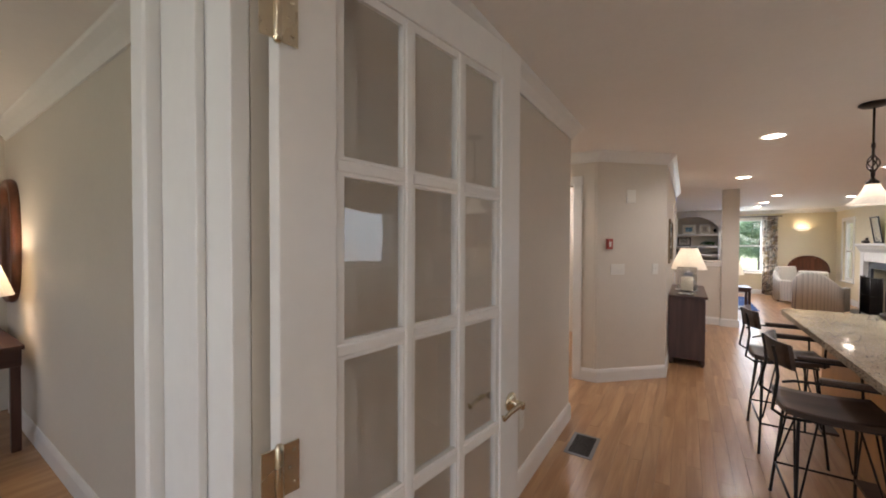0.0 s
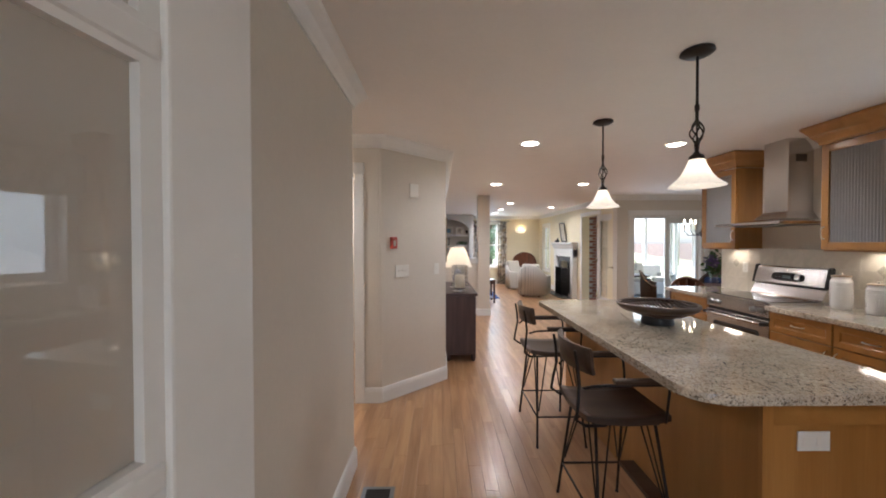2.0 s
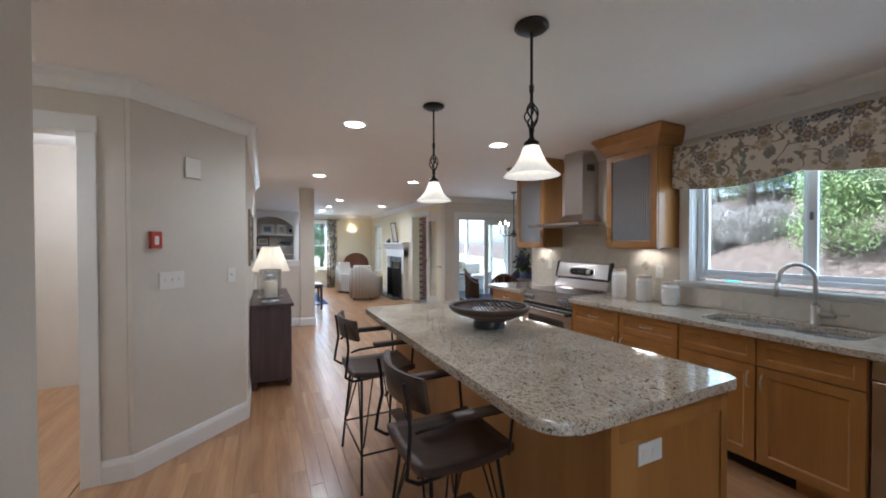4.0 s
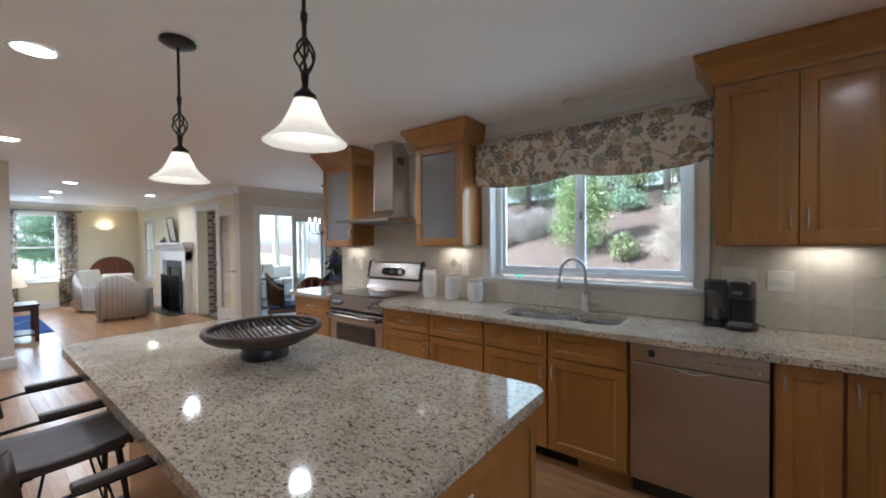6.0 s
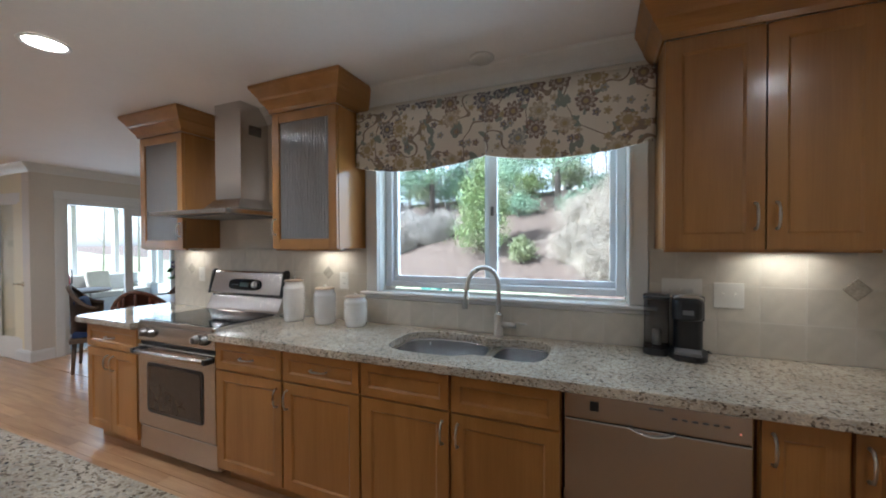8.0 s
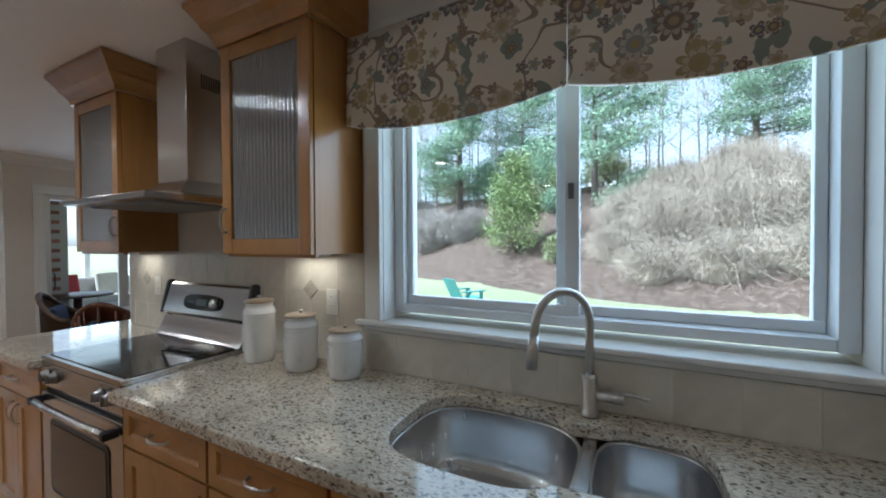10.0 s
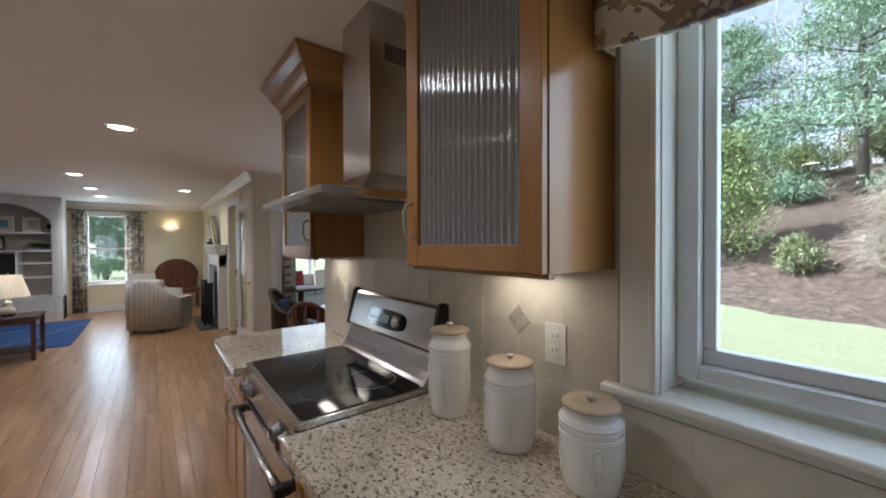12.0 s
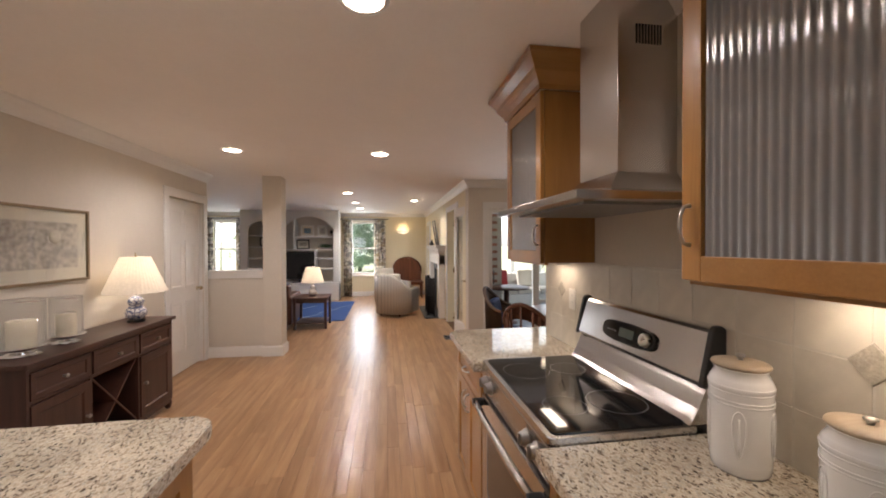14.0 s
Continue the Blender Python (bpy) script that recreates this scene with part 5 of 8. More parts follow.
# ---- island ----
il = thing("kitchen_island", "maple island cabinet with panelled sides", "island", (0, 0, 0))
part("body", B(0.93, 1.53, 1.982, 4.10, 0.0, 0.873), MAPLE, il)
part("end_panel", moved(panel_face(0.64, 0.868, 0.05, 0.018, 0.0, 0.002), pose(0.91, 1.963, 0.004)), MAPLE, il)
part("corner_post", B(0.905, 0.945, 1.956, 1.9625, 0.0, 0.872, 0.001), MAPLE, il)
part("corner_post", B(1.515, 1.555, 1.956, 1.9625, 0.0, 0.872, 0.001), MAPLE, il)
part("side_panel", B(0.912, 0.9295, 1.982, 4.10, 0.004, 0.872), MAPLE, il)
part("frieze", B(0.945, 1.515, 1.956, 1.9625, 0.79, 0.872, 0.001), MAPLEH, il)
for y in (2.10, 2.78, 3.45):
    part("door", moved(panel_face(0.60, 0.74, 0.06, 0.018, 0.008, 0.01), pose(1.5485, y, 0.11, 0, 0, 90)), MAPLE, il)


def rounded(poly, r, n=8):
    out = []
    m_ = len(poly)
    for i, (p, rr) in enumerate(zip(poly, r)):
        a, b, c = Vector(poly[i - 1]), Vector(p), Vector(poly[(i + 1) % m_])
        u, v = (a - b).normalized(), (c - b).normalized()
        for k_ in range(n + 1):
            t = k_ / n
            q0, q1 = b + u * rr, b + v * rr
            q = (1 - t) ** 2 * q0 + 2 * t * (1 - t) * b + t * t * q1
            out.append((q.x, q.y))
    return out


single("island_worktop", prism(rounded([(0.635, 1.93), (1.60, 1.93), (1.575, 4.20), (0.66, 4.20)], [0.16, 0.05, 0.10, 0.10]), 0.874, 0.915, 0.008), GRANITE, "speckled cream granite island top with rounded corners", "worktop")
io = thing("island_outlet", "white outlet plate on the island's end panel", "outlet", pose(1.097, 1.9625, 0.73))
part("cover_plate", B(-0.06, 0.06, -0.006, -0.0005, -0.036, 0.036, 0.002), WHITEP, io)
for cx in (-0.026, 0.026):
    part("receptacle", B(cx - 0.017, cx + 0.017, -0.008, -0.0062, -0.015, 0.015, 0.002), WHITEP, io)

# openwork bowl
bo = thing("bowl", "dark openwork slatted wooden bowl on a round foot", "bowl", (1.20, 3.12, 0.916))
part("foot", lathe([(0.0, 0.0), (0.098, 0.0), (0.103, 0.008), (0.095, 0.05), (0.092, 0.058), (0.0, 0.058)], 30), BLACKP, bo)
part("rim", T([(0.240 * math.cos(a), 0.240 * math.sin(a), 0.132) for a in [2 * math.pi * i / 48 for i in range(48)]], 0.0115, 8, True), SEATW, bo, "dark turned rim")
def bowl_z(r):
    return 0.060 + 0.072 * max(0.0, (r - 0.085) / 0.155) ** 1.6


for kk in range(21):
    u = -0.22 + 0.022 * kk
    half = math.sqrt(0.240 ** 2 - u * u)
    part("slat", T([(u, half * v, bowl_z(math.hypot(u, half * v))) for v in (-1, -0.8, -0.6, -0.35, 0, 0.35, 0.6, 0.8, 1)], [0.005, 0.007, 0.0075, 0.0075, 0.0075, 0.0075, 0.0075, 0.007, 0.005], 6), SEATW, bo)
for v in (-0.13, 0.13):
    half = math.sqrt(0.240 ** 2 - v * v)
    part("cross_rib", T([(half * q, v, bowl_z(math.hypot(v, half * q)) - 0.011) for q in (-1, -0.7, -0.4, 0, 0.4, 0.7, 1)], 0.008, 6), SEATW, bo)
part("outer_band", lathe([(0.2515, 0.139), (0.255, 0.128), (0.240, 0.108), (0.215, 0.092), (0.205, 0.094), (0.228, 0.112), (0.240, 0.128)], 48), SEATW, bo, "dark outer band")
part("inner_dish", lathe([(0, 0.060), (0.09, 0.0605), (0.11, 0.064), (0.11, 0.060), (0.09, 0.0585), (0, 0.0585)], 30), SEATW, bo)


# stools
def stool(m, label):
    s_ = thing("bar_stool", label, "stool", m, "stools at the island")
    sh = 0.655
    bm = bmesh.new()
    nx, ny = 10, 8
    grid = {}
    for f_, off in ((0, 0.0), (1, -0.026)):
        for i in range(nx + 1):
            for j in range(ny + 1):
                u, v = i / nx * 2 - 1, j / ny * 2 - 1
                x = 0.205 * u * (1 - 0.05 * v * v)
                y = 0.200 * v * (1 - 0.06 * u * u)
                z = sh + off + 0.016 * u * u - 0.010 * (1 - v * v)
                grid[f_, i, j] = bm.verts.new((x, y, z))
    for i in range(nx):
        for j in range(ny):
            bm.faces.new((grid[0, i, j], grid[0, i + 1, j], grid[0, i + 1, j + 1], grid[0, i, j + 1])).smooth = True
            bm.faces.new((grid[1, i, j + 1], grid[1, i + 1, j + 1], grid[1, i + 1, j], grid[1, i, j])).smooth = True
    for i in range(nx):
        bm.faces.new((grid[1, i, 0], grid[1, i + 1, 0], grid[0, i + 1, 0], grid[0, i, 0]))
        bm.faces.new((grid[0, i, ny], grid[0, i + 1, ny], grid[1, i + 1, ny], grid[1, i, ny]))
    for j in range(ny):
        bm.faces.new((grid[0, 0, j], grid[0, 0, j + 1], grid[1, 0, j + 1], grid[1, 0, j]))
        bm.faces.new((grid[1, nx, j], grid[1, nx, j + 1], grid[0, nx, j + 1], grid[0, nx, j]))
    part("seat", bm, SEATW, s_, "dark shaped wooden seat")
    # curved backrest board, at the -x side
    bm = bmesh.new()
    rows = []
    for i in range(13):
        v = i / 12 * 2 - 1
        y = 0.205 * v
        x = -0.225 + 0.055 * v * v
        rows.append([bm.verts.new(p) for p in ((x - 0.011, y, 0.862), (x + 0.011, y, 0.862), (x - 0.006, y, 0.985), (x - 0.028, y, 0.985))])
    for a, b in zip(rows, rows[1:]):
        for k_ in range(4):
            bm.faces.new((a[k_], b[k_], b[(k_ + 1) % 4], a[(k_ + 1) % 4])).smooth = k_ in (1, 3)
    bm.faces.new(rows[0]), bm.faces.new(rows[-1][::-1])
    bmesh.ops.recalc_face_normals(bm, faces=bm.faces[:])
    bmesh.ops.bevel(bm, geom=[e for e in bm.edges if e.calc_face_angle(0) > 0.8], offset=0.004, segments=2, affect="EDGES")
    part("backrest", bm, SEATW, s_, "curved dark wooden back board")
    for sg in (-1, 1):
        # back post runs from under the seat, out, and up behind the board
        part("back_post", T([(-0.10, sg * 0.17, sh - 0.035), (-0.20, sg * 0.185, sh - 0.03), (-0.245, sg * 0.19, sh + 0.0), (-0.235, sg * 0.185, sh + 0.07), (-0.222, sg * 0.165, sh + 0.16), (-0.230, sg * 0.160, 0.90), (-0.242, sg * 0.158, 0.965)], 0.0075, 8), IRON, s_)
        # arm rail
        part("arm_rail", T([(-0.205, sg * 0.175, 0.795), (-0.17, sg * 0.205, 0.815), (-0.10, sg * 0.215, 0.822), (0.13, sg * 0.215, 0.822), (0.165, sg * 0.215, 0.815), (0.17, sg * 0.212, 0.79), (0.17, sg * 0.185, sh - 0.02)], 0.0065, 8), IRON, s_)
        bm = B(-0.085, 0.175, sg * 0.215 - 0.020, sg * 0.215 + 0.020, 0.829, 0.850, 0.008, 3)
        part("armrest", bm, SEATW, s_, "dark wooden armrest")
    part("seat_ring", T([(-0.15, -0.16, sh - 0.036), (0.15, -0.16, sh - 0.036), (0.15, 0.16, sh - 0.036), (-0.15, 0.16, sh - 0.036)], 0.006, 8, True), IRON, s_)
    for sx in (-1, 1):
        for sy in (-1, 1):
            top, foot = Vector((sx * 0.14, sy * 0.15, sh - 0.035)), Vector((sx * 0.175, sy * 0.29, 0.004))
            lg = part("leg", T([top, foot], 0.0075, 8), IRON, s_)
            mid = top.lerp(foot, 0.62)
            part("hairpin", T([top + Vector((-sx * 0.07, 0, 0)), mid + Vector((-sx * 0.01, 0, 0))], 0.0045, 6), IRON, lg)
            part("hairpin", T([top + Vector((0, -sy * 0.09, 0)), mid + Vector((0, -sy * 0.01, 0))], 0.0045, 6), IRON, lg)
            part("foot_pad", lathe([(0, 0), (0.010, 0), (0.010, 0.006), (0, 0.008)], 10, tuple(foot - Vector((0, 0, 0.004)))), BLACKP, lg)
    z = 0.20
    f = (sh - 0.035 - z) / (sh - 0.039)
    cx, cy = 0.14 + 0.035 * f, 0.15 + 0.14 * f
    for a, b in (((-cx, -cy), (cx, -cy)), ((cx, -cy), (cx, cy)), ((cx, cy), (-cx, cy)), ((-cx, cy), (-cx, -cy))):
        part("stretcher", T([(*a, z), (*b, z)], 0.006, 8), IRON, s_)
    part("footrest", B(cx - 0.01, cx + 0.075, -cy + 0.02, cy - 0.02, z + 0.0065, z + 0.024, 0.004), SEATW, s_, "dark wooden footrest board")
    return s_


stool(pose(0.585, 2.48, 0, 0, 0, 0), "iron bar stool with dark wooden seat by the island end")
stool(pose(0.59, 3.53, 0, 0, 0, 0), "iron bar stool with dark wooden seat beside its twin")


# pendants
def pendant(x, y, label):
    p = thing("pendant_light", label, "pendant light", (x, y, 0), "pendants over the island")
    part("ceiling_plate", lathe([(0, H - 0.001), (0.075, H - 0.001), (0.078, H - 0.012), (0.06, H - 0.024), (0.02, H - 0.032), (0, H - 0.032)][::-1], 28), BRONZE, p)
    part("rod", T([(0, 0, H - 0.03), (0, 0, 2.165)], 0.0065, 8), BRONZE, p)
    part("sleeve", lathe([(0.0065, 2.17), (0.011, 2.165), (0.011, 2.14), (0.0075, 2.13), (0.0075, 2.085), (0.013, 2.08), (0.0, 2.075)], 12), BRONZE, p)
    kn = part("twisted_basket", lathe([(0.0, 2.085), (0.006, 2.08), (0.004, 2.04), (0.004, 2.0), (0.006, 1.975), (0, 1.97)], 8), BRONZE, p, "twisted iron basket")
    for k_ in range(5):
        pts = []
        for i in range(11):
            t = i / 10
            a = 2 * math.pi * k_ / 5 + 2.2 * t
            r_ = 0.006 + 0.026 * math.sin(math.pi * t)
            pts.append((r_ * math.cos(a), r_ * math.sin(a), 2.085 - 0.115 * t))
        part("basket_wire", T(pts, 0.0038, 6), BRONZE, kn)
    part("neck", lathe([(0.0, 1.975), (0.013, 1.97), (0.011, 1.95), (0.009, 1.93), (0.013, 1.925), (0.02, 1.915), (0.034, 1.905), (0.036, 1.885), (0.03, 1.885), (0.0, 1.90)], 20), BRONZE, p)
    sh = [(0.034, 1.892), (0.040, 1.875), (0.052, 1.845), (0.070, 1.81), (0.095, 1.78), (0.122, 1.758), (0.128, 1.752), (0.124, 1.751), (0.092, 1.775), (0.066, 1.807), (0.048, 1.843), (0.036, 1.873), (0.030, 1.888)]
    part("shade", lathe(sh, 36), OPAL, p, "flared opal glass shade")
    bl = part("bulb", lathe([(0, 1.888), (0.012, 1.885), (0.014, 1.865), (0.02, 1.85), (0.012, 1.838), (0, 1.836)], 14), BULB, p)
    return p


pendant(1.03, 2.50, "bronze pendant light with flared opal shade near the island's end")
pendant(1.03, 3.59, "bronze pendant light with flared opal shade above the bowl")

# recessed lights
# includes the fitting of the added can at (1.75, 0.75)
for x, y in CANS[:-1]:
    c = thing("recessed_light", "lit recessed ceiling light with white trim ring", "ceiling light", (x, y, H), "recessed lights")
    part("trim_ring", lathe([(0.098, -0.001), (0.100, -0.004), (0.082, -0.007), (0.078, -0.001)], 32), TRIM, c)
    part("lens", lathe([(0.0, -0.003), (0.079, -0.003), (0.079, -0.001), (0, -0.001)], 32), CANGLOW, c, "glowing lens")
# small round fitting over the sink, modelled without a light
sd = single("ceiling_vent", lathe([(0, H - 0.018), (0.055, H - 0.018), (0.065, H - 0.010), (0.067, H - 0.001), (0, H - 0.001)], 28, (3.06, 2.32, 0)), TRIM, "small round white ceiling fitting above the sink", "vent")

# ---- window valance ----
def floral(name, plane, scale, base=(0.74, 0.68, 0.60)):
    """Printed cloth: flowers with petals, small blossoms and vines. plane: the two axes of the cloth."""
    m = bpy.data.materials.new(name)
    m.use_nodes = True
    N, L = m.node_tree.nodes, m.node_tree.links
    b = N["Principled BSDF"]
    b.inputs["Roughness"].default_value = 0.9
    co, sp, cb = N.new("ShaderNodeTexCoord"), N.new("ShaderNodeSeparateXYZ"), N.new("ShaderNodeCombineXYZ")
    L.new(co.outputs["Object"], sp.inputs[0])
    L.new(sp.outputs[plane[0]], cb.inputs[0]), L.new(sp.outputs[plane[1]], cb.inputs[1])

    def math_(op, a, c=None, d=None):
        k_ = N.new("ShaderNodeMath")
        k_.operation = op
        for i, v in enumerate((a, c, d)):
            if v is None:
                continue
            if isinstance(v, (int, float)):
                k_.inputs[i].default_value = v
            else:
                L.new(v, k_.inputs[i])
        return k_.outputs[0]

    def mixc(f, a, c):
        k_ = N.new("ShaderNodeMix")
        k_.data_type = "RGBA"
        L.new(f, k_.inputs[0])
        for i, v in ((6, a), (7, c)):
            if isinstance(v, tuple):
                k_.inputs[i].default_value = (*v, 1)
            else:
                L.new(v, k_.inputs[i])
        return k_.outputs[2]

    wn_ = N.new("ShaderNodeTexNoise")
    wn_.noise_dimensions = "2D"
    wn_.inputs["Scale"].default_value, wn_.inputs["Detail"].default_value = scale * 0.55, 1
    L.new(cb.outputs[0], wn_.inputs["Vector"])
    vine = math_("LESS_THAN", math_("ABSOLUTE", math_("SUBTRACT", wn_.outputs[0], 0.5)), 0.012)
    leafn = N.new("ShaderNodeTexNoise")
    leafn.noise_dimensions = "2D"
    leafn.inputs["Scale"].default_value, leafn.inputs["Detail"].default_value = scale * 1.5, 2
    L.new(cb.outputs[0], leafn.inputs["Vector"])
    leaf = math_("GREATER_THAN", leafn.outputs[0], 0.62)
    col = mixc(vine, base, (0.33, 0.27, 0.21))
    col = mixc(leaf, col, (0.30, 0.33, 0.29))
    for sc, pet, big in ((scale * 2.1, 5, 0.36), (scale, 9, 0.46)):
        v = N.new("ShaderNodeTexVoronoi")
        v.voronoi_dimensions = "2D"
        v.inputs["Scale"].default_value, v.inputs["Randomness"].default_value = sc, 0.75
        L.new(cb.outputs[0], v.inputs["Vector"])
        dv = N.new("ShaderNodeVectorMath")
        dv.operation = "SUBTRACT"
        L.new(cb.outputs[0], dv.inputs[0]), L.new(v.outputs["Position"], dv.inputs[1])
        s2 = N.new("ShaderNodeSeparateXYZ")
        L.new(dv.outputs[0], s2.inputs[0])
        ang = math_("ARCTAN2", s2.outputs[1], s2.outputs[0])
        pt = math_("ABSOLUTE", math_("SINE", math_("MULTIPLY", ang, pet / 2)))
        rad = math_("MULTIPLY_ADD", math_("POWER", pt, 0.6), 0.24, big - 0.24)
        rim = math_("LESS_THAN", v.outputs["Distance"], rad)
        inn = math_("LESS_THAN", v.outputs["Distance"], math_("MULTIPLY", rad, 0.72))
        eye = math_("LESS_THAN", v.outputs["Distance"], 0.10)
        sc_ = N.new("ShaderNodeSeparateColor")
        L.new(v.outputs["Color"], sc_.inputs[0])
        tone = ramp(N, [(0.0, (0.20, 0.18, 0.20)), (0.22, (0.46, 0.37, 0.22)), (0.45, (0.36, 0.36, 0.34)), (0.62, (0.52, 0.45, 0.34)), (0.80, (0.27, 0.20, 0.17))], "CONSTANT")
        L.new(sc_.outputs[0], tone.inputs[0])
        lite = N.new("ShaderNodeMix")
        lite.data_type = "RGBA"
        lite.inputs[0].default_value = 0.5
        L.new(tone.outputs[0], lite.inputs[6])
        lite.inputs[7].default_value = (*base, 1)
        keep = math_("GREATER_THAN", sc_.outputs[1], 0.34 if pet == 9 else 0.42)
        col = mixc(math_("MULTIPLY", rim, keep), col, tone.outputs[0])
        col = mixc(math_("MULTIPLY", inn, keep), col, lite.outputs[2])
        ringf = math_("MULTIPLY", math_("LESS_THAN", v.outputs["Distance"], 0.20), keep)
        col = mixc(ringf, col, tone.outputs[0])
        col = mixc(math_("MULTIPLY", eye, keep), col, (0.45, 0.36, 0.2))
    L.new(col, b.inputs["Base Color"])
    no = N.new("ShaderNodeTexNoise")
    no.inputs["Scale"].default_value = 500
    L.new(co.outputs["Object"], no.inputs["Vector"])
    bp = N.new("ShaderNodeBump")
    bp.inputs["Strength"].default_value, bp.inputs["Distance"].default_value = 0.25, 0.001
    L.new(no.outputs[0], bp.inputs["Height"]), L.new(bp.outputs[0], b.inputs["Normal"])
    return m


VALCLOTH = floral("floral_cloth", (1, 2), 8.2, (0.80, 0.75, 0.66))
CURTCLOTH = floral("floral_curtain_cloth", (0, 2), 7.0, (0.88, 0.84, 0.77))
va = thing("valance", "floral print fabric valance with two scallops over the window", "valance", (0, 0, 0))


def val_bottom(y):
    t = (y - 1.49) / 0.82 if y < 2.31 else (y - 2.31) / 0.855
    return 1.922 - 0.052 * math.sin(math.pi * min(1, max(0, t))) ** 0.8


for y0, y1 in ((1.49, 2.308), (2.312, 3.165)):
    bm = bmesh.new()
    n, rows = 40, []
    for i in range(n + 1):
        y = y0 + (y1 - y0) * i / n
        x = 3.092 - 0.006 * math.sin(math.pi * i / n) + 0.004 * (i in (0, n))
        zb = val_bottom(y)
        rows.append([bm.verts.new((x + dx + 0.003 * math.sin(9 * y + 4 * k_), y, z)) for k_, (dx, z) in enumerate(((0, 2.268), (-0.001, 2.18), (-0.004, 2.08), (-0.008, 1.99), (-0.008, zb), (0.004, zb - 0.002), (0.006, 1.99), (0.010, 2.264)))])
    for a, b in zip(rows, rows[1:]):
        for k_ in range(8):
            bm.faces.new((a[k_], a[(k_ + 1) % 8], b[(k_ + 1) % 8], b[k_])).smooth = True
    bm.faces.new(rows[0]), bm.faces.new(rows[-1][::-1])
    bmesh.ops.recalc_face_normals(bm, faces=bm.faces[:])
    part("panel", bm, VALCLOTH, va)
for y in (1.492, 3.157):
    part("side_return", B(3.104, 3.172, y, y + 0.006, 1.925, 2.262, 0.002), VALCLOTH, va)
part("mounting_board", B(3.104, 3.174, 1.50, 3.155, 2.25, 2.266), TRIM, va)

# ---- tiled backsplash ----
P = 0.16
def tile_mesh():
    bm = bmesh.new()
    h_ = (P - 0.003) / 2
    lo = [bm.verts.new((0, a * h_, b * h_)) for a, b in ((-1, -1), (1, -1), (1, 1), (-1, 1))]
    hi = [bm.verts.new((-0.006, a * (h_ - 0.002), b * (h_ - 0.002))) for a, b in ((-1, -1), (1, -1), (1, 1), (-1, 1))]
    for i in range(4):
        bm.faces.new((lo[i], hi[i], hi[(i + 1) % 4], lo[(i + 1) % 4]))
    bm.faces.new(hi[::-1])
    bmesh.ops.recalc_face_normals(bm, faces=bm.faces[:])
    return mesh_of("tile", bm, TILE)


_bm = B(3.1832, 3.1988, -0.095, 1.505, 0.9165, 1.404)
box(_bm, 3.1832, 3.1988, 3.155, 5.138, 0.9165, 1.404)
box(_bm, 3.1832, 3.1988, 1.505, 3.155, 0.9165, 1.0755)
bs = setting("backsplash", _bm, GROUT, "beige square ceramic tile backsplash with small diamond accents", "backsplash")
TM = tile_mesh()
def cut_tile(y0, y1, z0, z1):
    bm = bmesh.new()
    e = 0.002
    lo = [bm.verts.new(p) for p in ((3.188, y0, z0), (3.188, y1, z0), (3.188, y1, z1), (3.188, y0, z1))]
    hi = [bm.verts.new(p) for p in ((3.182, y0 + e, z0 + e), (3.182, y1 - e, z0 + e), (3.182, y1 - e, z1 - e), (3.182, y0 + e, z1 - e))]
    for i in range(4):
        bm.faces.new((lo[i], hi[i], hi[(i + 1) % 4], lo[(i + 1) % 4]))
    bm.faces.new(hi[::-1])
    bmesh.ops.recalc_face_normals(bm, faces=bm.faces[:])
    return bm


for i in range(34):
    yc = 3.47 + P / 2 + (i - 23) * P
    y0, y1 = yc - P / 2, yc + P / 2
    if y0 < -0.09 or y0 > 5.1:
        continue
    for j in range(3):
        zc = 0.915 + P / 2 + j * P
        top = zc + P / 2
        if y1 > 1.475 and y0 < 3.185 and top > 1.075:
            if top - P > 1.06 or (y0 > 1.46 and y1 < 3.2 and zc > 1.0):
                if not (j == 0):
                    if y0 < 1.475 and j > 0:
                        part("tile", cut_tile(y0 + 0.002, 1.505, zc - P / 2 + 0.002, top - 0.002), TILE, bs)
                    elif y1 > 3.185:
                        part("tile", cut_tile(3.155, y1 - 0.002, zc - P / 2 + 0.002, top - 0.002), TILE, bs)
                    continue
        if y1 > 5.13:
            part("tile", cut_tile(y0 + 0.002, 5.136, zc - P / 2 + 0.002, top - 0.002), TILE, bs)
            continue
        t_ = new("tile", TM)
        t_.parent = bs
        t_.location = (3.188, yc, zc)
dm = bmesh.new()
dv = [dm.verts.new(p) for p in ((-0.003, 0, -0.045), (-0.003, 0.045, 0), (-0.003, 0, 0.045), (-0.003, -0.045, 0))]
du = [dm.verts.new(p) for p in ((0.0, 0, -0.048), (0.0, 0.048, 0), (0.0, 0, 0.048), (0.0, -0.048, 0))]
dm.faces.new(dv[::-1])
for i in range(4):
    dm.faces.new((du[i], dv[i], dv[(i + 1) % 4], du[(i + 1) % 4]))
bmesh.ops.recalc_face_normals(dm, faces=dm.faces[:])
DM = mesh_of("accent_tile", dm, ACCENT)
for yi in (0, 9, -17):
    t_ = new("accent_tile", DM)
    t_.parent = bs
    t_.location = (3.181, 3.47 + yi * P, 0.915 + 2 * P)
    tagged(t_, "carved stone diamond accent tile")

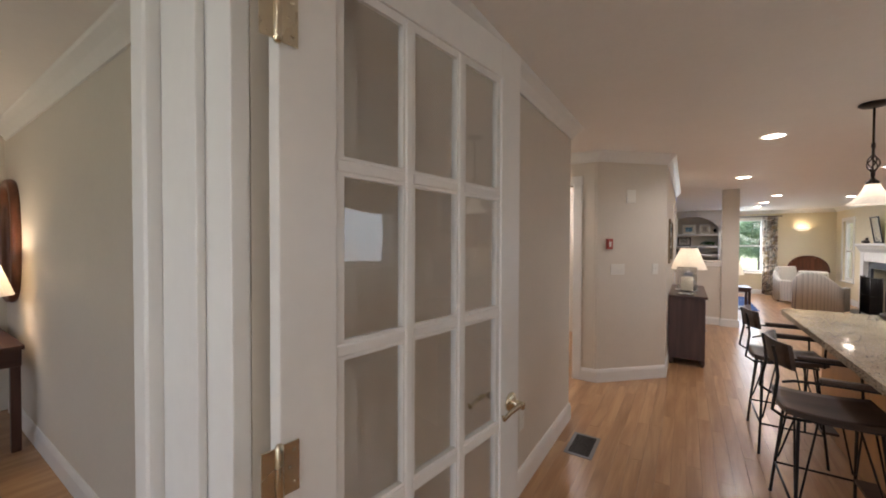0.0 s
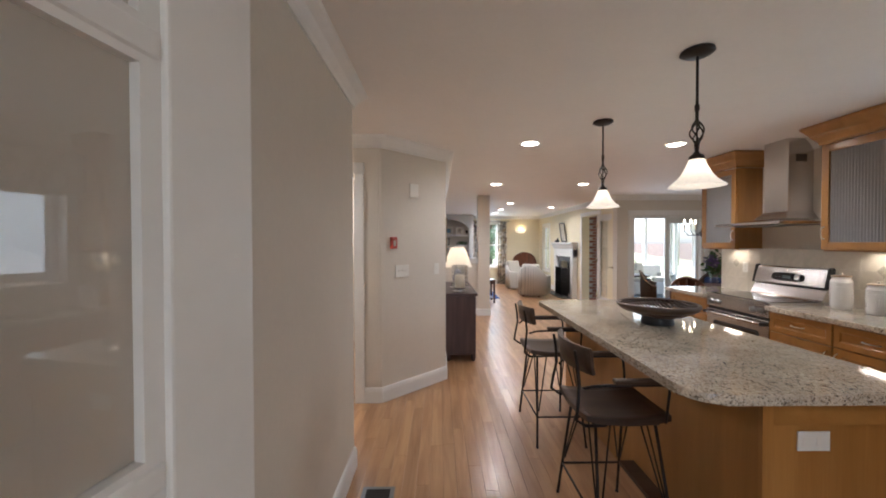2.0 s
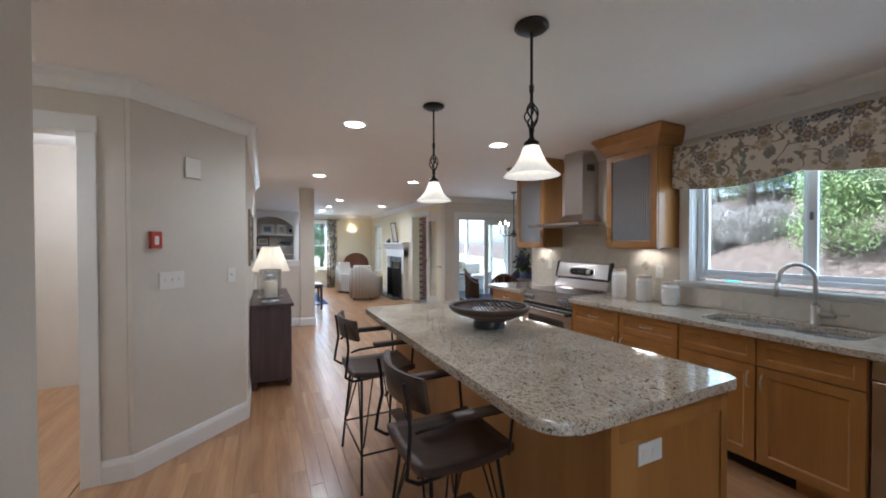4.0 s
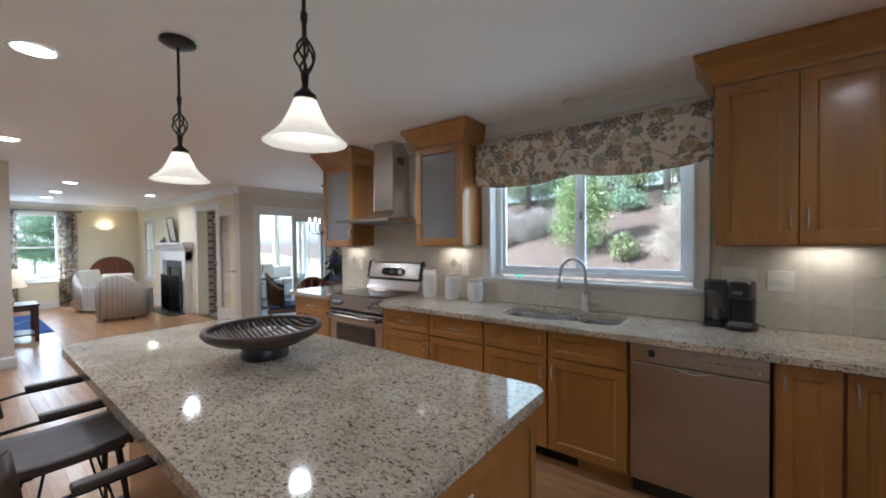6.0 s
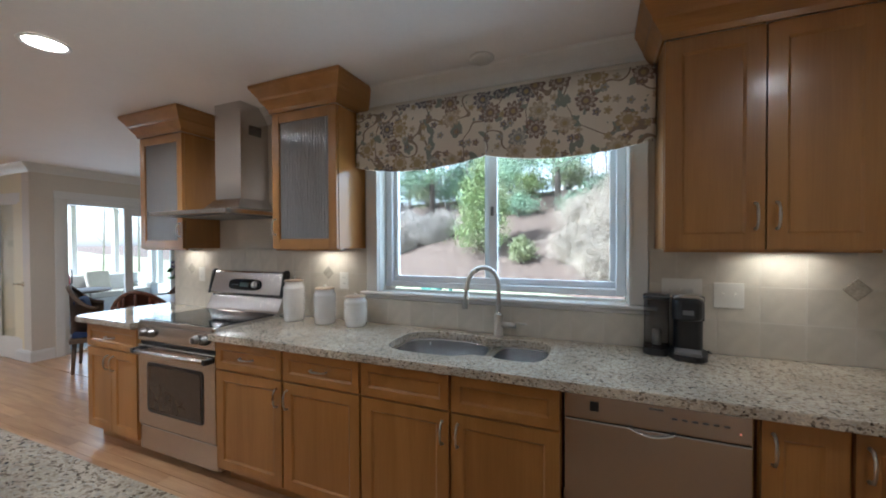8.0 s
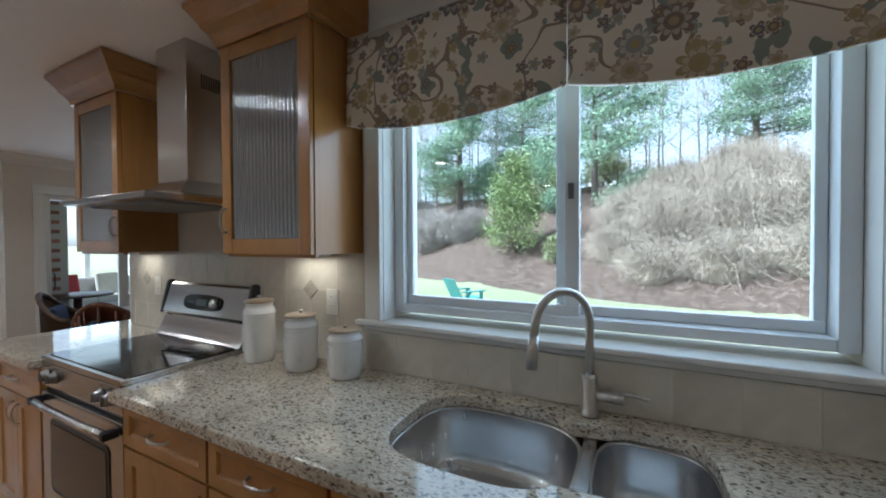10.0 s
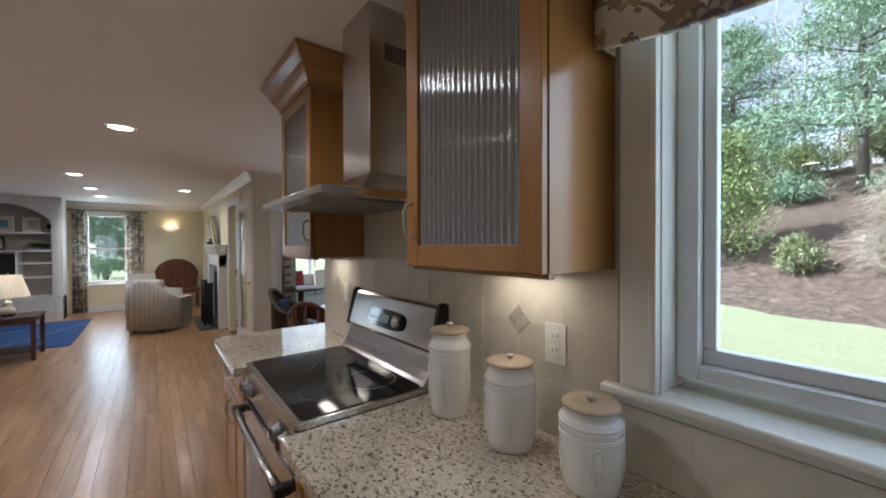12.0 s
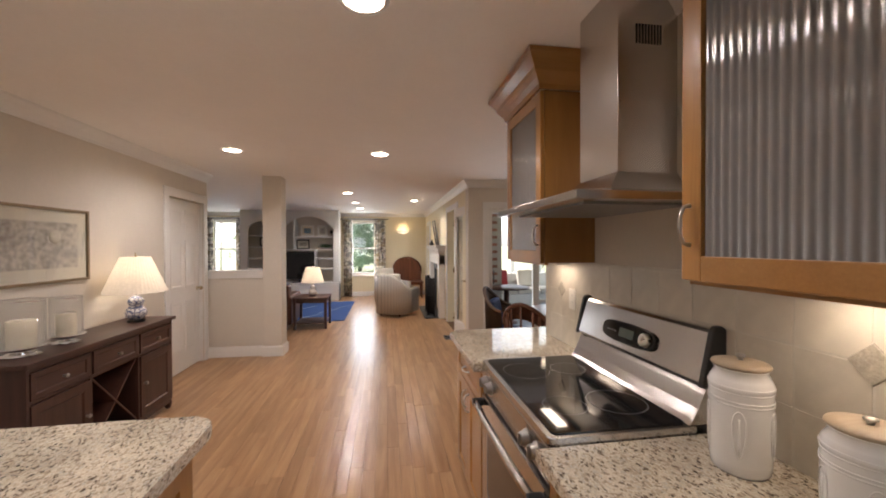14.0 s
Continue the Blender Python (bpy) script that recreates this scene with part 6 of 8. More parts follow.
# ---- sideboard and what stands on it ----
sb = thing("sideboard", "dark espresso sideboard with drawers and a wine rack", "sideboard", (0, 0, 0))
y0, y1, x0, x1 = 5.20, 6.62, -0.205, 0.165
part("top", B(x0, x1 + 0.025, y0 - 0.025, y1 + 0.025, 0.815, 0.845, 0.006), ESPRESSO, sb)
for nm, b in (("end_panel", (x0, x1, y0, y0 + 0.02, 0.08, 0.814)), ("end_panel", (x0, x1, y1 - 0.02, y1, 0.08, 0.814)), ("divider", (x0, x1 - 0.004, 5.655, 5.675, 0.08, 0.814)), ("divider", (x0, x1 - 0.004, 6.145, 6.165, 0.08, 0.814)), ("bottom", (x0, x1, y0 + 0.02, y1 - 0.02, 0.08, 0.10)), ("back", (x0, x0 + 0.01, y0 + 0.02, y1 - 0.02, 0.10, 0.814)), ("rail", (x1 - 0.02, x1 - 0.003, y0 + 0.02, y1 - 0.02, 0.785, 0.814)), ("shelf", (x0 + 0.01, x1 - 0.005, y0 + 0.02, y1 - 0.02, 0.60, 0.618))):
    part(nm, B(*b, 0.002), ESPRESSOV, sb)
for a, b in ((5.225, 5.65), (5.68, 6.14), (6.17, 6.595)):
    d = part("drawer_front", moved(panel_face(b - a, 0.155, 0.03, 0.018, 0.006, 0.008), pose(x1 + 0.004, a, 0.625, 0, 0, 90)), ESPRESSO, sb)
    part("knob", moved(lathe([(0, 0), (0.007, 0), (0.006, 0.012), (0.014, 0.02), (0.012, 0.027), (0, 0.029)], 14), pose(x1 + 0.004, (a + b) / 2, 0.70, 0, 90)), NICKEL, d, "round nickel knob")
for a, b, ky in ((5.225, 5.65, 5.61), (6.17, 6.595, 6.21)):
    d = part("door", moved(panel_face(b - a, 0.49, 0.055, 0.018, 0.008, 0.010), pose(x1 + 0.004, a, 0.105, 0, 0, 90)), ESPRESSOV, sb)
    part("knob", moved(lathe([(0, 0), (0.007, 0), (0.006, 0.012), (0.014, 0.02), (0.012, 0.027), (0, 0.029)], 14), pose(x1 + 0.004, ky, 0.37, 0, 90)), NICKEL, d, "round nickel knob")
for s_ in (1, -1):
    Lb = math.hypot(0.45, 0.48)
    part("rack_board", moved(B(x0 + 0.02, x1 - 0.012 - 0.002 * (s_ > 0), -Lb / 2, Lb / 2, -0.007, 0.007), pose(0, 5.91, 0.35, s_ * 46.8)), ESPRESSO, sb, "crossed wine rack board")
for x, y in ((x0 + 0.03, y0 + 0.03), (x1 - 0.025, y0 + 0.03), (x0 + 0.03, y1 - 0.03), (x1 - 0.025, y1 - 0.03)):
    part("foot", lathe([(0, 0.0), (0.018, 0.0), (0.026, 0.02), (0.032, 0.045), (0.03, 0.07), (0.022, 0.0795), (0, 0.0795)], 16, (x, y, 0)), ESPRESSOV, sb)
part("apron", B(x1 - 0.018, x1 + 0.002, y0 + 0.05, y1 - 0.05, 0.055, 0.0795, 0.004), ESPRESSO, sb)

BLUEWHITE = bpy.data.materials.new("blue_white_porcelain")
BLUEWHITE.use_nodes = True
N_, L_ = BLUEWHITE.node_tree.nodes, BLUEWHITE.node_tree.links
N_["Principled BSDF"].inputs["Roughness"].default_value = 0.12
c_, v_ = N_.new("ShaderNodeTexCoord"), N_.new("ShaderNodeTexVoronoi")
v_.feature = "DISTANCE_TO_EDGE"
v_.inputs["Scale"].default_value = 34
n_ = N_.new("ShaderNodeTexNoise")
n_.inputs["Scale"].default_value = 45
L_.new(c_.outputs["Object"], v_.inputs["Vector"]), L_.new(c_.outputs["Object"], n_.inputs["Vector"])
a_ = N_.new("ShaderNodeMath")
a_.operation = "MULTIPLY"
L_.new(v_.outputs[0], a_.inputs[0]), L_.new(n_.outputs[0], a_.inputs[1])
r_ = ramp(N_, [(0.03, (0.10, 0.14, 0.30)), (0.06, (0.72, 0.73, 0.76))])
L_.new(a_.outputs[0], r_.inputs[0]), L_.new(r_.outputs[0], N_["Principled BSDF"].inputs["Base Color"])


def table_lamp(name, label, at, base_prof, base_mat, z0, z1, r0, r1, stem):
    l = thing(name, label, "lamp", at)
    part("foot", lathe([(0, 0), (0.062, 0), (0.064, 0.012), (0.055, 0.022), (0, 0.022)], 24), BLACKP, l)
    part("base", lathe(base_prof, 28), base_mat, l)
    part("stem", T([(0, 0, stem), (0, 0, z1 - 0.01)], 0.005, 8), BRASS, l)
    pl = []
    n = 96
    bm = bmesh.new()
    rows = []
    for r, z in ((r0, z0), (r0 - 0.3 * (r0 - r1), z0 + 0.3 * (z1 - z0)), (r1, z1), (r1 - 0.004, z1), (r0 - 0.3 * (r0 - r1) - 0.004, z0 + 0.3 * (z1 - z0)), (r0 - 0.004, z0)):
        rows.append([bm.verts.new(((r + 0.0025 * (i % 2)) * math.cos(2 * math.pi * i / n), (r + 0.0025 * (i % 2)) * math.sin(2 * math.pi * i / n), z)) for i in range(n)])
    for a, b in zip(rows, rows[1:] + rows[:1]):
        for i in range(n):
            bm.faces.new((a[i], a[(i + 1) % n], b[(i + 1) % n], b[i]))
    bmesh.ops.recalc_face_normals(bm, faces=bm.faces[:])
    part("shade", bm, SHADE, l, "pleated cream lamp shade, lit")
    part("finial", lathe([(0, z1 + 0.035), (0.006, z1 + 0.03), (0.004, z1 + 0.02), (0.008, z1 + 0.01), (0.003, z1 - 0.01), (0, z1 - 0.012)][::-1], 12), BRASS, l)
    for k_ in range(3):
        a = 2 * math.pi * k_ / 3
        part("spider", T([(0, 0, z1 - 0.012), (r1 * math.cos(a), r1 * math.sin(a), z1 - 0.006)], 0.002, 5), BRASS, l)
    return l


table_lamp("table_lamp", "blue and white double-gourd porcelain lamp with pleated shade on the sideboard", (0.0, 6.40, 0.846), [(0, 0.022), (0.045, 0.022), (0.068, 0.045), (0.078, 0.075), (0.068, 0.11), (0.045, 0.135), (0.05, 0.15), (0.06, 0.17), (0.055, 0.195), (0.035, 0.212), (0.02, 0.22), (0, 0.222)], BLUEWHITE, 0.255, 0.56, 0.225, 0.105, 0.22)


def hurricane(x, y, h, r, label):
    g = thing("candle_holder", label, "candle holder", (x, y, 0.846), "hurricane candle holders")
    part("silver_base", lathe([(0, 0), (r * 0.85, 0), (r * 0.9, 0.006), (r * 0.5, 0.02), (r * 0.5, 0.035), (r * 1.15, 0.05), (r * 1.2, 0.058), (r * 0.9, 0.056), (0, 0.054)], 30), CHROME, g, "silvered footed dish")
    part("candle", lathe([(0, 0.056), (r * 0.62, 0.056), (r * 0.62, 0.056 + h * 0.55), (r * 0.55, 0.056 + h * 0.57), (0, 0.056 + h * 0.56)], 24), CANDLE, g, "thick cream pillar candle")
    p_ = part("glass_chimney", lathe([(r, 0.058), (r, 0.06 + h), (r - 0.003, 0.06 + h), (r - 0.003, 0.058)], 30), GLASSC, g, "clear glass cylinder")
    p_.visible_shadow = False
    part("rim", T([(r * math.cos(2 * math.pi * i / 30), r * math.sin(2 * math.pi * i / 30), 0.06 + h) for i in range(30)], 0.004, 6, True), CHROME, g)


hurricane(0.0, 5.69, 0.25, 0.085, "silver-footed glass hurricane holder with a cream candle")
hurricane(-0.02, 5.40, 0.27, 0.105, "large silver-footed glass hurricane holder with candle")


def picture(name, label, m, w, h, fw, frame_m, art_m, matw, depth=0.02):
    p = thing(name, label, "picture", m)
    for nm, b in (("frame_side", (-w / 2, -w / 2 + fw, -depth, 0, -h / 2, h / 2)), ("frame_side", (w / 2 - fw, w / 2, -depth, 0, -h / 2, h / 2)), ("frame_rail", (-w / 2 + fw, w / 2 - fw, -depth, 0, -h / 2, -h / 2 + fw)), ("frame_rail", (-w / 2 + fw, w / 2 - fw, -depth, 0, h / 2 - fw, h / 2))):
        part(nm, B(*b, 0.003), frame_m, p)
    part("mat_board", B(-w / 2 + fw, w / 2 - fw, -0.006, -0.002, -h / 2 + fw, h / 2 - fw), PAPER, p)
    part("print", B(-w / 2 + fw + matw, w / 2 - fw - matw, -0.0075, -0.0062, -h / 2 + fw + matw, h / 2 - fw - matw), art_m, p)
    g = part("glazing", B(-w / 2 + fw, w / 2 - fw, -0.0115, -0.010, -h / 2 + fw, h / 2 - fw), GLASSC, p)
    g.visible_shadow = False
    return p


pc = picture("framed_map", "antique map print in a thin gilt frame above the sideboard", pose(-0.2135, 5.63, 1.505, 0, 0, 90), 1.10, 0.54, 0.020, GILT, GREYART, 0.085)
part("cartouche", moved(lathe([(0, 0), (0.05, 0), (0.05, 0.0006), (0, 0.0008)], 24), pose(0.25, -0.0078, 0.06, 90)), PAPER, pc, "pale round cartouche")

# fittings on the angled wall and beside it
dg = pose(-0.515, 4.315, 0, 0, 0, 44.5)
ra = thing("alarm_box", "red fire alarm pull box with a white mark", "alarm", dg @ pose(-0.29, -0.0005, 1.47))
part("cover", B(-0.034, 0.034, -0.03, 0, -0.055, 0.055, 0.006), REDP, ra)
part("mark", B(-0.014, 0.012, -0.0315, -0.0302, -0.03, 0.025, 0.001), WHITEP, ra)
part("pull_bar", B(-0.022, 0.022, -0.036, -0.0302, 0.026, 0.038, 0.003), REDP, ra)
plate("wall_switch", "white triple switch plate on the angled wall", dg @ pose(-0.18, 0, 1.20), "triple")
plate("wall_switch", "white single switch plate near the wall's corner", dg @ pose(0.28, 0, 1.20), "single")
sp_ = single("wall_speaker", B(-0.055, 0.055, -0.012, -0.001, -0.07, 0.07, 0.006), WHITEP, "cream square wall sensor cover high on the wall", "sensor", dg @ pose(-0.03, 0, 1.98))

# floor register
fv = thing("floor_vent", "brown slotted metal floor register in the oak floor", "vent", (-0.645, 2.66, 0))
part("rim", B(-0.095, 0.095, -0.165, 0.165, 0.0005, 0.004, 0.001), GREYP, fv)
# near-black plate paints the shaded hollow below the slats
part("grille", B(-0.07, 0.07, -0.14, 0.14, 0.0042, 0.0055), SOOT_AND_VOID, fv)
for i in range(18):
    part("slat", B(-0.07, 0.07, -0.135 + i * 0.0155, -0.128 + i * 0.0155, 0.0056, 0.0072), IRON, fv)
fv2 = thing("floor_vent", "small metal floor register by the patio door", "vent", (3.12, 8.75, 0))
part("rim", B(-0.06, 0.06, -0.15, 0.15, 0.0005, 0.004, 0.001), GREYP, fv2)
for i in range(12):
    part("slat", B(-0.045, 0.045, -0.13 + i * 0.022, -0.12 + i * 0.022, 0.0042, 0.006), IRON, fv2)
tk_ = thing("toe_kick_vent", "black slotted heating grille under the sink cabinet", "vent", (2.685, 2.36, 0.012))
# dark sheet in place of the shade within the duct
part("grille", B(0, 0.004, -0.19, 0.19, 0, 0.075), SOOT_AND_VOID, tk_)
for i in range(6):
    part("slat", B(-0.003, -0.0005, -0.185, 0.185, 0.006 + i * 0.012, 0.011 + i * 0.012), IRON, tk_)

# ---- family room ----
bc = thing("built_in_bookcase", "white built-in bookcase with arched openings and shelves", "bookcase", (0, 0, 0))
Y0, Y1 = 13.20, 13.99


def arch_face(x0, x1, zlo, zs, zt, xa, xb, ztop):
    """A face board from xa to xb and zlo to ztop with an arched opening x0..x1, springing at zs, crown zt."""
    n = 20
    pts = [(x0 + (x1 - x0) * i / n, zs + (zt - zs) * math.sin(math.pi * i / n) ** 0.75) for i in range(n + 1)]
    bm = bmesh.new()
    for (u0, v0), (u1, v1) in zip(pts, pts[1:]):
        f = [bm.verts.new(p) for p in ((u0, Y0, v0), (u1, Y0, v1), (u1, Y0, ztop), (u0, Y0, ztop), (u0, Y0 + 0.03, v0), (u1, Y0 + 0.03, v1), (u1, Y0 + 0.03, ztop), (u0, Y0 + 0.03, ztop))]
        for q in ((0, 1, 2, 3), (7, 6, 5, 4), (0, 4, 5, 1)):
            bm.faces.new([f[k_] for k_ in q])
    box(bm, xa, x0, Y0, Y0 + 0.03, zlo, ztop)
    box(bm, x1, xb, Y0, Y0 + 0.03, zlo, ztop)
    return bm


part("centre_arch", arch_face(-0.55, 0.73, 0.50, 1.95, 2.28, -0.66, 0.88, H - 0.002), TRIM, bc)
part("side_arch", arch_face(-1.42, -0.78, 0.50, 1.95, 2.15, -1.62, -0.66, H - 0.002), TRIM, bc)
part("back", B(-1.62, 0.88, 13.60, 13.62, 0.0, H - 0.002), WALL, bc)
part("side", B(0.86, 0.88, 13.2305, 13.60, 0, H - 0.002), TRIM, bc)
part("side", B(-1.62, -1.60, 13.2305, 13.60, 0, H - 0.002), TRIM, bc)
part("divider", B(-0.70, -0.62, 13.2305, 13.60, 0.5, H - 0.002), TRIM, bc)
part("divider", B(0.24, 0.27, 13.235, 13.60, 0.5, 1.37), TRIM, bc)
part("divider", B(-0.30, -0.27, 13.235, 13.60, 1.41, 2.2), TRIM, bc)
for a, b, z in ((-0.62, 0.86, 1.37), (-0.27, 0.86, 1.72), (0.27, 0.86, 1.12), (0.27, 0.86, 0.84), (-1.60, -0.70, 0.85), (-1.60, -0.70, 1.15), (-1.60, -0.70, 1.45), (-1.60, -0.70, 1.75)):
    part("shelf", B(a, b, 13.235, 13.60, z, z + 0.03, 0.002), TRIM, bc)
part("base_cabinet", B(-1.62, 0.88, 13.16, 13.60, 0.0, 0.46), TRIM, bc)
part("base_top", B(-1.64, 0.90, 13.14, 13.60, 0.465, 0.499, 0.004), TRIM, bc)
for i in range(4):
    part("cabinet_door", moved(panel_face(0.55, 0.36, 0.05, 0.015, 0.006, 0.008), pose(-1.55 + i * 0.61, 13.143, 0.07)), TRIM, bc)
for x in (0.805, -0.605):
    part("pilaster", B(x - 0.035, x + 0.035, 13.185, 13.1985, 0.50, 2.30, 0.004), TRIM, bc)

tv = thing("television", "black flat television set in the built-in bookcase", "television", (-0.16, 13.36, 0.50))
part("screen", B(-0.40, 0.40, -0.03, 0.02, 0.09, 0.82, 0.006), BLACKG, tv)
part("stand_foot", B(-0.18, 0.18, -0.09, 0.09, 0, 0.015, 0.004), BLACKP, tv)
part("stand_neck", B(-0.04, 0.04, -0.01, 0.01, 0.0155, 0.0895), BLACKP, tv)


def little_frame(x, z, w, h, art, fm, label):
    picture("framed_print", label, pose(x, 13.47, z + h / 2, 8, 0, 0), w, h, 0.03, fm, art, 0.05)


little_frame(0.02, 1.752, 0.34, 0.30, BLUEART, TRIM, "blue print leaning on the upper shelf")
little_frame(0.42, 1.752, 0.26, 0.30, GREYART, TRIM, "pale print leaning on the upper shelf")
little_frame(-0.10, 1.402, 0.34, 0.26, GREYART, BLACKP, "small dark-framed picture on the shelf")
little_frame(-1.1, 1.482, 0.22, 0.24, GREYART, BLACKP, "small dark-framed photograph on the side shelf")
pb = thing("shelf_plant", "low green potted plant on the shelf", "plant", (0.52, 13.42, 1.401))
part("trough", B(-0.16, 0.16, -0.05, 0.05, 0, 0.04, 0.006), GREYP, pb)


def leaf_cloud(n, spread, size, seed, zsq=1.0, shape=None):
    """Many small leaves as one mesh: random leaf-shaped pairs of triangles."""
    rng = np.random.default_rng(seed)
    ps = []
    while len(ps) < n:
        p = rng.normal(0, 0.5, 3)
        if np.linalg.norm(p) < 1.2:
            ps.append(p)
    V, F = [], []
    for p in ps:
        c = np.array(p) * np.array(spread)
        d = rng.normal(0, 1, 3)
        d /= np.linalg.norm(d)
        e = np.cross(d, rng.normal(0, 1, 3))
        e /= np.linalg.norm(e) + 1e-9
        s = size * rng.uniform(0.6, 1.3)
        k_ = len(V)
        V += [tuple(c), tuple(c + d * s * 0.5 + e * s * 0.28), tuple(c + d * s), tuple(c + d * s * 0.5 - e * s * 0.28)]
        F += [(k_, k_ + 1, k_ + 2, k_ + 3)]
    me = bpy.data.meshes.new("leaves")
    me.from_pydata(V, [], F)
    return me


def leaves(name, me, material, parent, at=(0, 0, 0)):
    me.materials.append(material)
    o = new(name, me)
    o.parent, o.location = parent, at
    return o


leaves("foliage", leaf_cloud(240, (0.17, 0.05, 0.05), 0.05, 3), PLANTG, pb, (0, 0, 0.075))
bd = single("bird_figure", moved(lathe([(0, 0), (0.03, 0.0), (0.005, 0.01), (0.005, 0.06), (0.035, 0.09), (0.045, 0.12), (0.03, 0.15), (0.01, 0.17), (0, 0.175)], 14), pose(0, 0, 0)), BLACKP, "dark carved bird figure on the upper shelf", "ornament", (0.66, 13.42, 1.751))


def sash_curtain(name, label, x0, x1, z0=0.03, z1=2.24):
    c = thing(name, label, "curtain", (0, 0, 0), "floral curtains")
    bm = bmesh.new()
    n = 36
    lo, mid, hi = [], [], []
    for i in range(n + 1):
        t = i / n
        x = x0 + (x1 - x0) * t
        y = 13.90 + 0.028 * math.sin(t * 8 * math.pi)
        lo.append(bm.verts.new((x, y + 0.012 * math.sin(5 * t), z0))), mid.append(bm.verts.new((x, y, (z0 + z1) / 2))), hi.append(bm.verts.new((x, 13.90 + 0.02 * math.sin(t * 8 * math.pi), z1)))
    for a, b in ((lo, mid), (mid, hi)):
        for i in range(n):
            bm.faces.new((a[i], a[i + 1], b[i + 1], b[i])).smooth = True
    bmesh.ops.solidify(bm, geom=bm.faces[:], thickness=0.003)
    part("panel", bm, CURTCLOTH, c)
    for i in range(5):
        x = x0 + (x1 - x0) * (i + 0.5) / 5
        part("ring", T([(x, 13.90 + 0.017 * math.cos(a), 2.252 + 0.017 * math.sin(a)) for a in [2 * math.pi * k_ / 12 for k_ in range(12)]], 0.0025, 5, True), IRON, c)


sash_curtain("curtain", "cream floral curtain hanging beside the bright window", 0.93, 1.17)
sash_curtain("curtain", "cream floral curtain hanging on the window's sconce side", 1.80, 2.13)
sash_curtain("curtain", "cream floral curtain by the far window", -2.72, -2.55)
sash_curtain("curtain", "cream floral curtain beside the bookcase window", -1.98, -1.80)
for a, b in ((0.87, 2.20), (-2.80, -1.74)):
    rd = thing("curtain_rod", "black iron curtain rod with round ends", "curtain rod", (0, 0, 0), "curtain rods")
    part("rod", T([(a, 13.90, 2.262), (b, 13.90, 2.262)], 0.009, 8), IRON, rd)
    for x in (a, b):
        part("finial", lathe([(0, -0.02), (0.015, -0.012), (0.02, 0), (0.015, 0.012), (0, 0.02)], 12, (x, 13.90, 2.262)), IRON, rd)
        part("bracket", T([(x * 0.97 + 0.03 * (a + b) / 2, 13.90, 2.262), (x * 0.97 + 0.03 * (a + b) / 2, 13.997, 2.262)], 0.006, 6), IRON, rd)

sc = thing("wall_sconce", "lit half-bowl plaster wall sconce on the yellow wall", "sconce", (2.65, 13.995, 1.88))
bm = bmesh.new()
rows = []
for r, z in ((0.02, -0.05), (0.10, -0.03), (0.16, 0.01), (0.185, 0.045), (0.178, 0.045), (0.15, 0.012), (0.09, -0.022), (0.01, -0.04)):
    rows.append([bm.verts.new((r * math.cos(math.pi * i / 20), -0.75 * r * math.sin(math.pi * i / 20), z)) for i in range(21)])
for a, b in zip(rows, rows[1:]):
    for i in range(20):
        bm.faces.new((a[i], a[i + 1], b[i + 1], b[i])).smooth = True
part("bowl", bm, OPAL, sc, "half-bowl shade glowing upward")
part("back_plate", B(-0.06, 0.06, -0.006, -0.001, -0.05, 0.04, 0.002), TRIM, sc)

# arched settee under the sconce
st = thing("arched_bench", "dark mahogany bench with an arched solid back", "bench", (2.75, 13.55, 0))
n = 24
for nm, r0, r1, yy in (("arched_back", 0.0, 0.42, 0.28),):
    bm = bmesh.new()
    top = [(0.42 * math.cos(math.pi * i / n), 0.70 + 0.44 * math.sin(math.pi * i / n) ** 0.8) for i in range(n + 1)]
    ring_ = [(0.42, 0.32)] + top + [(-0.42, 0.32)]
    f = [bm.verts.new((x, yy, z)) for x, z in ring_]
    g = [bm.verts.new((x, yy + 0.04, z)) for x, z in ring_]
    bm.faces.new(f[::-1]), bm.faces.new(g)
    for i in range(len(f)):
        bm.faces.new((f[i], f[(i + 1) % len(f)], g[(i + 1) % len(f)], g[i]))
    bmesh.ops.recalc_face_normals(bm, faces=bm.faces[:])
    part(nm, bm, MAHOG, st)
part("back_rim", T([(0.42 * math.cos(math.pi * i / n), 0.275, 0.70 + 0.44 * math.sin(math.pi * i / n) ** 0.8) for i in range(n + 1)], 0.018, 8), MAHOG, st)
part("seat", B(-0.44, 0.44, -0.22, 0.279, 0.42, 0.46, 0.008), MAHOG, st)
for x in (-0.40, 0.40):
    for y in (-0.18, 0.26):
        part("leg", T([(x, y, 0.42), (x, y, 0.001)], [0.024, 0.016], 10), MAHOG, st)


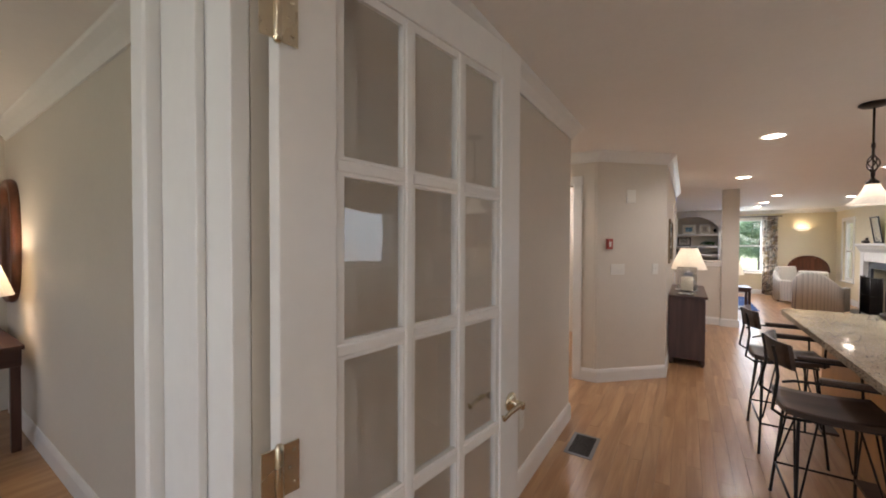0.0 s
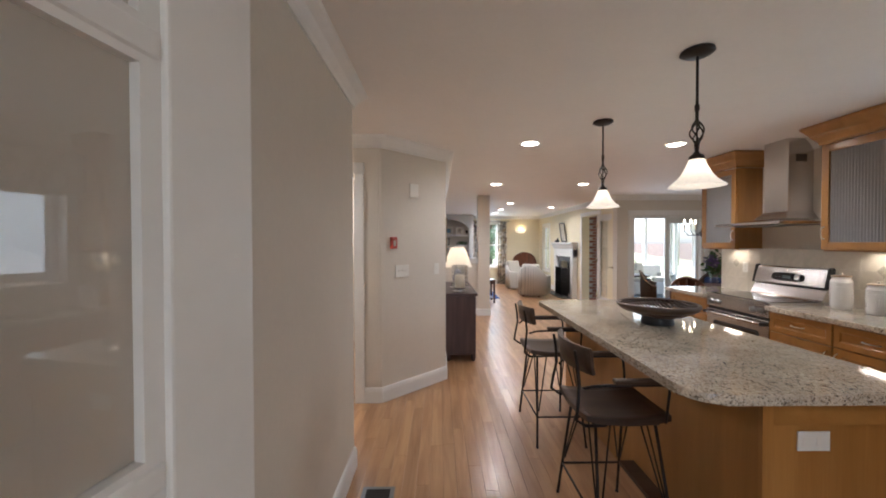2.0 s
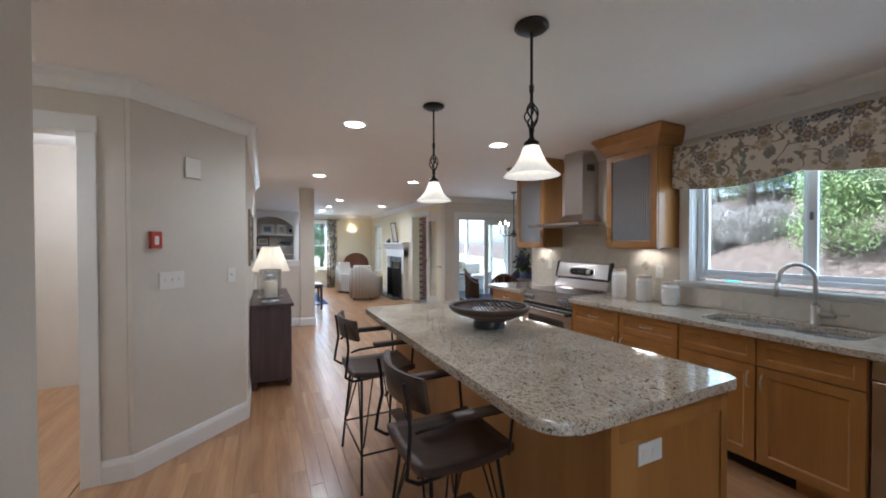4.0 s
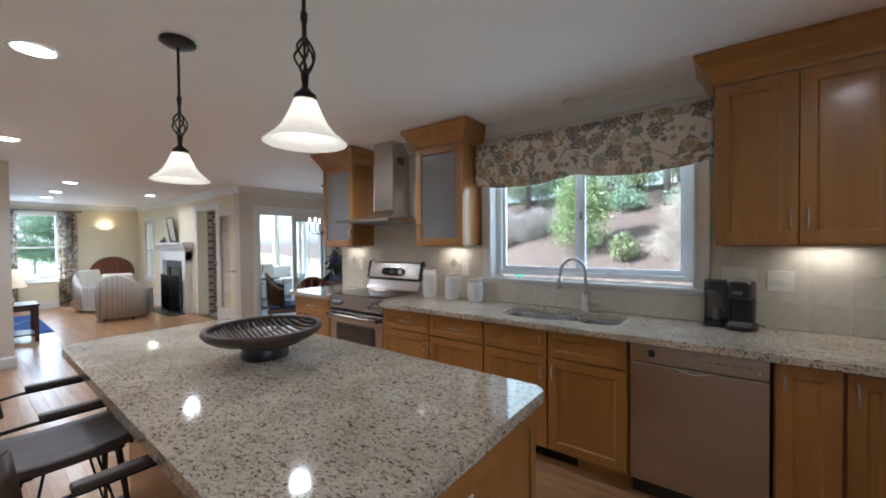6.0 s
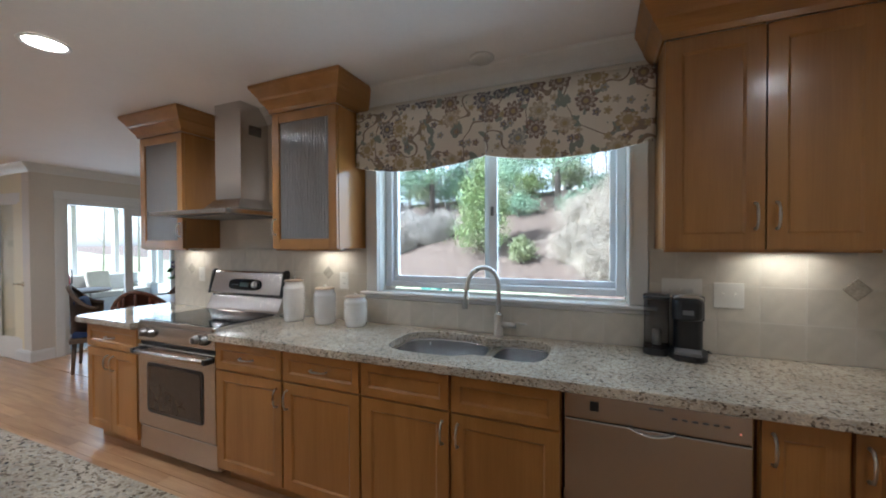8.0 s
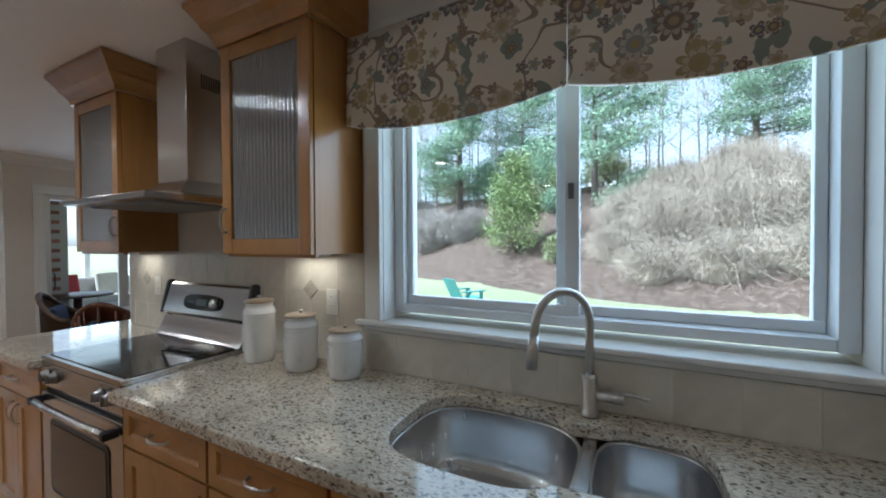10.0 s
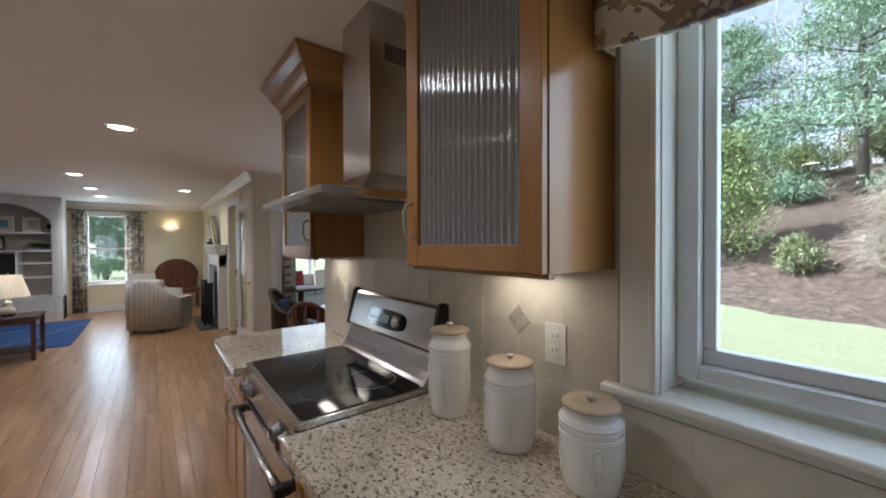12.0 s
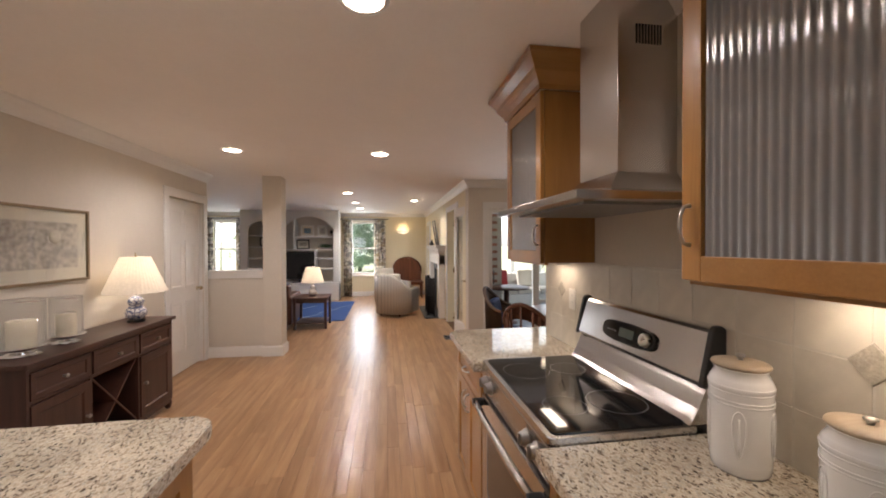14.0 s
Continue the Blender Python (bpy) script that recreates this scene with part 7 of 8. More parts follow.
def armchair(m, label, arm_only=False):
    a = thing("armchair", label, "armchair", m, "striped armchairs")
    def rb(nm, b, w=0.04):
        part(nm, B(*b, w, 4), STRIPE, a)
    rb("base", (-0.28, 0.28, -0.40, 0.24, 0.10, 0.32), 0.03)
    cu = part("seat_cushion", B(-0.25, 0.25, -0.42, 0.20, 0.325, 0.48, 0.045, 4), STRIPE, a)
    bm = bmesh.new()
    rows = []
    for i in range(17):
        t = i / 16
        ang = math.pi * (-0.02 + 1.04 * t)
        rx, ry = 0.40, 0.44
        x, y = rx * math.cos(ang), -0.05 + ry * math.sin(ang) ** 0.8 if math.sin(ang) > 0 else -0.05
        h = 0.56 + 0.34 * max(0, math.sin(ang)) ** 1.5
        ux, uy = math.cos(ang), math.sin(ang)
        rows.append([bm.verts.new(p) for p in ((x, y, 0.06), (x * 1.02, y * 1.02, h - 0.05), (x * 0.97, y * 0.97, h), (x * 0.80, y * 0.82 - 0.02, h - 0.01), (x * 0.75, y * 0.78 - 0.02, h - 0.06), (x * 0.75, y * 0.78 - 0.02, 0.20))])
    for p, q in zip(rows, rows[1:]):
        for k_ in range(6):
            bm.faces.new((p[k_], q[k_], q[(k_ + 1) % 6], p[(k_ + 1) % 6])).smooth = True
    bm.faces.new(rows[0]), bm.faces.new(rows[-1][::-1])
    bmesh.ops.recalc_face_normals(bm, faces=bm.faces[:])
    part("shell", bm, STRIPE, a)
    for sx in (-1, 1):
        part("arm_front", B(sx * 0.35 - 0.05, sx * 0.35 + 0.05, -0.38, -0.02, 0.06, 0.57, 0.035, 4), STRIPE, a)
    part("back_pillow", moved(B(-0.24, 0.24, -0.06, 0.06, -0.2, 0.2, 0.05, 4), pose(0, 0.20, 0.70, -12)), CREAMCLOTH, a, "pale back pillow")
    for x in (-0.22, 0.22):
        for y in (-0.3, 0.2):
            part("foot", lathe([(0, 0), (0.02, 0), (0.025, 0.098), (0, 0.098)], 10, (x, y, 0.001)), MAHOG, a)
    return a


armchair(pose(2.33, 10.93, 0, 0, 0, 150), "swivel armchair in grey and cream stripes, its back to the kitchen")
armchair(pose(2.25, 12.55, 0, 0, 0, 35), "armchair in pale blue-grey stripes facing the room")

# rug, end table, sofa
rug = thing("rug", "royal blue rug with pale line pattern", "rug", (0, 0, 0))
part("rug_field", B(-1.3, 1.32, 10.40, 12.95, 0.001, 0.012, 0.003), RUGB, rug)
for k_ in range(9):
    u = -1.1 + 0.28 * k_
    part("line", moved(B(-0.012, 0.012, -0.28, 0.28, 0.0122, 0.0132), pose(u, 11.0 + 0.55 * (k_ % 3), 0, 0, 0, -38)), RUGP, rug)
et = thing("end_table", "dark wood end table with a lower shelf", "table", (0.80, 9.98, 0))
part("top", B(-0.30, 0.30, -0.28, 0.28, 0.535, 0.565, 0.005), ESPRESSO, et)
part("apron", B(-0.26, 0.26, -0.25, 0.25, 0.47, 0.534), ESPRESSO, et)
part("lower_shelf", B(-0.26, 0.26, -0.25, 0.25, 0.10, 0.12, 0.003), ESPRESSO, et)
for x in (-0.265, 0.265):
    for y in (-0.255, 0.255):
        part("leg", B(x - 0.022, x + 0.022, y - 0.022, y + 0.022, 0, 0.5345, 0.003), ESPRESSOV, et)
table_lamp("end_table_lamp", "white ceramic lamp with cream shade on the end table", (0.80, 9.98, 0.566), [(0, 0.022), (0.05, 0.022), (0.07, 0.04), (0.075, 0.07), (0.06, 0.10), (0.03, 0.13), (0.045, 0.15), (0.04, 0.18), (0.02, 0.20), (0, 0.202)], CERAMIC, 0.25, 0.53, 0.20, 0.12, 0.20)
so = thing("sofa", "brown leather sofa seen beside the end table", "sofa", (0.05, 10.15, 0))
LEATHER = mat("brown_leather", (0.09, 0.035, 0.02), 0.4, scale=60, vary=0.15, bump=0.15)
part("base", B(-0.95, 0.40, -0.38, 0.42, 0.10, 0.42, 0.04, 3), LEATHER, so)
part("back", B(-0.95, 0.40, -0.45, -0.22, 0.10, 0.80, 0.06, 3), LEATHER, so)
part("arm", B(0.22, 0.42, -0.42, 0.45, 0.08, 0.60, 0.05, 3), LEATHER, so)
part("seat_cushion", B(-0.9, 0.20, -0.20, 0.44, 0.425, 0.55, 0.04, 3), LEATHER, so)
for x in (-0.85, 0.32):
    for y in (-0.35, 0.36):
        part("foot", B(x - 0.03, x + 0.03, y - 0.03, y + 0.03, 0.0, 0.099), ESPRESSOV, so)

# fireplace
fp = thing("fireplace", "white mantel fireplace with dark slate surround", "fireplace", (0, 0, 0))
ya, yb = 10.22, 11.95
part("pilaster", B(3.20, 3.328, ya + 0.08, ya + 0.26, 0.0, 1.30, 0.004), TRIM, fp)
part("pilaster", B(3.20, 3.328, yb - 0.26, yb - 0.08, 0.0, 1.30, 0.004), TRIM, fp)
part("frieze", B(3.21, 3.328, ya + 0.08, yb - 0.08, 1.10, 1.32, 0.004), TRIM, fp)
part("mantel_shelf", sweep([(0, 1.38), (0.14, 1.38), (0.16, 1.41), (0.20, 1.45), (0.20, 1.49), (0, 1.49)], [(3.328, yb), (3.328, ya)]), TRIM, fp)
part("cornice", sweep([(0, 1.30), (0.125, 1.30), (0.14, 1.33), (0.17, 1.378), (0, 1.378)], [(3.328, yb - 0.05), (3.328, ya + 0.05)]), TRIM, fp)
part("slate_surround", B(3.285, 3.327, ya + 0.262, 10.61, 0.0, 1.098), SLATE, fp, "dark slate surround")
part("slate_surround", B(3.285, 3.327, 11.56, yb - 0.262, 0.0, 1.098), SLATE, fp, "dark slate surround")
part("slate_lintel", B(3.285, 3.327, 10.611, 11.559, 0.951, 1.098), SLATE, fp, "dark slate lintel")
part("firebox", B(3.50, 3.9, 10.60, 11.57, -0.005, 1.2), SOOT_AND_VOID, fp, "sooty firebox")
part("hearth", B(2.92, 3.284, ya + 0.1, yb - 0.1, 0.0005, 0.02, 0.003), SLATE, fp, "slate hearth")
fs = thing("fire_screen", "black wrought-iron folding fire screen", "fire screen", (3.02, 10.62, 0.021))
for i, (xx, yy) in enumerate(((0.10, -0.20), (0.0, 0.0), (0.0, 0.5), (0.10, 0.68))):
    part("post", T([(xx, yy, 0), (xx, yy, 0.80)], 0.012, 8), IRON, fs)
for (xa, y_a), (xb, y_b) in (((0.10, -0.20), (0, 0)), ((0, 0), (0, 0.5)), ((0, 0.5), (0.10, 0.68))):
    for z in (0.05, 0.42, 0.78):
        part("rail", T([(xa, y_a, z), (xb, y_b, z)], 0.008, 6), IRON, fs)
    bm = bmesh.new()
    q = [bm.verts.new(p) for p in ((xa, y_a, 0.055), (xb, y_b, 0.055), (xb, y_b, 0.775), (xa, y_a, 0.775))]
    bm.faces.new(q)
    bmesh.ops.solidify(bm, geom=bm.faces[:], thickness=0.003)
    part("mesh_panel", bm, MESHM, fs, "fine black wire mesh")
    for k_ in range(1, 5):
        f = k_ / 5
        part("bar", T([(xa + (xb - xa) * f, y_a + (y_b - y_a) * f, 0.05), (xa + (xb - xa) * f, y_a + (y_b - y_a) * f, 0.78)], 0.005, 6), IRON, fs)
picture("mantel_picture", "small framed sketch leaning on the mantel shelf", pose(3.27, 11.25, 1.775, 0, 0, -90) @ pose(0, 0, 0, 8), 0.42, 0.56, 0.03, BLACKP, PAPER, 0.09)
mo = thing("mantel_ornament", "dark carved duck on the mantel shelf", "ornament", (3.22, 11.65, 1.491))
part("body", lathe([(0, 0), (0.05, 0.004), (0.065, 0.03), (0.05, 0.06), (0.02, 0.075), (0, 0.078)], 16, (0, 0, 0), 1.0, 1.7), BLACKP, mo)
part("head", lathe([(0, 0.07), (0.02, 0.08), (0.028, 0.10), (0.02, 0.12), (0, 0.125)], 12, (0, -0.07, 0)), BLACKP, mo)

# ---- breakfast corner ----
tb = thing("breakfast_table", "round dark wood breakfast table on a pedestal", "table", (4.25, 6.72, 0))
part("top", lathe([(0, 0.72), (0.52, 0.72), (0.56, 0.73), (0.56, 0.745), (0.54, 0.75), (0, 0.75)], 40), MAHOG, tb)
part("pedestal", lathe([(0.30, 0.0), (0.30, 0.03), (0.10, 0.07), (0.06, 0.2), (0.09, 0.35), (0.05, 0.55), (0.12, 0.70), (0.2, 0.7195), (0, 0.7195)], 24), MAHOG, tb)
vs_ = thing("flower_vase", "glass vase of purple and green flowers on the table", "vase", (4.33, 6.80, 0.751))
part("vase", lathe([(0, 0), (0.05, 0), (0.055, 0.02), (0.05, 0.12), (0.065, 0.2), (0.06, 0.2), (0.045, 0.12), (0.045, 0.02), (0, 0.015)], 20), GLASSC, vs_, "clear glass vase")
leaves("stems", leaf_cloud(160, (0.14, 0.14, 0.22), 0.09, 7), PLANTG, vs_, (0, 0, 0.36))
PURPLE = mat("purple_petals", (0.14, 0.10, 0.24), 0.7, scale=60, vary=0.3)
leaves("blooms", leaf_cloud(180, (0.10, 0.10, 0.10), 0.05, 8), PURPLE, vs_, (-0.07, -0.05, 0.40))


def dining_armchair(m, label, wick):
    c = thing("dining_chair", label, "chair", m, "breakfast chairs")
    fr = WICKER if wick else MAHOG
    part("seat", B(-0.27, 0.27, -0.26, 0.24, 0.40, 0.46, 0.02, 3), NAVY if wick else CREAMCLOTH, c)
    part("seat_frame", B(-0.28, 0.28, -0.27, 0.26, 0.34, 0.399, 0.01), fr, c)
    n = 16
    rail = [(0.29 * math.cos(math.pi * i / n), 0.02 + 0.27 * math.sin(math.pi * i / n), 0.72 + 0.24 * math.sin(math.pi * i / n) ** 2) for i in range(n + 1)]
    part("top_rail", T(rail, 0.022, 8), fr, c)
    if not wick:
        bm = bmesh.new()
        lo = [bm.verts.new((p[0] * 0.98, p[1] * 0.98, p[2] - 0.13 * math.sin(math.pi * i / n))) for i, p in enumerate(rail)]
        hi = [bm.verts.new(p) for p in rail]
        for i in range(n):
            bm.faces.new((lo[i], lo[i + 1], hi[i + 1], hi[i])).smooth = True
        bmesh.ops.solidify(bm, geom=bm.faces[:], thickness=0.02)
        part("crest_board", bm, fr, c)
    if wick:
        bm = bmesh.new()
        lo = [bm.verts.new((p[0] * 0.95, p[1] * 0.95, 0.42)) for p in rail]
        hi = [bm.verts.new(p) for p in rail]
        for i in range(n):
            bm.faces.new((lo[i], lo[i + 1], hi[i + 1], hi[i])).smooth = True
        bmesh.ops.solidify(bm, geom=bm.faces[:], thickness=0.02)
        part("woven_back", bm, WICKER, c)
        part("cushion", moved(B(-0.2, 0.2, -0.05, 0.05, -0.17, 0.17, 0.045, 3), pose(0, 0.16, 0.66, -12)), NAVY, c, "navy cushion")
    else:
        lo = [(p[0] * 0.97, p[1] * 0.97, 0.56 + 0.06 * math.sin(math.pi * i / n)) for i, p in enumerate(rail)]
        for i in range(2, n - 1, 2):
            part("back_slat", T([lo[i], rail[i]], 0.013, 6), fr, c)
        part("mid_rail", T(lo, 0.014, 8), fr, c)
        for i in (0, 5, 11, n):
            part("post", T([(rail[i][0] * 0.93, rail[i][1] * 0.9, 0.40), rail[i]], 0.016, 8), fr, c)
    for x in (-0.24, 0.24):
        for y in (-0.22, 0.22):
            part("leg", T([(x, y, 0.34), (x * 1.05, y * 1.08, 0.002)], [0.022, 0.016], 8), fr, c)
    return c


dining_armchair(pose(3.55, 6.18, 0, 0, 0, 130), "dark wooden armchair with a curved rail back", False)
dining_armchair(pose(3.62, 7.20, 0, 0, 0, 60), "brown woven armchair with a navy cushion", True)
dining_armchair(pose(4.75, 7.35, 0, 0, 0, -50), "brown woven armchair beyond the breakfast table", True)

cd = thing("chandelier", "black iron chandelier with candle bulbs and glass drops", "chandelier", (4.25, 6.98, 0))
part("ceiling_plate", lathe([(0, H - 0.03), (0.03, H - 0.028), (0.06, H - 0.012), (0.06, H - 0.001), (0, H - 0.001)], 20), IRON, cd)
part("stem", T([(0, 0, H - 0.02), (0, 0, 1.62)], 0.008, 8), IRON, cd)
part("hub", lathe([(0, 1.56), (0.02, 1.58), (0.035, 1.62), (0.02, 1.68), (0.012, 1.72), (0, 1.73)], 14), IRON, cd)
for k_ in range(6):
    a = 2 * math.pi * k_ / 6 + 0.3
    ca, sa = math.cos(a), math.sin(a)
    arm = part("arm", T([(0.02 * ca, 0.02 * sa, 1.66), (0.10 * ca, 0.10 * sa, 1.60), (0.20 * ca, 0.20 * sa, 1.60), (0.26 * ca, 0.26 * sa, 1.67), (0.26 * ca, 0.26 * sa, 1.70)], 0.007, 6), IRON, cd)
    part("candle_sleeve", T([(0.26 * ca, 0.26 * sa, 1.70), (0.26 * ca, 0.26 * sa, 1.80)], 0.012, 8), CANDLE, arm)
    part("flame_bulb", lathe([(0, 1.80), (0.012, 1.81), (0.017, 1.83), (0.010, 1.86), (0, 1.885)], 10, (0.26 * ca, 0.26 * sa, 0)), BULB, arm)
    part("glass_drop", lathe([(0, 1.555), (0.011, 1.565), (0.004, 1.59), (0, 1.595)], 8, (0.20 * ca, 0.20 * sa, 0)), GLASSC, arm)

# ---- sunroom beyond the glass door ----
SUNX0, SUNX1, SUNY1 = 3.51, 7.0, 12.2
setting("sunroom_floor", B(SUNX0, SUNX1, 8.31, SUNY1, -0.12, -0.004), mat("blue_grey_floor", (0.30, 0.36, 0.44), 0.5, scale=20, vary=0.1), "", "floor")
setting("sunroom_ceiling", B(SUNX0, SUNX1 + 0.1, 8.32, SUNY1 + 0.1, 2.42, 2.54), TRIM, "", "ceiling")
for nm, ax, a0, a1, f0, f1, hs in (("sunroom_wall_north", "x", 4.6, SUNX1, SUNY1, SUNY1 + 0.12, [(4.7 + i * 0.77, 5.38 + i * 0.77, 0.45, 2.34) for i in range(3)]), ("sunroom_wall_east", "y", 8.2, SUNY1, SUNX1, SUNX1 + 0.12, [(8.45 + i * 0.93, 9.28 + i * 0.93, 0.45, 2.34) for i in range(4)]), ("sunroom_wall_south", "x", 5.85, SUNX1, 8.2, 8.31, [(6.0, 6.8, 0.75, 2.15)])):
    wall(nm, ax, a0, a1, f0, f1, hs, material=TRIM)
ws = thing("wicker_sofa", "white wicker sofa with pale and red cushions", "sofa", pose(5.35, 11.2, 0, 0, 0, 0))
part("seat_base", B(-0.9, 0.9, -0.35, 0.35, 0.05, 0.38, 0.02), WHITEWICKER, ws)
part("back", B(-0.9, 0.9, 0.28, 0.40, 0.10, 0.82, 0.05, 3), WHITEWICKER, ws)
for x in (-0.88, 0.88):
    part("arm", B(x - 0.08, x + 0.08, -0.36, 0.40, 0.05, 0.60, 0.05, 3), WHITEWICKER, ws)
for i in range(3):
    part("seat_cushion", B(-0.78 + i * 0.53, -0.27 + i * 0.53, -0.36, 0.26, 0.385, 0.50, 0.03, 3), CREAMCLOTH, ws)
part("cushion", moved(B(-0.2, 0.2, -0.06, 0.06, -0.2, 0.2, 0.05, 3), pose(-0.55, 0.16, 0.70, -15)), REDCLOTH, ws, "red cushion")
part("cushion", moved(B(-0.2, 0.2, -0.06, 0.06, -0.2, 0.2, 0.05, 3), pose(0.1, 0.16, 0.70, -15)), CREAMCLOTH, ws)
for x in (-0.8, 0.8):
    for y in (-0.3, 0.3):
        part("foot", B(x - 0.03, x + 0.03, y - 0.03, y + 0.03, -0.003, 0.049), WHITEWICKER, ws)
wt = thing("porch_table", "dark round porch table between wicker chairs", "table", (4.45, 9.75, -0.003))
part("top", lathe([(0, 0.66), (0.42, 0.66), (0.44, 0.675), (0.42, 0.69), (0, 0.69)], 30), ESPRESSO, wt)
part("pedestal", lathe([(0.22, 0), (0.22, 0.02), (0.05, 0.06), (0.05, 0.659), (0, 0.659)], 20), ESPRESSO, wt)
# brick chimney side seen through the patio door
ch = setting("chimney", B(3.512, 4.45, 10.06, 12.0, -0.004, 2.41), MORTAR, "red brick chimney wall", "chimney")
bk = B(-0.10, 0.10, -0.01, 0.0, -0.028, 0.028, 0.003, 1)
BKM = mesh_of("brick", bk, BRICKM)
for r in range(32):
    for c in range(5):
        x = 3.62 + c * 0.212 + (0.106 if r % 2 else 0) 
        if x + 0.1 > 4.45:
            continue
        b_ = new("brick", BKM)
        b_.parent, b_.location = ch, (x, 10.06, 0.035 + r * 0.0735)

# ---- den seen through the entry door ----
mr_ = thing("wall_mirror", "mahogany-framed mirror with rounded top above the table", "mirror", pose(-4.70, 0.468, 1.48))
n = 28
oval_ = sup(0, 0, 0.30, 0.46, 0.75, 44)
part("mirror_glass", moved(prism(oval_, 0.004, 0.010), pose(0, 0, 0, 90)), MIRROR, mr_)
part("frame", moved(T([(x * 1.03, y * 1.03, 0.018) for x, y in oval_], 0.035, 8, True), pose(0, 0, 0, 90)), MAHOG, mr_)
ht = thing("den_table", "dark narrow console table against the den wall", "table", (-4.52, 0.20, 0))
part("top", B(-0.62, 0.62, -0.16, 0.21, 0.72, 0.75, 0.004), ESPRESSO, ht)
part("apron", B(-0.58, 0.58, -0.17, 0.20, 0.60, 0.719), ESPRESSO, ht)
for x in (-0.56, 0.56):
    for y in (-0.15, 0.17):
        part("leg", B(x - 0.025, x + 0.025, y - 0.025, y + 0.025, 0, 0.599, 0.003), ESPRESSOV, ht)
table_lamp("den_lamp", "table lamp with a pale shade, lit, on the console table", (-4.16, 0.20, 0.751), [(0, 0.022), (0.05, 0.022), (0.07, 0.06), (0.06, 0.14), (0.03, 0.22), (0.02, 0.28), (0, 0.282)], CERAMIC, 0.34, 0.60, 0.20, 0.12, 0.28)

# ---- garden ----
def edge_x(y):
    return 14.0 + 0.31 * (y - 2.0) + 0.5 * math.sin(y * 0.5)


def ground_z(x, y):
    d = x - edge_x(y)
    z = -0.35
    if d > 0:
        rise = max(0.12, min(1.0, 1.0 - (y - 19.0) / 9.0))
        z += rise * (0.42 * d if d < 13 else 5.46 + 0.06 * (d - 13))
        z += 0.12 * noise.noise((x * 0.5, y * 0.5, 0))
    return z + 0.03 * noise.noise((x * 0.3, y * 0.3, 1.7))


GR = bpy.data.materials.new("garden_ground")
GR.use_nodes = True
N, L = GR.node_tree.nodes, GR.node_tree.links
b = N["Principled BSDF"]
b.inputs["Roughness"].default_value = 0.95
co = N.new("ShaderNodeTexCoord")
sp = N.new("ShaderNodeSeparateXYZ")
L.new(co.outputs["Object"], sp.inputs[0])
n1, n2, n3 = (N.new("ShaderNodeTexNoise") for _ in range(3))
for k_, s in ((n1, 0.7), (n2, 14.0), (n3, 5.0)):
    k_.inputs["Scale"].default_value, k_.inputs["Detail"].default_value = s, 6
    L.new(co.outputs["Object"], k_.inputs["Vector"])
grass = ramp(N, [(0.3, (0.22, 0.25, 0.13)), (0.7, (0.36, 0.37, 0.23))])
mulch = ramp(N, [(0.3, (0.045, 0.030, 0.023)), (0.5, (0.115, 0.080, 0.060)), (0.75, (0.28, 0.215, 0.165))])
L.new(n2.outputs[0], grass.inputs[0])
mx_ = N.new("ShaderNodeMath")
mx_.operation = "MULTIPLY_ADD"
mx_.inputs[1].default_value = 0.5
ad_ = N.new("ShaderNodeMath")
ad_.operation = "MULTIPLY"
ad_.inputs[1].default_value = 0.5
L.new(n3.outputs[0], ad_.inputs[0]), L.new(n2.outputs[0], mx_.inputs[0]), L.new(ad_.outputs[0], mx_.inputs[2])
L.new(mx_.outputs[0], mulch.inputs[0])
# the lawn's edge: x against a slanted line
ln = N.new("ShaderNodeMath")
ln.operation = "MULTIPLY_ADD"
ln.inputs[1].default_value = -0.31
L.new(sp.outputs[1], ln.inputs[0]), L.new(sp.outputs[0], ln.inputs[2])
ln2 = N.new("ShaderNodeMath")
ln2.operation = "MULTIPLY_ADD"
ln2.inputs[1].default_value = 1.2
L.new(n1.outputs[0], ln2.inputs[0]), L.new(ln.outputs[0], ln2.inputs[2])
gt = N.new("ShaderNodeMath")
gt.operation = "GREATER_THAN"
gt.inputs[1].default_value = 13.95
L.new(ln2.outputs[0], gt.inputs[0])
mm = N.new("ShaderNodeMix")
mm.data_type = "RGBA"
L.new(gt.outputs[0], mm.inputs[0]), L.new(grass.outputs[0], mm.inputs[6]), L.new(mulch.outputs[0], mm.inputs[7])
L.new(mm.outputs[2], b.inputs["Base Color"])
bp = N.new("ShaderNodeBump")
bp.inputs["Strength"].default_value, bp.inputs["Distance"].default_value = 0.5, 0.03
L.new(n2.outputs[0], bp.inputs["Height"]), L.new(bp.outputs[0], b.inputs["Normal"])

xs = [-400, -120, -40, -12] + [-6 + i * 0.75 for i in range(72)] + [55, 80, 160, 420]
ys = [-400, -120, -50] + [-30 + i * 0.9 for i in range(75)] + [50, 90, 180, 420]
V = [(x, y, ground_z(x, y) if x > 3 else -0.35) for x in xs for y in ys]
nY = len(ys)
F = [(i * nY + j, (i + 1) * nY + j, (i + 1) * nY + j + 1, i * nY + j + 1) for i in range(len(xs) - 1) for j in range(nY - 1)]
me = bpy.data.meshes.new("ground")
me.from_pydata(V, [], F)
for p in me.polygons:
    p.use_smooth = True
me.materials.append(GR)
tagged(new("ground", me), "lawn rising into a mulched garden bank", "ground", "", "structure")

BARK = mat("bark", (0.16, 0.13, 0.11), 0.9, scale=30, vary=0.3, stretch=(1, 1, 0.2), bump=0.6)
PALEBARK = mat("pale_bark", (0.46, 0.43, 0.40), 0.9, scale=30, vary=0.25, stretch=(1, 1, 0.2), bump=0.4)


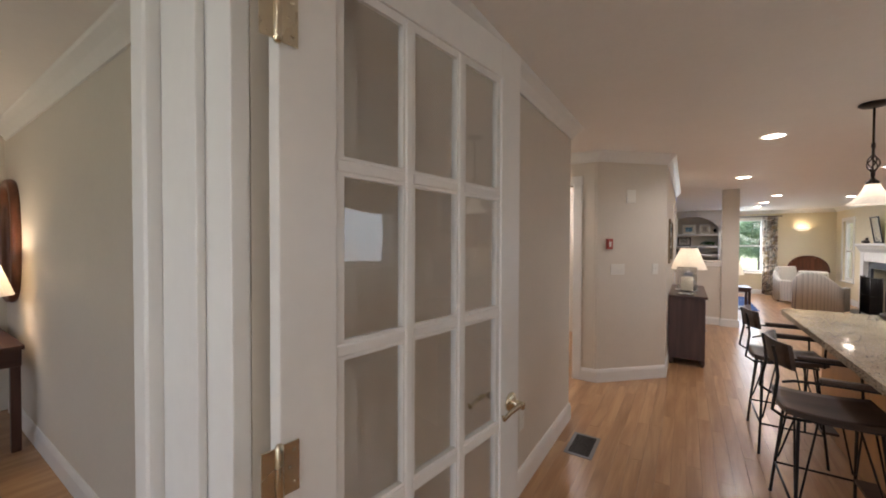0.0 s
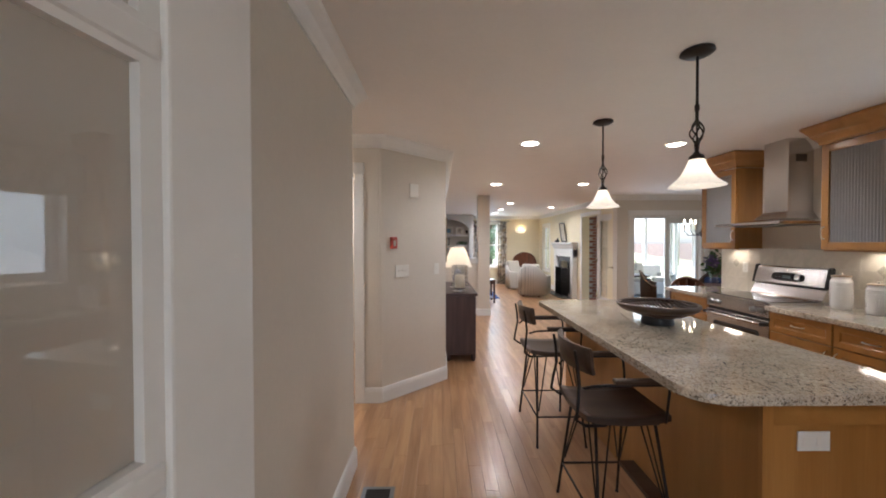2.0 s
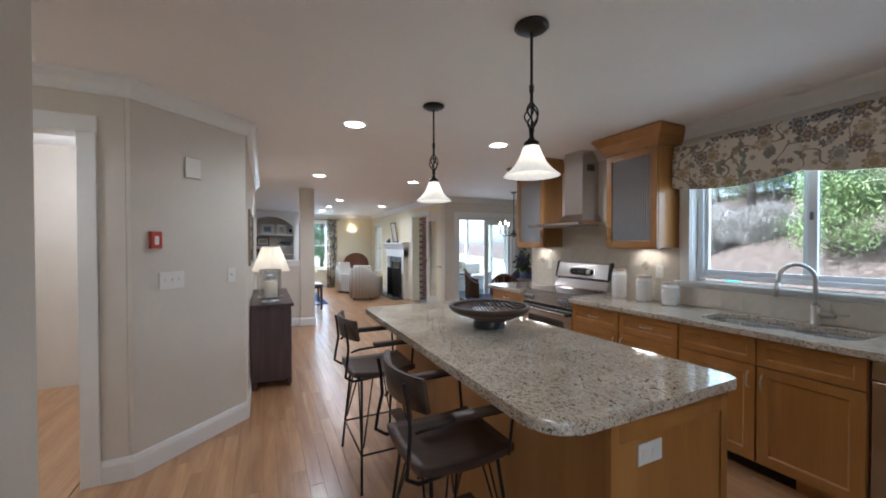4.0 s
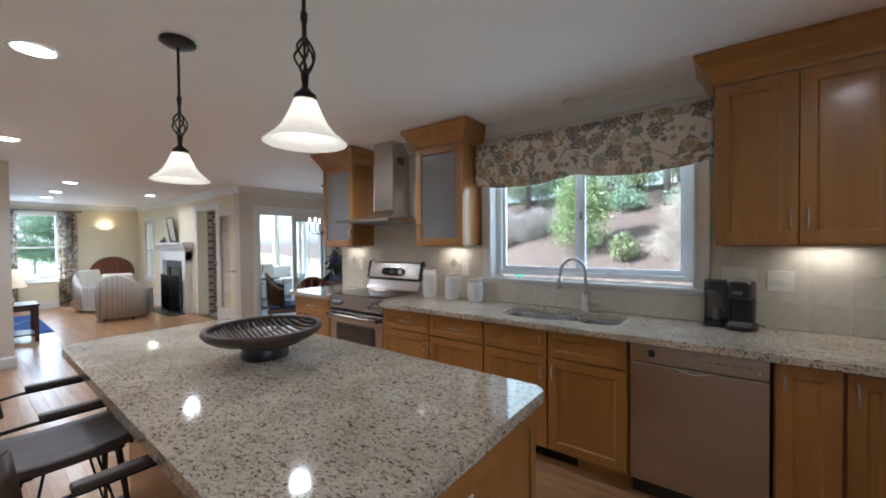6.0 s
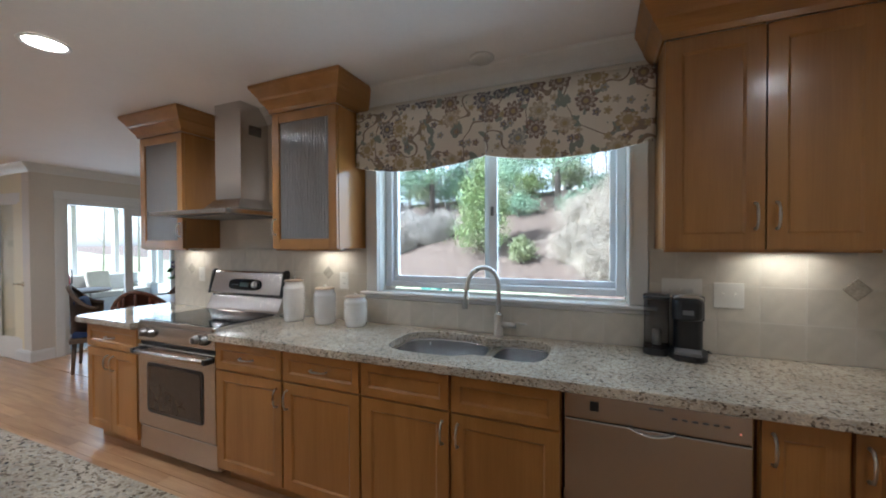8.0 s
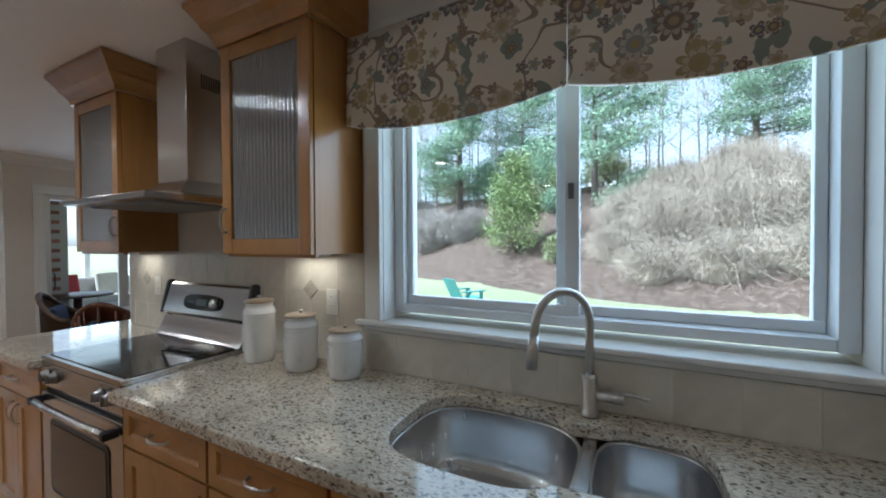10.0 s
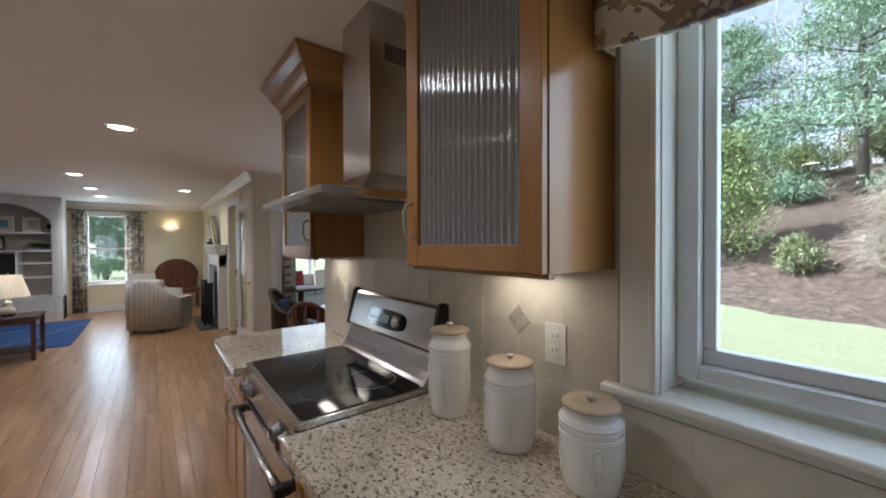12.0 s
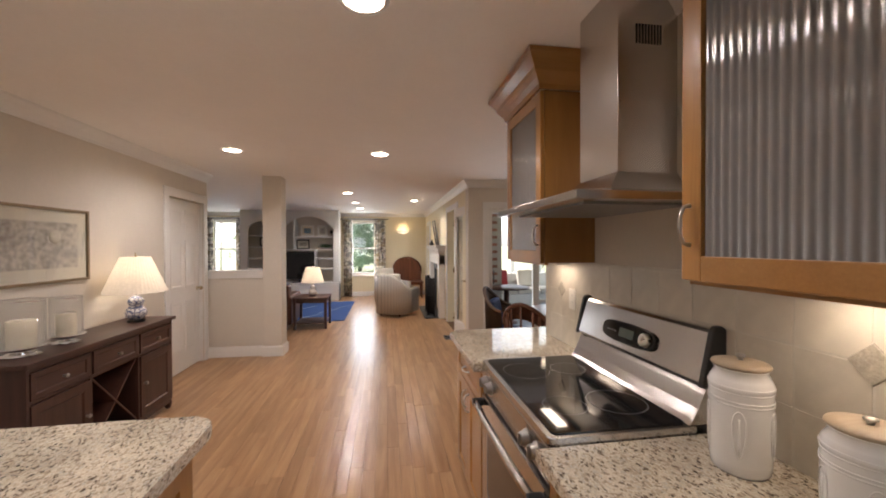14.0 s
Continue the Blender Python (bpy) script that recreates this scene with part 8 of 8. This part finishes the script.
def leafmat(name, a, c):
    m = bpy.data.materials.new(name)
    m.use_nodes = True
    N, L = m.node_tree.nodes, m.node_tree.links
    b = N["Principled BSDF"]
    b.inputs["Roughness"].default_value = 0.6
    g = N.new("ShaderNodeNewGeometry")
    r = ramp(N, [(0.0, a), (1.0, c)])
    L.new(g.outputs["Random Per Island"], r.inputs[0])
    co, n = N.new("ShaderNodeTexCoord"), N.new("ShaderNodeTexNoise")
    n.inputs["Scale"].default_value = 1.2
    L.new(co.outputs["Object"], n.inputs["Vector"])
    h = N.new("ShaderNodeHueSaturation")
    mr = N.new("ShaderNodeMapRange")
    mr.inputs[1].default_value, mr.inputs[2].default_value, mr.inputs[3].default_value, mr.inputs[4].default_value = 0.3, 0.7, 0.7, 1.3
    L.new(n.outputs[0], mr.inputs[0]), L.new(mr.outputs[0], h.inputs["Value"]), L.new(r.outputs[0], h.inputs["Color"]), L.new(h.outputs[0], b.inputs["Base Color"])
    return m


PINE = leafmat("pine_needles", (0.15, 0.26, 0.17), (0.34, 0.46, 0.29))
JUNI = leafmat("juniper_green", (0.12, 0.19, 0.06), (0.29, 0.34, 0.13))
PALEL = leafmat("pale_leaves", (0.20, 0.24, 0.10), (0.36, 0.38, 0.2))
TWIG = leafmat("dry_twigs", (0.20, 0.155, 0.11), (0.50, 0.43, 0.34))
GREYTW = leafmat("grey_twigs", (0.22, 0.19, 0.16), (0.40, 0.36, 0.32))


def blades(points, size, seed, updir=0.0, wid=0.16):
    """Leaf blades at points: thin four-sided leaves in one mesh."""
    rng = np.random.default_rng(seed)
    n = len(points)
    P_ = np.asarray(points, float)
    D = rng.normal(0, 1, (n, 3))
    D[:, 2] += updir
    D /= np.linalg.norm(D, axis=1)[:, None]
    E_2 = np.cross(D, rng.normal(0, 1, (n, 3)))
    E_2 /= np.linalg.norm(E_2, axis=1)[:, None] + 1e-9
    s = (size * rng.uniform(0.6, 1.4, n))[:, None]
    V = np.stack([P_, P_ + D * s * 0.5 + E_2 * s * wid, P_ + D * s, P_ + D * s * 0.5 - E_2 * s * wid], 1).reshape(-1, 3)
    F = np.arange(n * 4).reshape(-1, 4)
    me = bpy.data.meshes.new("foliage")
    me.from_pydata(V.tolist(), [], F.tolist())
    return me


def pine(x, y, h, spread, label, seed, first=0.35):
    rng = np.random.default_rng(seed)
    z = ground_z(x, y)
    t = thing("pine_tree", label, "tree", (x, y, z - 0.05), "pine trees")
    r = 0.02 * h
    part("trunk", T([(0, 0, 0), (0.05, 0.03, h * 0.35), (0.0, 0.05, h * 0.7), (0.02, 0, h)], [r, r * 0.8, r * 0.5, 0.02], 10), BARK, t)
    bm = bmesh.new()
    pts = []
    for i in range(44):
        f = first + (0.98 - first) * (i + rng.uniform(0, 0.8)) / 44
        a = rng.uniform(0, 2 * math.pi)
        ln = spread * (1.05 - f) ** 0.6 * rng.uniform(0.55, 1.15)
        zz = h * f
        tip = Vector((ln * math.cos(a), ln * math.sin(a), zz + ln * 0.18 + rng.uniform(-0.2, 0.2)))
        tube(bm, [(0, 0, zz), tuple(tip * 0.5 + Vector((0, 0, zz * 0.5 - 0.05))), tuple(tip)], [0.05, 0.03, 0.01], 5)
        for k_ in range(9):
            g = 0.3 + 0.7 * (k_ + rng.uniform(0, 1)) / 9
            c = np.array([tip.x * g, tip.y * g, zz + (tip.z - zz) * g])
            pts.append(c + rng.normal(0, 1, (64, 3)) * np.array([0.36, 0.36, 0.17]) * (spread / 3.5))
    part("limbs", bm, BARK, t)
    leaves("crown", blades(np.concatenate(pts), 0.24, seed + 1, 0.3, 0.10), PINE, t)


pine(24.0, 4.0, 9.5, 5.0, "tall green pine with layered branches on the bank", 11, 0.24)
pine(27.0, 13.5, 11.0, 4.0, "green pine high on the bank among bare trees", 12, 0.15)
pine(23.5, 19.5, 8.5, 3.4, "broad young pine at the hedge's end", 13, 0.10)
pine(30.0, 9.6, 9.0, 4.2, "feathery pale green pine behind the juniper", 17, 0.08)
pine(30.5, -4.5, 10.0, 4.0, "pine on the upper bank beyond the bare shrubs", 14, 0.2)


def cone_shrub(x, y, h, r, label, seed, material, n=9000):
    rng = np.random.default_rng(seed)
    t = thing("evergreen_shrub", label, "shrub", (x, y, ground_z(x, y) - 0.05))
    part("trunk", T([(0, 0, 0), (0, 0.03, h * 0.5), (0, 0, h * 0.9)], [0.07, 0.05, 0.01], 8), BARK, t)
    bm = bmesh.new()
    tips = []
    for i in range(70):
        f = rng.uniform(0.04, 0.95)
        a = rng.uniform(0, 2 * math.pi)
        rr = r * (1 - f) ** 0.75 * rng.uniform(0.6, 1.15)
        tip = (rr * math.cos(a), rr * math.sin(a), h * f + 0.35 * rr + 0.1)
        tube(bm, [(0, 0, h * f * 0.8), tip], [0.02, 0.005], 4)
        tips.append((tip, h * f * 0.8))
    part("branches", bm, BARK, t)
    pts = []
    for tip, z0 in tips:
        for k_ in range(6):
            g = 0.35 + 0.65 * (k_ + 0.5) / 6
            c = np.array([tip[0] * g, tip[1] * g, z0 + (tip[2] - z0) * g])
            pts.append(c + rng.normal(0, 1, (n // 420, 3)) * np.array([0.20, 0.20, 0.22]) * r / 1.4)
    leaves("crown", blades(np.concatenate(pts), 0.17, seed + 1, 0.7, 0.12), material, t)


cone_shrub(18.6, 6.9, 4.4, 1.75, "yellow-green conical juniper on the mulched bank", 21, JUNI, 16000)
cone_shrub(17.6, 4.95, 1.0, 0.75, "small pale leafy shrub at the bank's foot", 22, PALEL, 3500)
cone_shrub(20.5, 16.5, 2.2, 1.3, "rounded green shrub further along the bank", 23, JUNI, 6000)


def twig_bush(x, y, w, h, label, seed, material, n=1500):
    """A leafless arching shrub."""
    rng = np.random.default_rng(seed)
    z = ground_z(x, y)
    bm_v, bm_f = [], []
    for i in range(n):
        a, rr = rng.uniform(0, 2 * math.pi), w * math.sqrt(rng.uniform(0, 1)) * 0.6
        p = np.array([rr * math.cos(a), rr * math.sin(a), ground_z(x + rr * math.cos(a), y + rr * math.sin(a)) - z])
        b_ = rng.uniform(0, 2 * math.pi)
        out = np.array([math.cos(b_), math.sin(b_), 0]) * rng.uniform(0.2, 1.0) * w * 0.55
        hh = h * rng.uniform(0.3, 1.05) * (1 - 0.45 * (rr / w) ** 2)
        drop = rng.uniform(0.35, 1.05)
        pts = [p, p + out * 0.25 + [0, 0, hh * 0.62] + rng.normal(0, 0.08, 3), p + out * 0.7 + [0, 0, hh] + rng.normal(0, 0.16, 3), p + out * 1.2 + [0, 0, hh * drop] + rng.normal(0, 0.24, 3)]
        wd = rng.uniform(0.0022, 0.0060)
        side = np.array([math.sin(b_), -math.cos(b_), 0]) * wd
        base = len(bm_v)
        for q in pts:
            bm_v += [tuple(q - side), tuple(q + side), tuple(q + [0, 0, wd * 1.4])]
        for s in range(3):
            for e in range(3):
                bm_f.append((base + s * 3 + e, base + s * 3 + (e + 1) % 3, base + s * 3 + 3 + (e + 1) % 3, base + s * 3 + 3 + e))
    me = bpy.data.meshes.new("bare_shrub")
    me.from_pydata(bm_v, [], bm_f)
    me.materials.append(material)
    o = new("bare_shrub", me)
    o.location = (x, y, z)
    tagged(o, label, "shrub", "bare shrubs", "stuff")


for i, (x, y, w, h) in enumerate(((15.9, 1.5, 1.2, 0.9), (15.5, -0.3, 1.4, 1.0), (15.2, -2.3, 1.4, 1.0), (15.3, -4.2, 1.4, 1.0), (17.6, 2.6, 1.2, 1.1), (18.6, 0.9, 1.7, 1.7), (17.9, -1.2, 1.6, 1.6), (19.8, -0.4, 1.7, 1.8), (18.3, -3.4, 1.7, 1.7), (20.6, 2.2, 1.6, 1.6), (21.8, 0.4, 1.8, 1.9), (20.6, -2.6, 1.8, 1.9), (22.8, -2.0, 1.8, 1.9))):
    twig_bush(x, y, w, h, "tangled leafless tan shrub on the mulched bank", 300 + i, TWIG, 3200)
twig_bush(21.3, 10.6, 1.6, 1.5, "grey leafless shrub on the bank", 34, GREYTW, 2500)
for i in range(5):
    twig_bush(20.8 + i * 1.5, 12.4 + i * 1.1, 1.3, 1.5, "clipped grey leafless hedge running up the bank", 40 + i, GREYTW, 9000)
cone_shrub(25.0, 8.0, 1.3, 1.6, "low green shrub on the upper bank", 24, PALEL, 4000)
cone_shrub(27.0, 6.0, 1.4, 2.0, "spreading green shrub below the pine", 25, JUNI, 5000)

for i, (x, y, h, w) in enumerate(((28.5, 12.0, 2.6, 2.2), (29.5, 14.8, 2.8, 2.4), (28.0, 7.6, 2.0, 2.0), (29.0, 3.6, 2.2, 2.2), (31.0, 17.5, 3.0, 2.6))):
    cone_shrub(x, y, h, w, "loose green undergrowth at the top of the bank", 80 + i, PALEL if i % 2 else PINE, 6000)
for i, (x, y, w) in enumerate(((23.2, 2.8, 1.3), (24.8, 1.6, 1.6), (23.6, 6.2, 1.4), (26.0, 9.8, 1.5))):
    cone_shrub(x, y, 0.9, w, "low spreading evergreen ground cover on the bank", 26 + i, PINE, 4500)
pine(4.2, 33.0, 8.0, 2.8, "green pine in the yard beyond the family room", 15, 0.08)
pine(0.3, 30.0, 7.0, 2.6, "young green pine behind the family room window", 47, 0.06)
pine(-4.5, 29.0, 7.0, 3.2, "young pine in the yard beyond the family room", 16, 0.08)


def bare_tree(x, y, h, seed):
    rng = np.random.default_rng(seed)
    t = thing("bare_tree", "tall leafless tree beyond the garden", "tree", (x, y, ground_z(x, y) - 0.1), "bare trees")
    r = 0.0062 * h
    lean = rng.normal(0, 0.03, 2) * h
    part("trunk", T([(0, 0, 0), (lean[0] * 0.4, lean[1] * 0.4, h * 0.5), (lean[0], lean[1], h)], [r, r * 0.65, 0.015], 7), PALEBARK, t)
    bm = bmesh.new()
    for i in range(22):
        f = rng.uniform(0.2, 0.97)
        a = rng.uniform(0, 2 * math.pi)
        ln = h * 0.30 * (1.15 - f) * rng.uniform(0.6, 1.3)
        p0 = Vector((lean[0] * f, lean[1] * f, h * f))
        p1 = p0 + Vector((ln * math.cos(a), ln * math.sin(a), ln * 0.9))
        tube(bm, [p0, p0.lerp(p1, 0.5) + Vector((0, 0, -0.05 * ln)), p1], [r * 0.35, r * 0.2, 0.008], 4)
        for k_ in range(4):
            q0 = p0.lerp(p1, rng.uniform(0.3, 0.95))
            q1 = q0 + Vector(rng.normal(0, 1, 3)) * ln * 0.28 + Vector((0, 0, ln * 0.3))
            tube(bm, [q0, q1], [0.014, 0.004], 3)
    part("branches", bm, PALEBARK, t)


rng = np.random.default_rng(5)
for i in range(64):
    bare_tree(27.5 + rng.uniform(0, 15), -14 + 0.75 * i + rng.uniform(-0.8, 0.8), rng.uniform(9, 15), 60 + i)
for i in range(16):
    bare_tree(-14 + 2.2 * i + rng.uniform(-0.8, 0.8), 30 + rng.uniform(0, 9), rng.uniform(8, 13), 160 + i)

# garden chair and the neighbour's house on the hill
ac = thing("garden_chair", "teal painted slatted garden chair on the lawn", "chair", pose(11.0, 6.05, ground_z(11.0, 6.05), 0, 0, 60))
for i in range(6):
    part("seat_slat", moved(B(-0.26, 0.26, 0, 0.08, 0, 0.02), pose(0, -0.25 + i * 0.09, 0.36 - i * 0.02, -12)), TEAL, ac)
for i in range(6):
    part("back_slat", moved(B(-0.04, 0.04, -0.01, 0.01, 0, 0.72), pose(-0.22 + i * 0.088, 0.27, 0.24, -28)), TEAL, ac)
for sx in (-1, 1):
    part("arm", B(sx * 0.33 - 0.06, sx * 0.33 + 0.06, -0.32, 0.40, 0.53, 0.555, 0.004), TEAL, ac)
    part("front_leg", B(sx * 0.29 - 0.02, sx * 0.29 + 0.02, -0.28, -0.18, 0.0, 0.5295), TEAL, ac)
    part("rear_leg", moved(B(sx * 0.29 - 0.02, sx * 0.29 + 0.02, 0, 0.08, -0.5, 0.3), pose(0, 0.25, 0.30, 35)), TEAL, ac)
nh = thing("neighbour_house", "pale house glimpsed between the trees on the hill", "house", pose(56, 3.6, ground_z(56, 3.6), 0, 0, 8))
part("wall", B(-3, 3, -4, 4, -0.5, 3.0), mat("pale_siding", (0.62, 0.62, 0.60), 0.7, scale=20, vary=0.08, stretch=(1, 1, 8)), nh)
part("roof", moved(prism([(-3.4, 0), (3.4, 0), (0, 2.2)], -4.3, 4.3), pose(0, 0, 3.0) @ pose(0, 0, 0, 90, 0, 0)), mat("roof_shingle", (0.30, 0.29, 0.29), 0.9, scale=30, vary=0.2), nh)
for y in (-2.6, 0, 2.6):
    w_ = part("window", B(-3.06, -3.0, y - 0.5, y + 0.5, 0.9, 2.3), TRIM, nh)
    part("pane", B(-3.07, -3.061, y - 0.42, y + 0.42, 0.98, 2.22), BLACKG, w_)

# ---- oak strip floor ----
fl = tagged(new("floor"), "honey-coloured oak strip flooring", "floor", "", "structure")
PW = 0.083
rng = np.random.default_rng(9)
rest = bmesh.new()
count = 0


def in_house(x, y):
    return (x < 3.3 or 5.15 < y < 8.1) and not (x > 3.3 and y > 8.1)


cache = {}
rows_x = [-1.05 + PW * i for i in range(int((3.33 + 1.05) / PW) + 1)]
near = []
for x in rows_x:
    y = -1.2 + rng.uniform(-0.9, 0)
    while y < 14.0:
        Ln = round(rng.uniform(0.45, 1.75) / 0.15) * 0.15
        a, b_ = max(y, -1.2), min(y + Ln, 13.99)
        if b_ - a > 0.05:
            if -0.8 < x < 2.55 and 4.7 < a and b_ < 8.4 and count < 300:
                L2 = round(b_ - a, 3)
                if L2 not in cache:
                    cache[L2] = mesh_of("plank", B(-(PW - 0.0008) / 2, (PW - 0.0008) / 2, 0.0004, L2 - 0.0004, -0.012, 0.0, 0.0012, 1), OAK)
                near.append((x, a, cache[L2]))
                count += 1
            else:
                box(rest, x - PW / 2 + 0.0006, x + PW / 2 - 0.0006, a + 0.0006, b_ - 0.0006, -0.012, 0.0)
        y += Ln
for x in [3.36 + PW * i for i in range(28)]:
    y = 5.1 - rng.uniform(0, 0.9)
    while y < 8.13:
        Ln = rng.uniform(0.45, 1.75)
        box(rest, x - PW / 2 + 0.0006, x + PW / 2 - 0.0006, max(y, 5.14) + 0.0006, min(y + Ln, 8.31) - 0.0006, -0.012, 0.0)
        y += Ln
o = part("floor_strips", rest, OAKI, fl)
tagged(o, "", "", "", "stuff")
setting("den_floor", B(-4.98, -1.10, -3.2, 0.468, -0.011, 0.0), OAKI, "", "floor")
setting("hall_floor", B(-3.2, -1.10, 2.9, 6.2, -0.011, 0.0), OAKI, "", "floor")
setting("family_floor_west", B(-4.05, -1.10, 8.33, 13.99, -0.011, 0.0), OAKI, "", "floor")
setting("entry_floor", B(-1.09, 0.9, -3.2, -1.21, -0.011, 0.0), OAKI, "", "floor")
for x, a, me in near:
    o = new("plank", me)
    o.parent, o.location = fl, (x, a, 0)
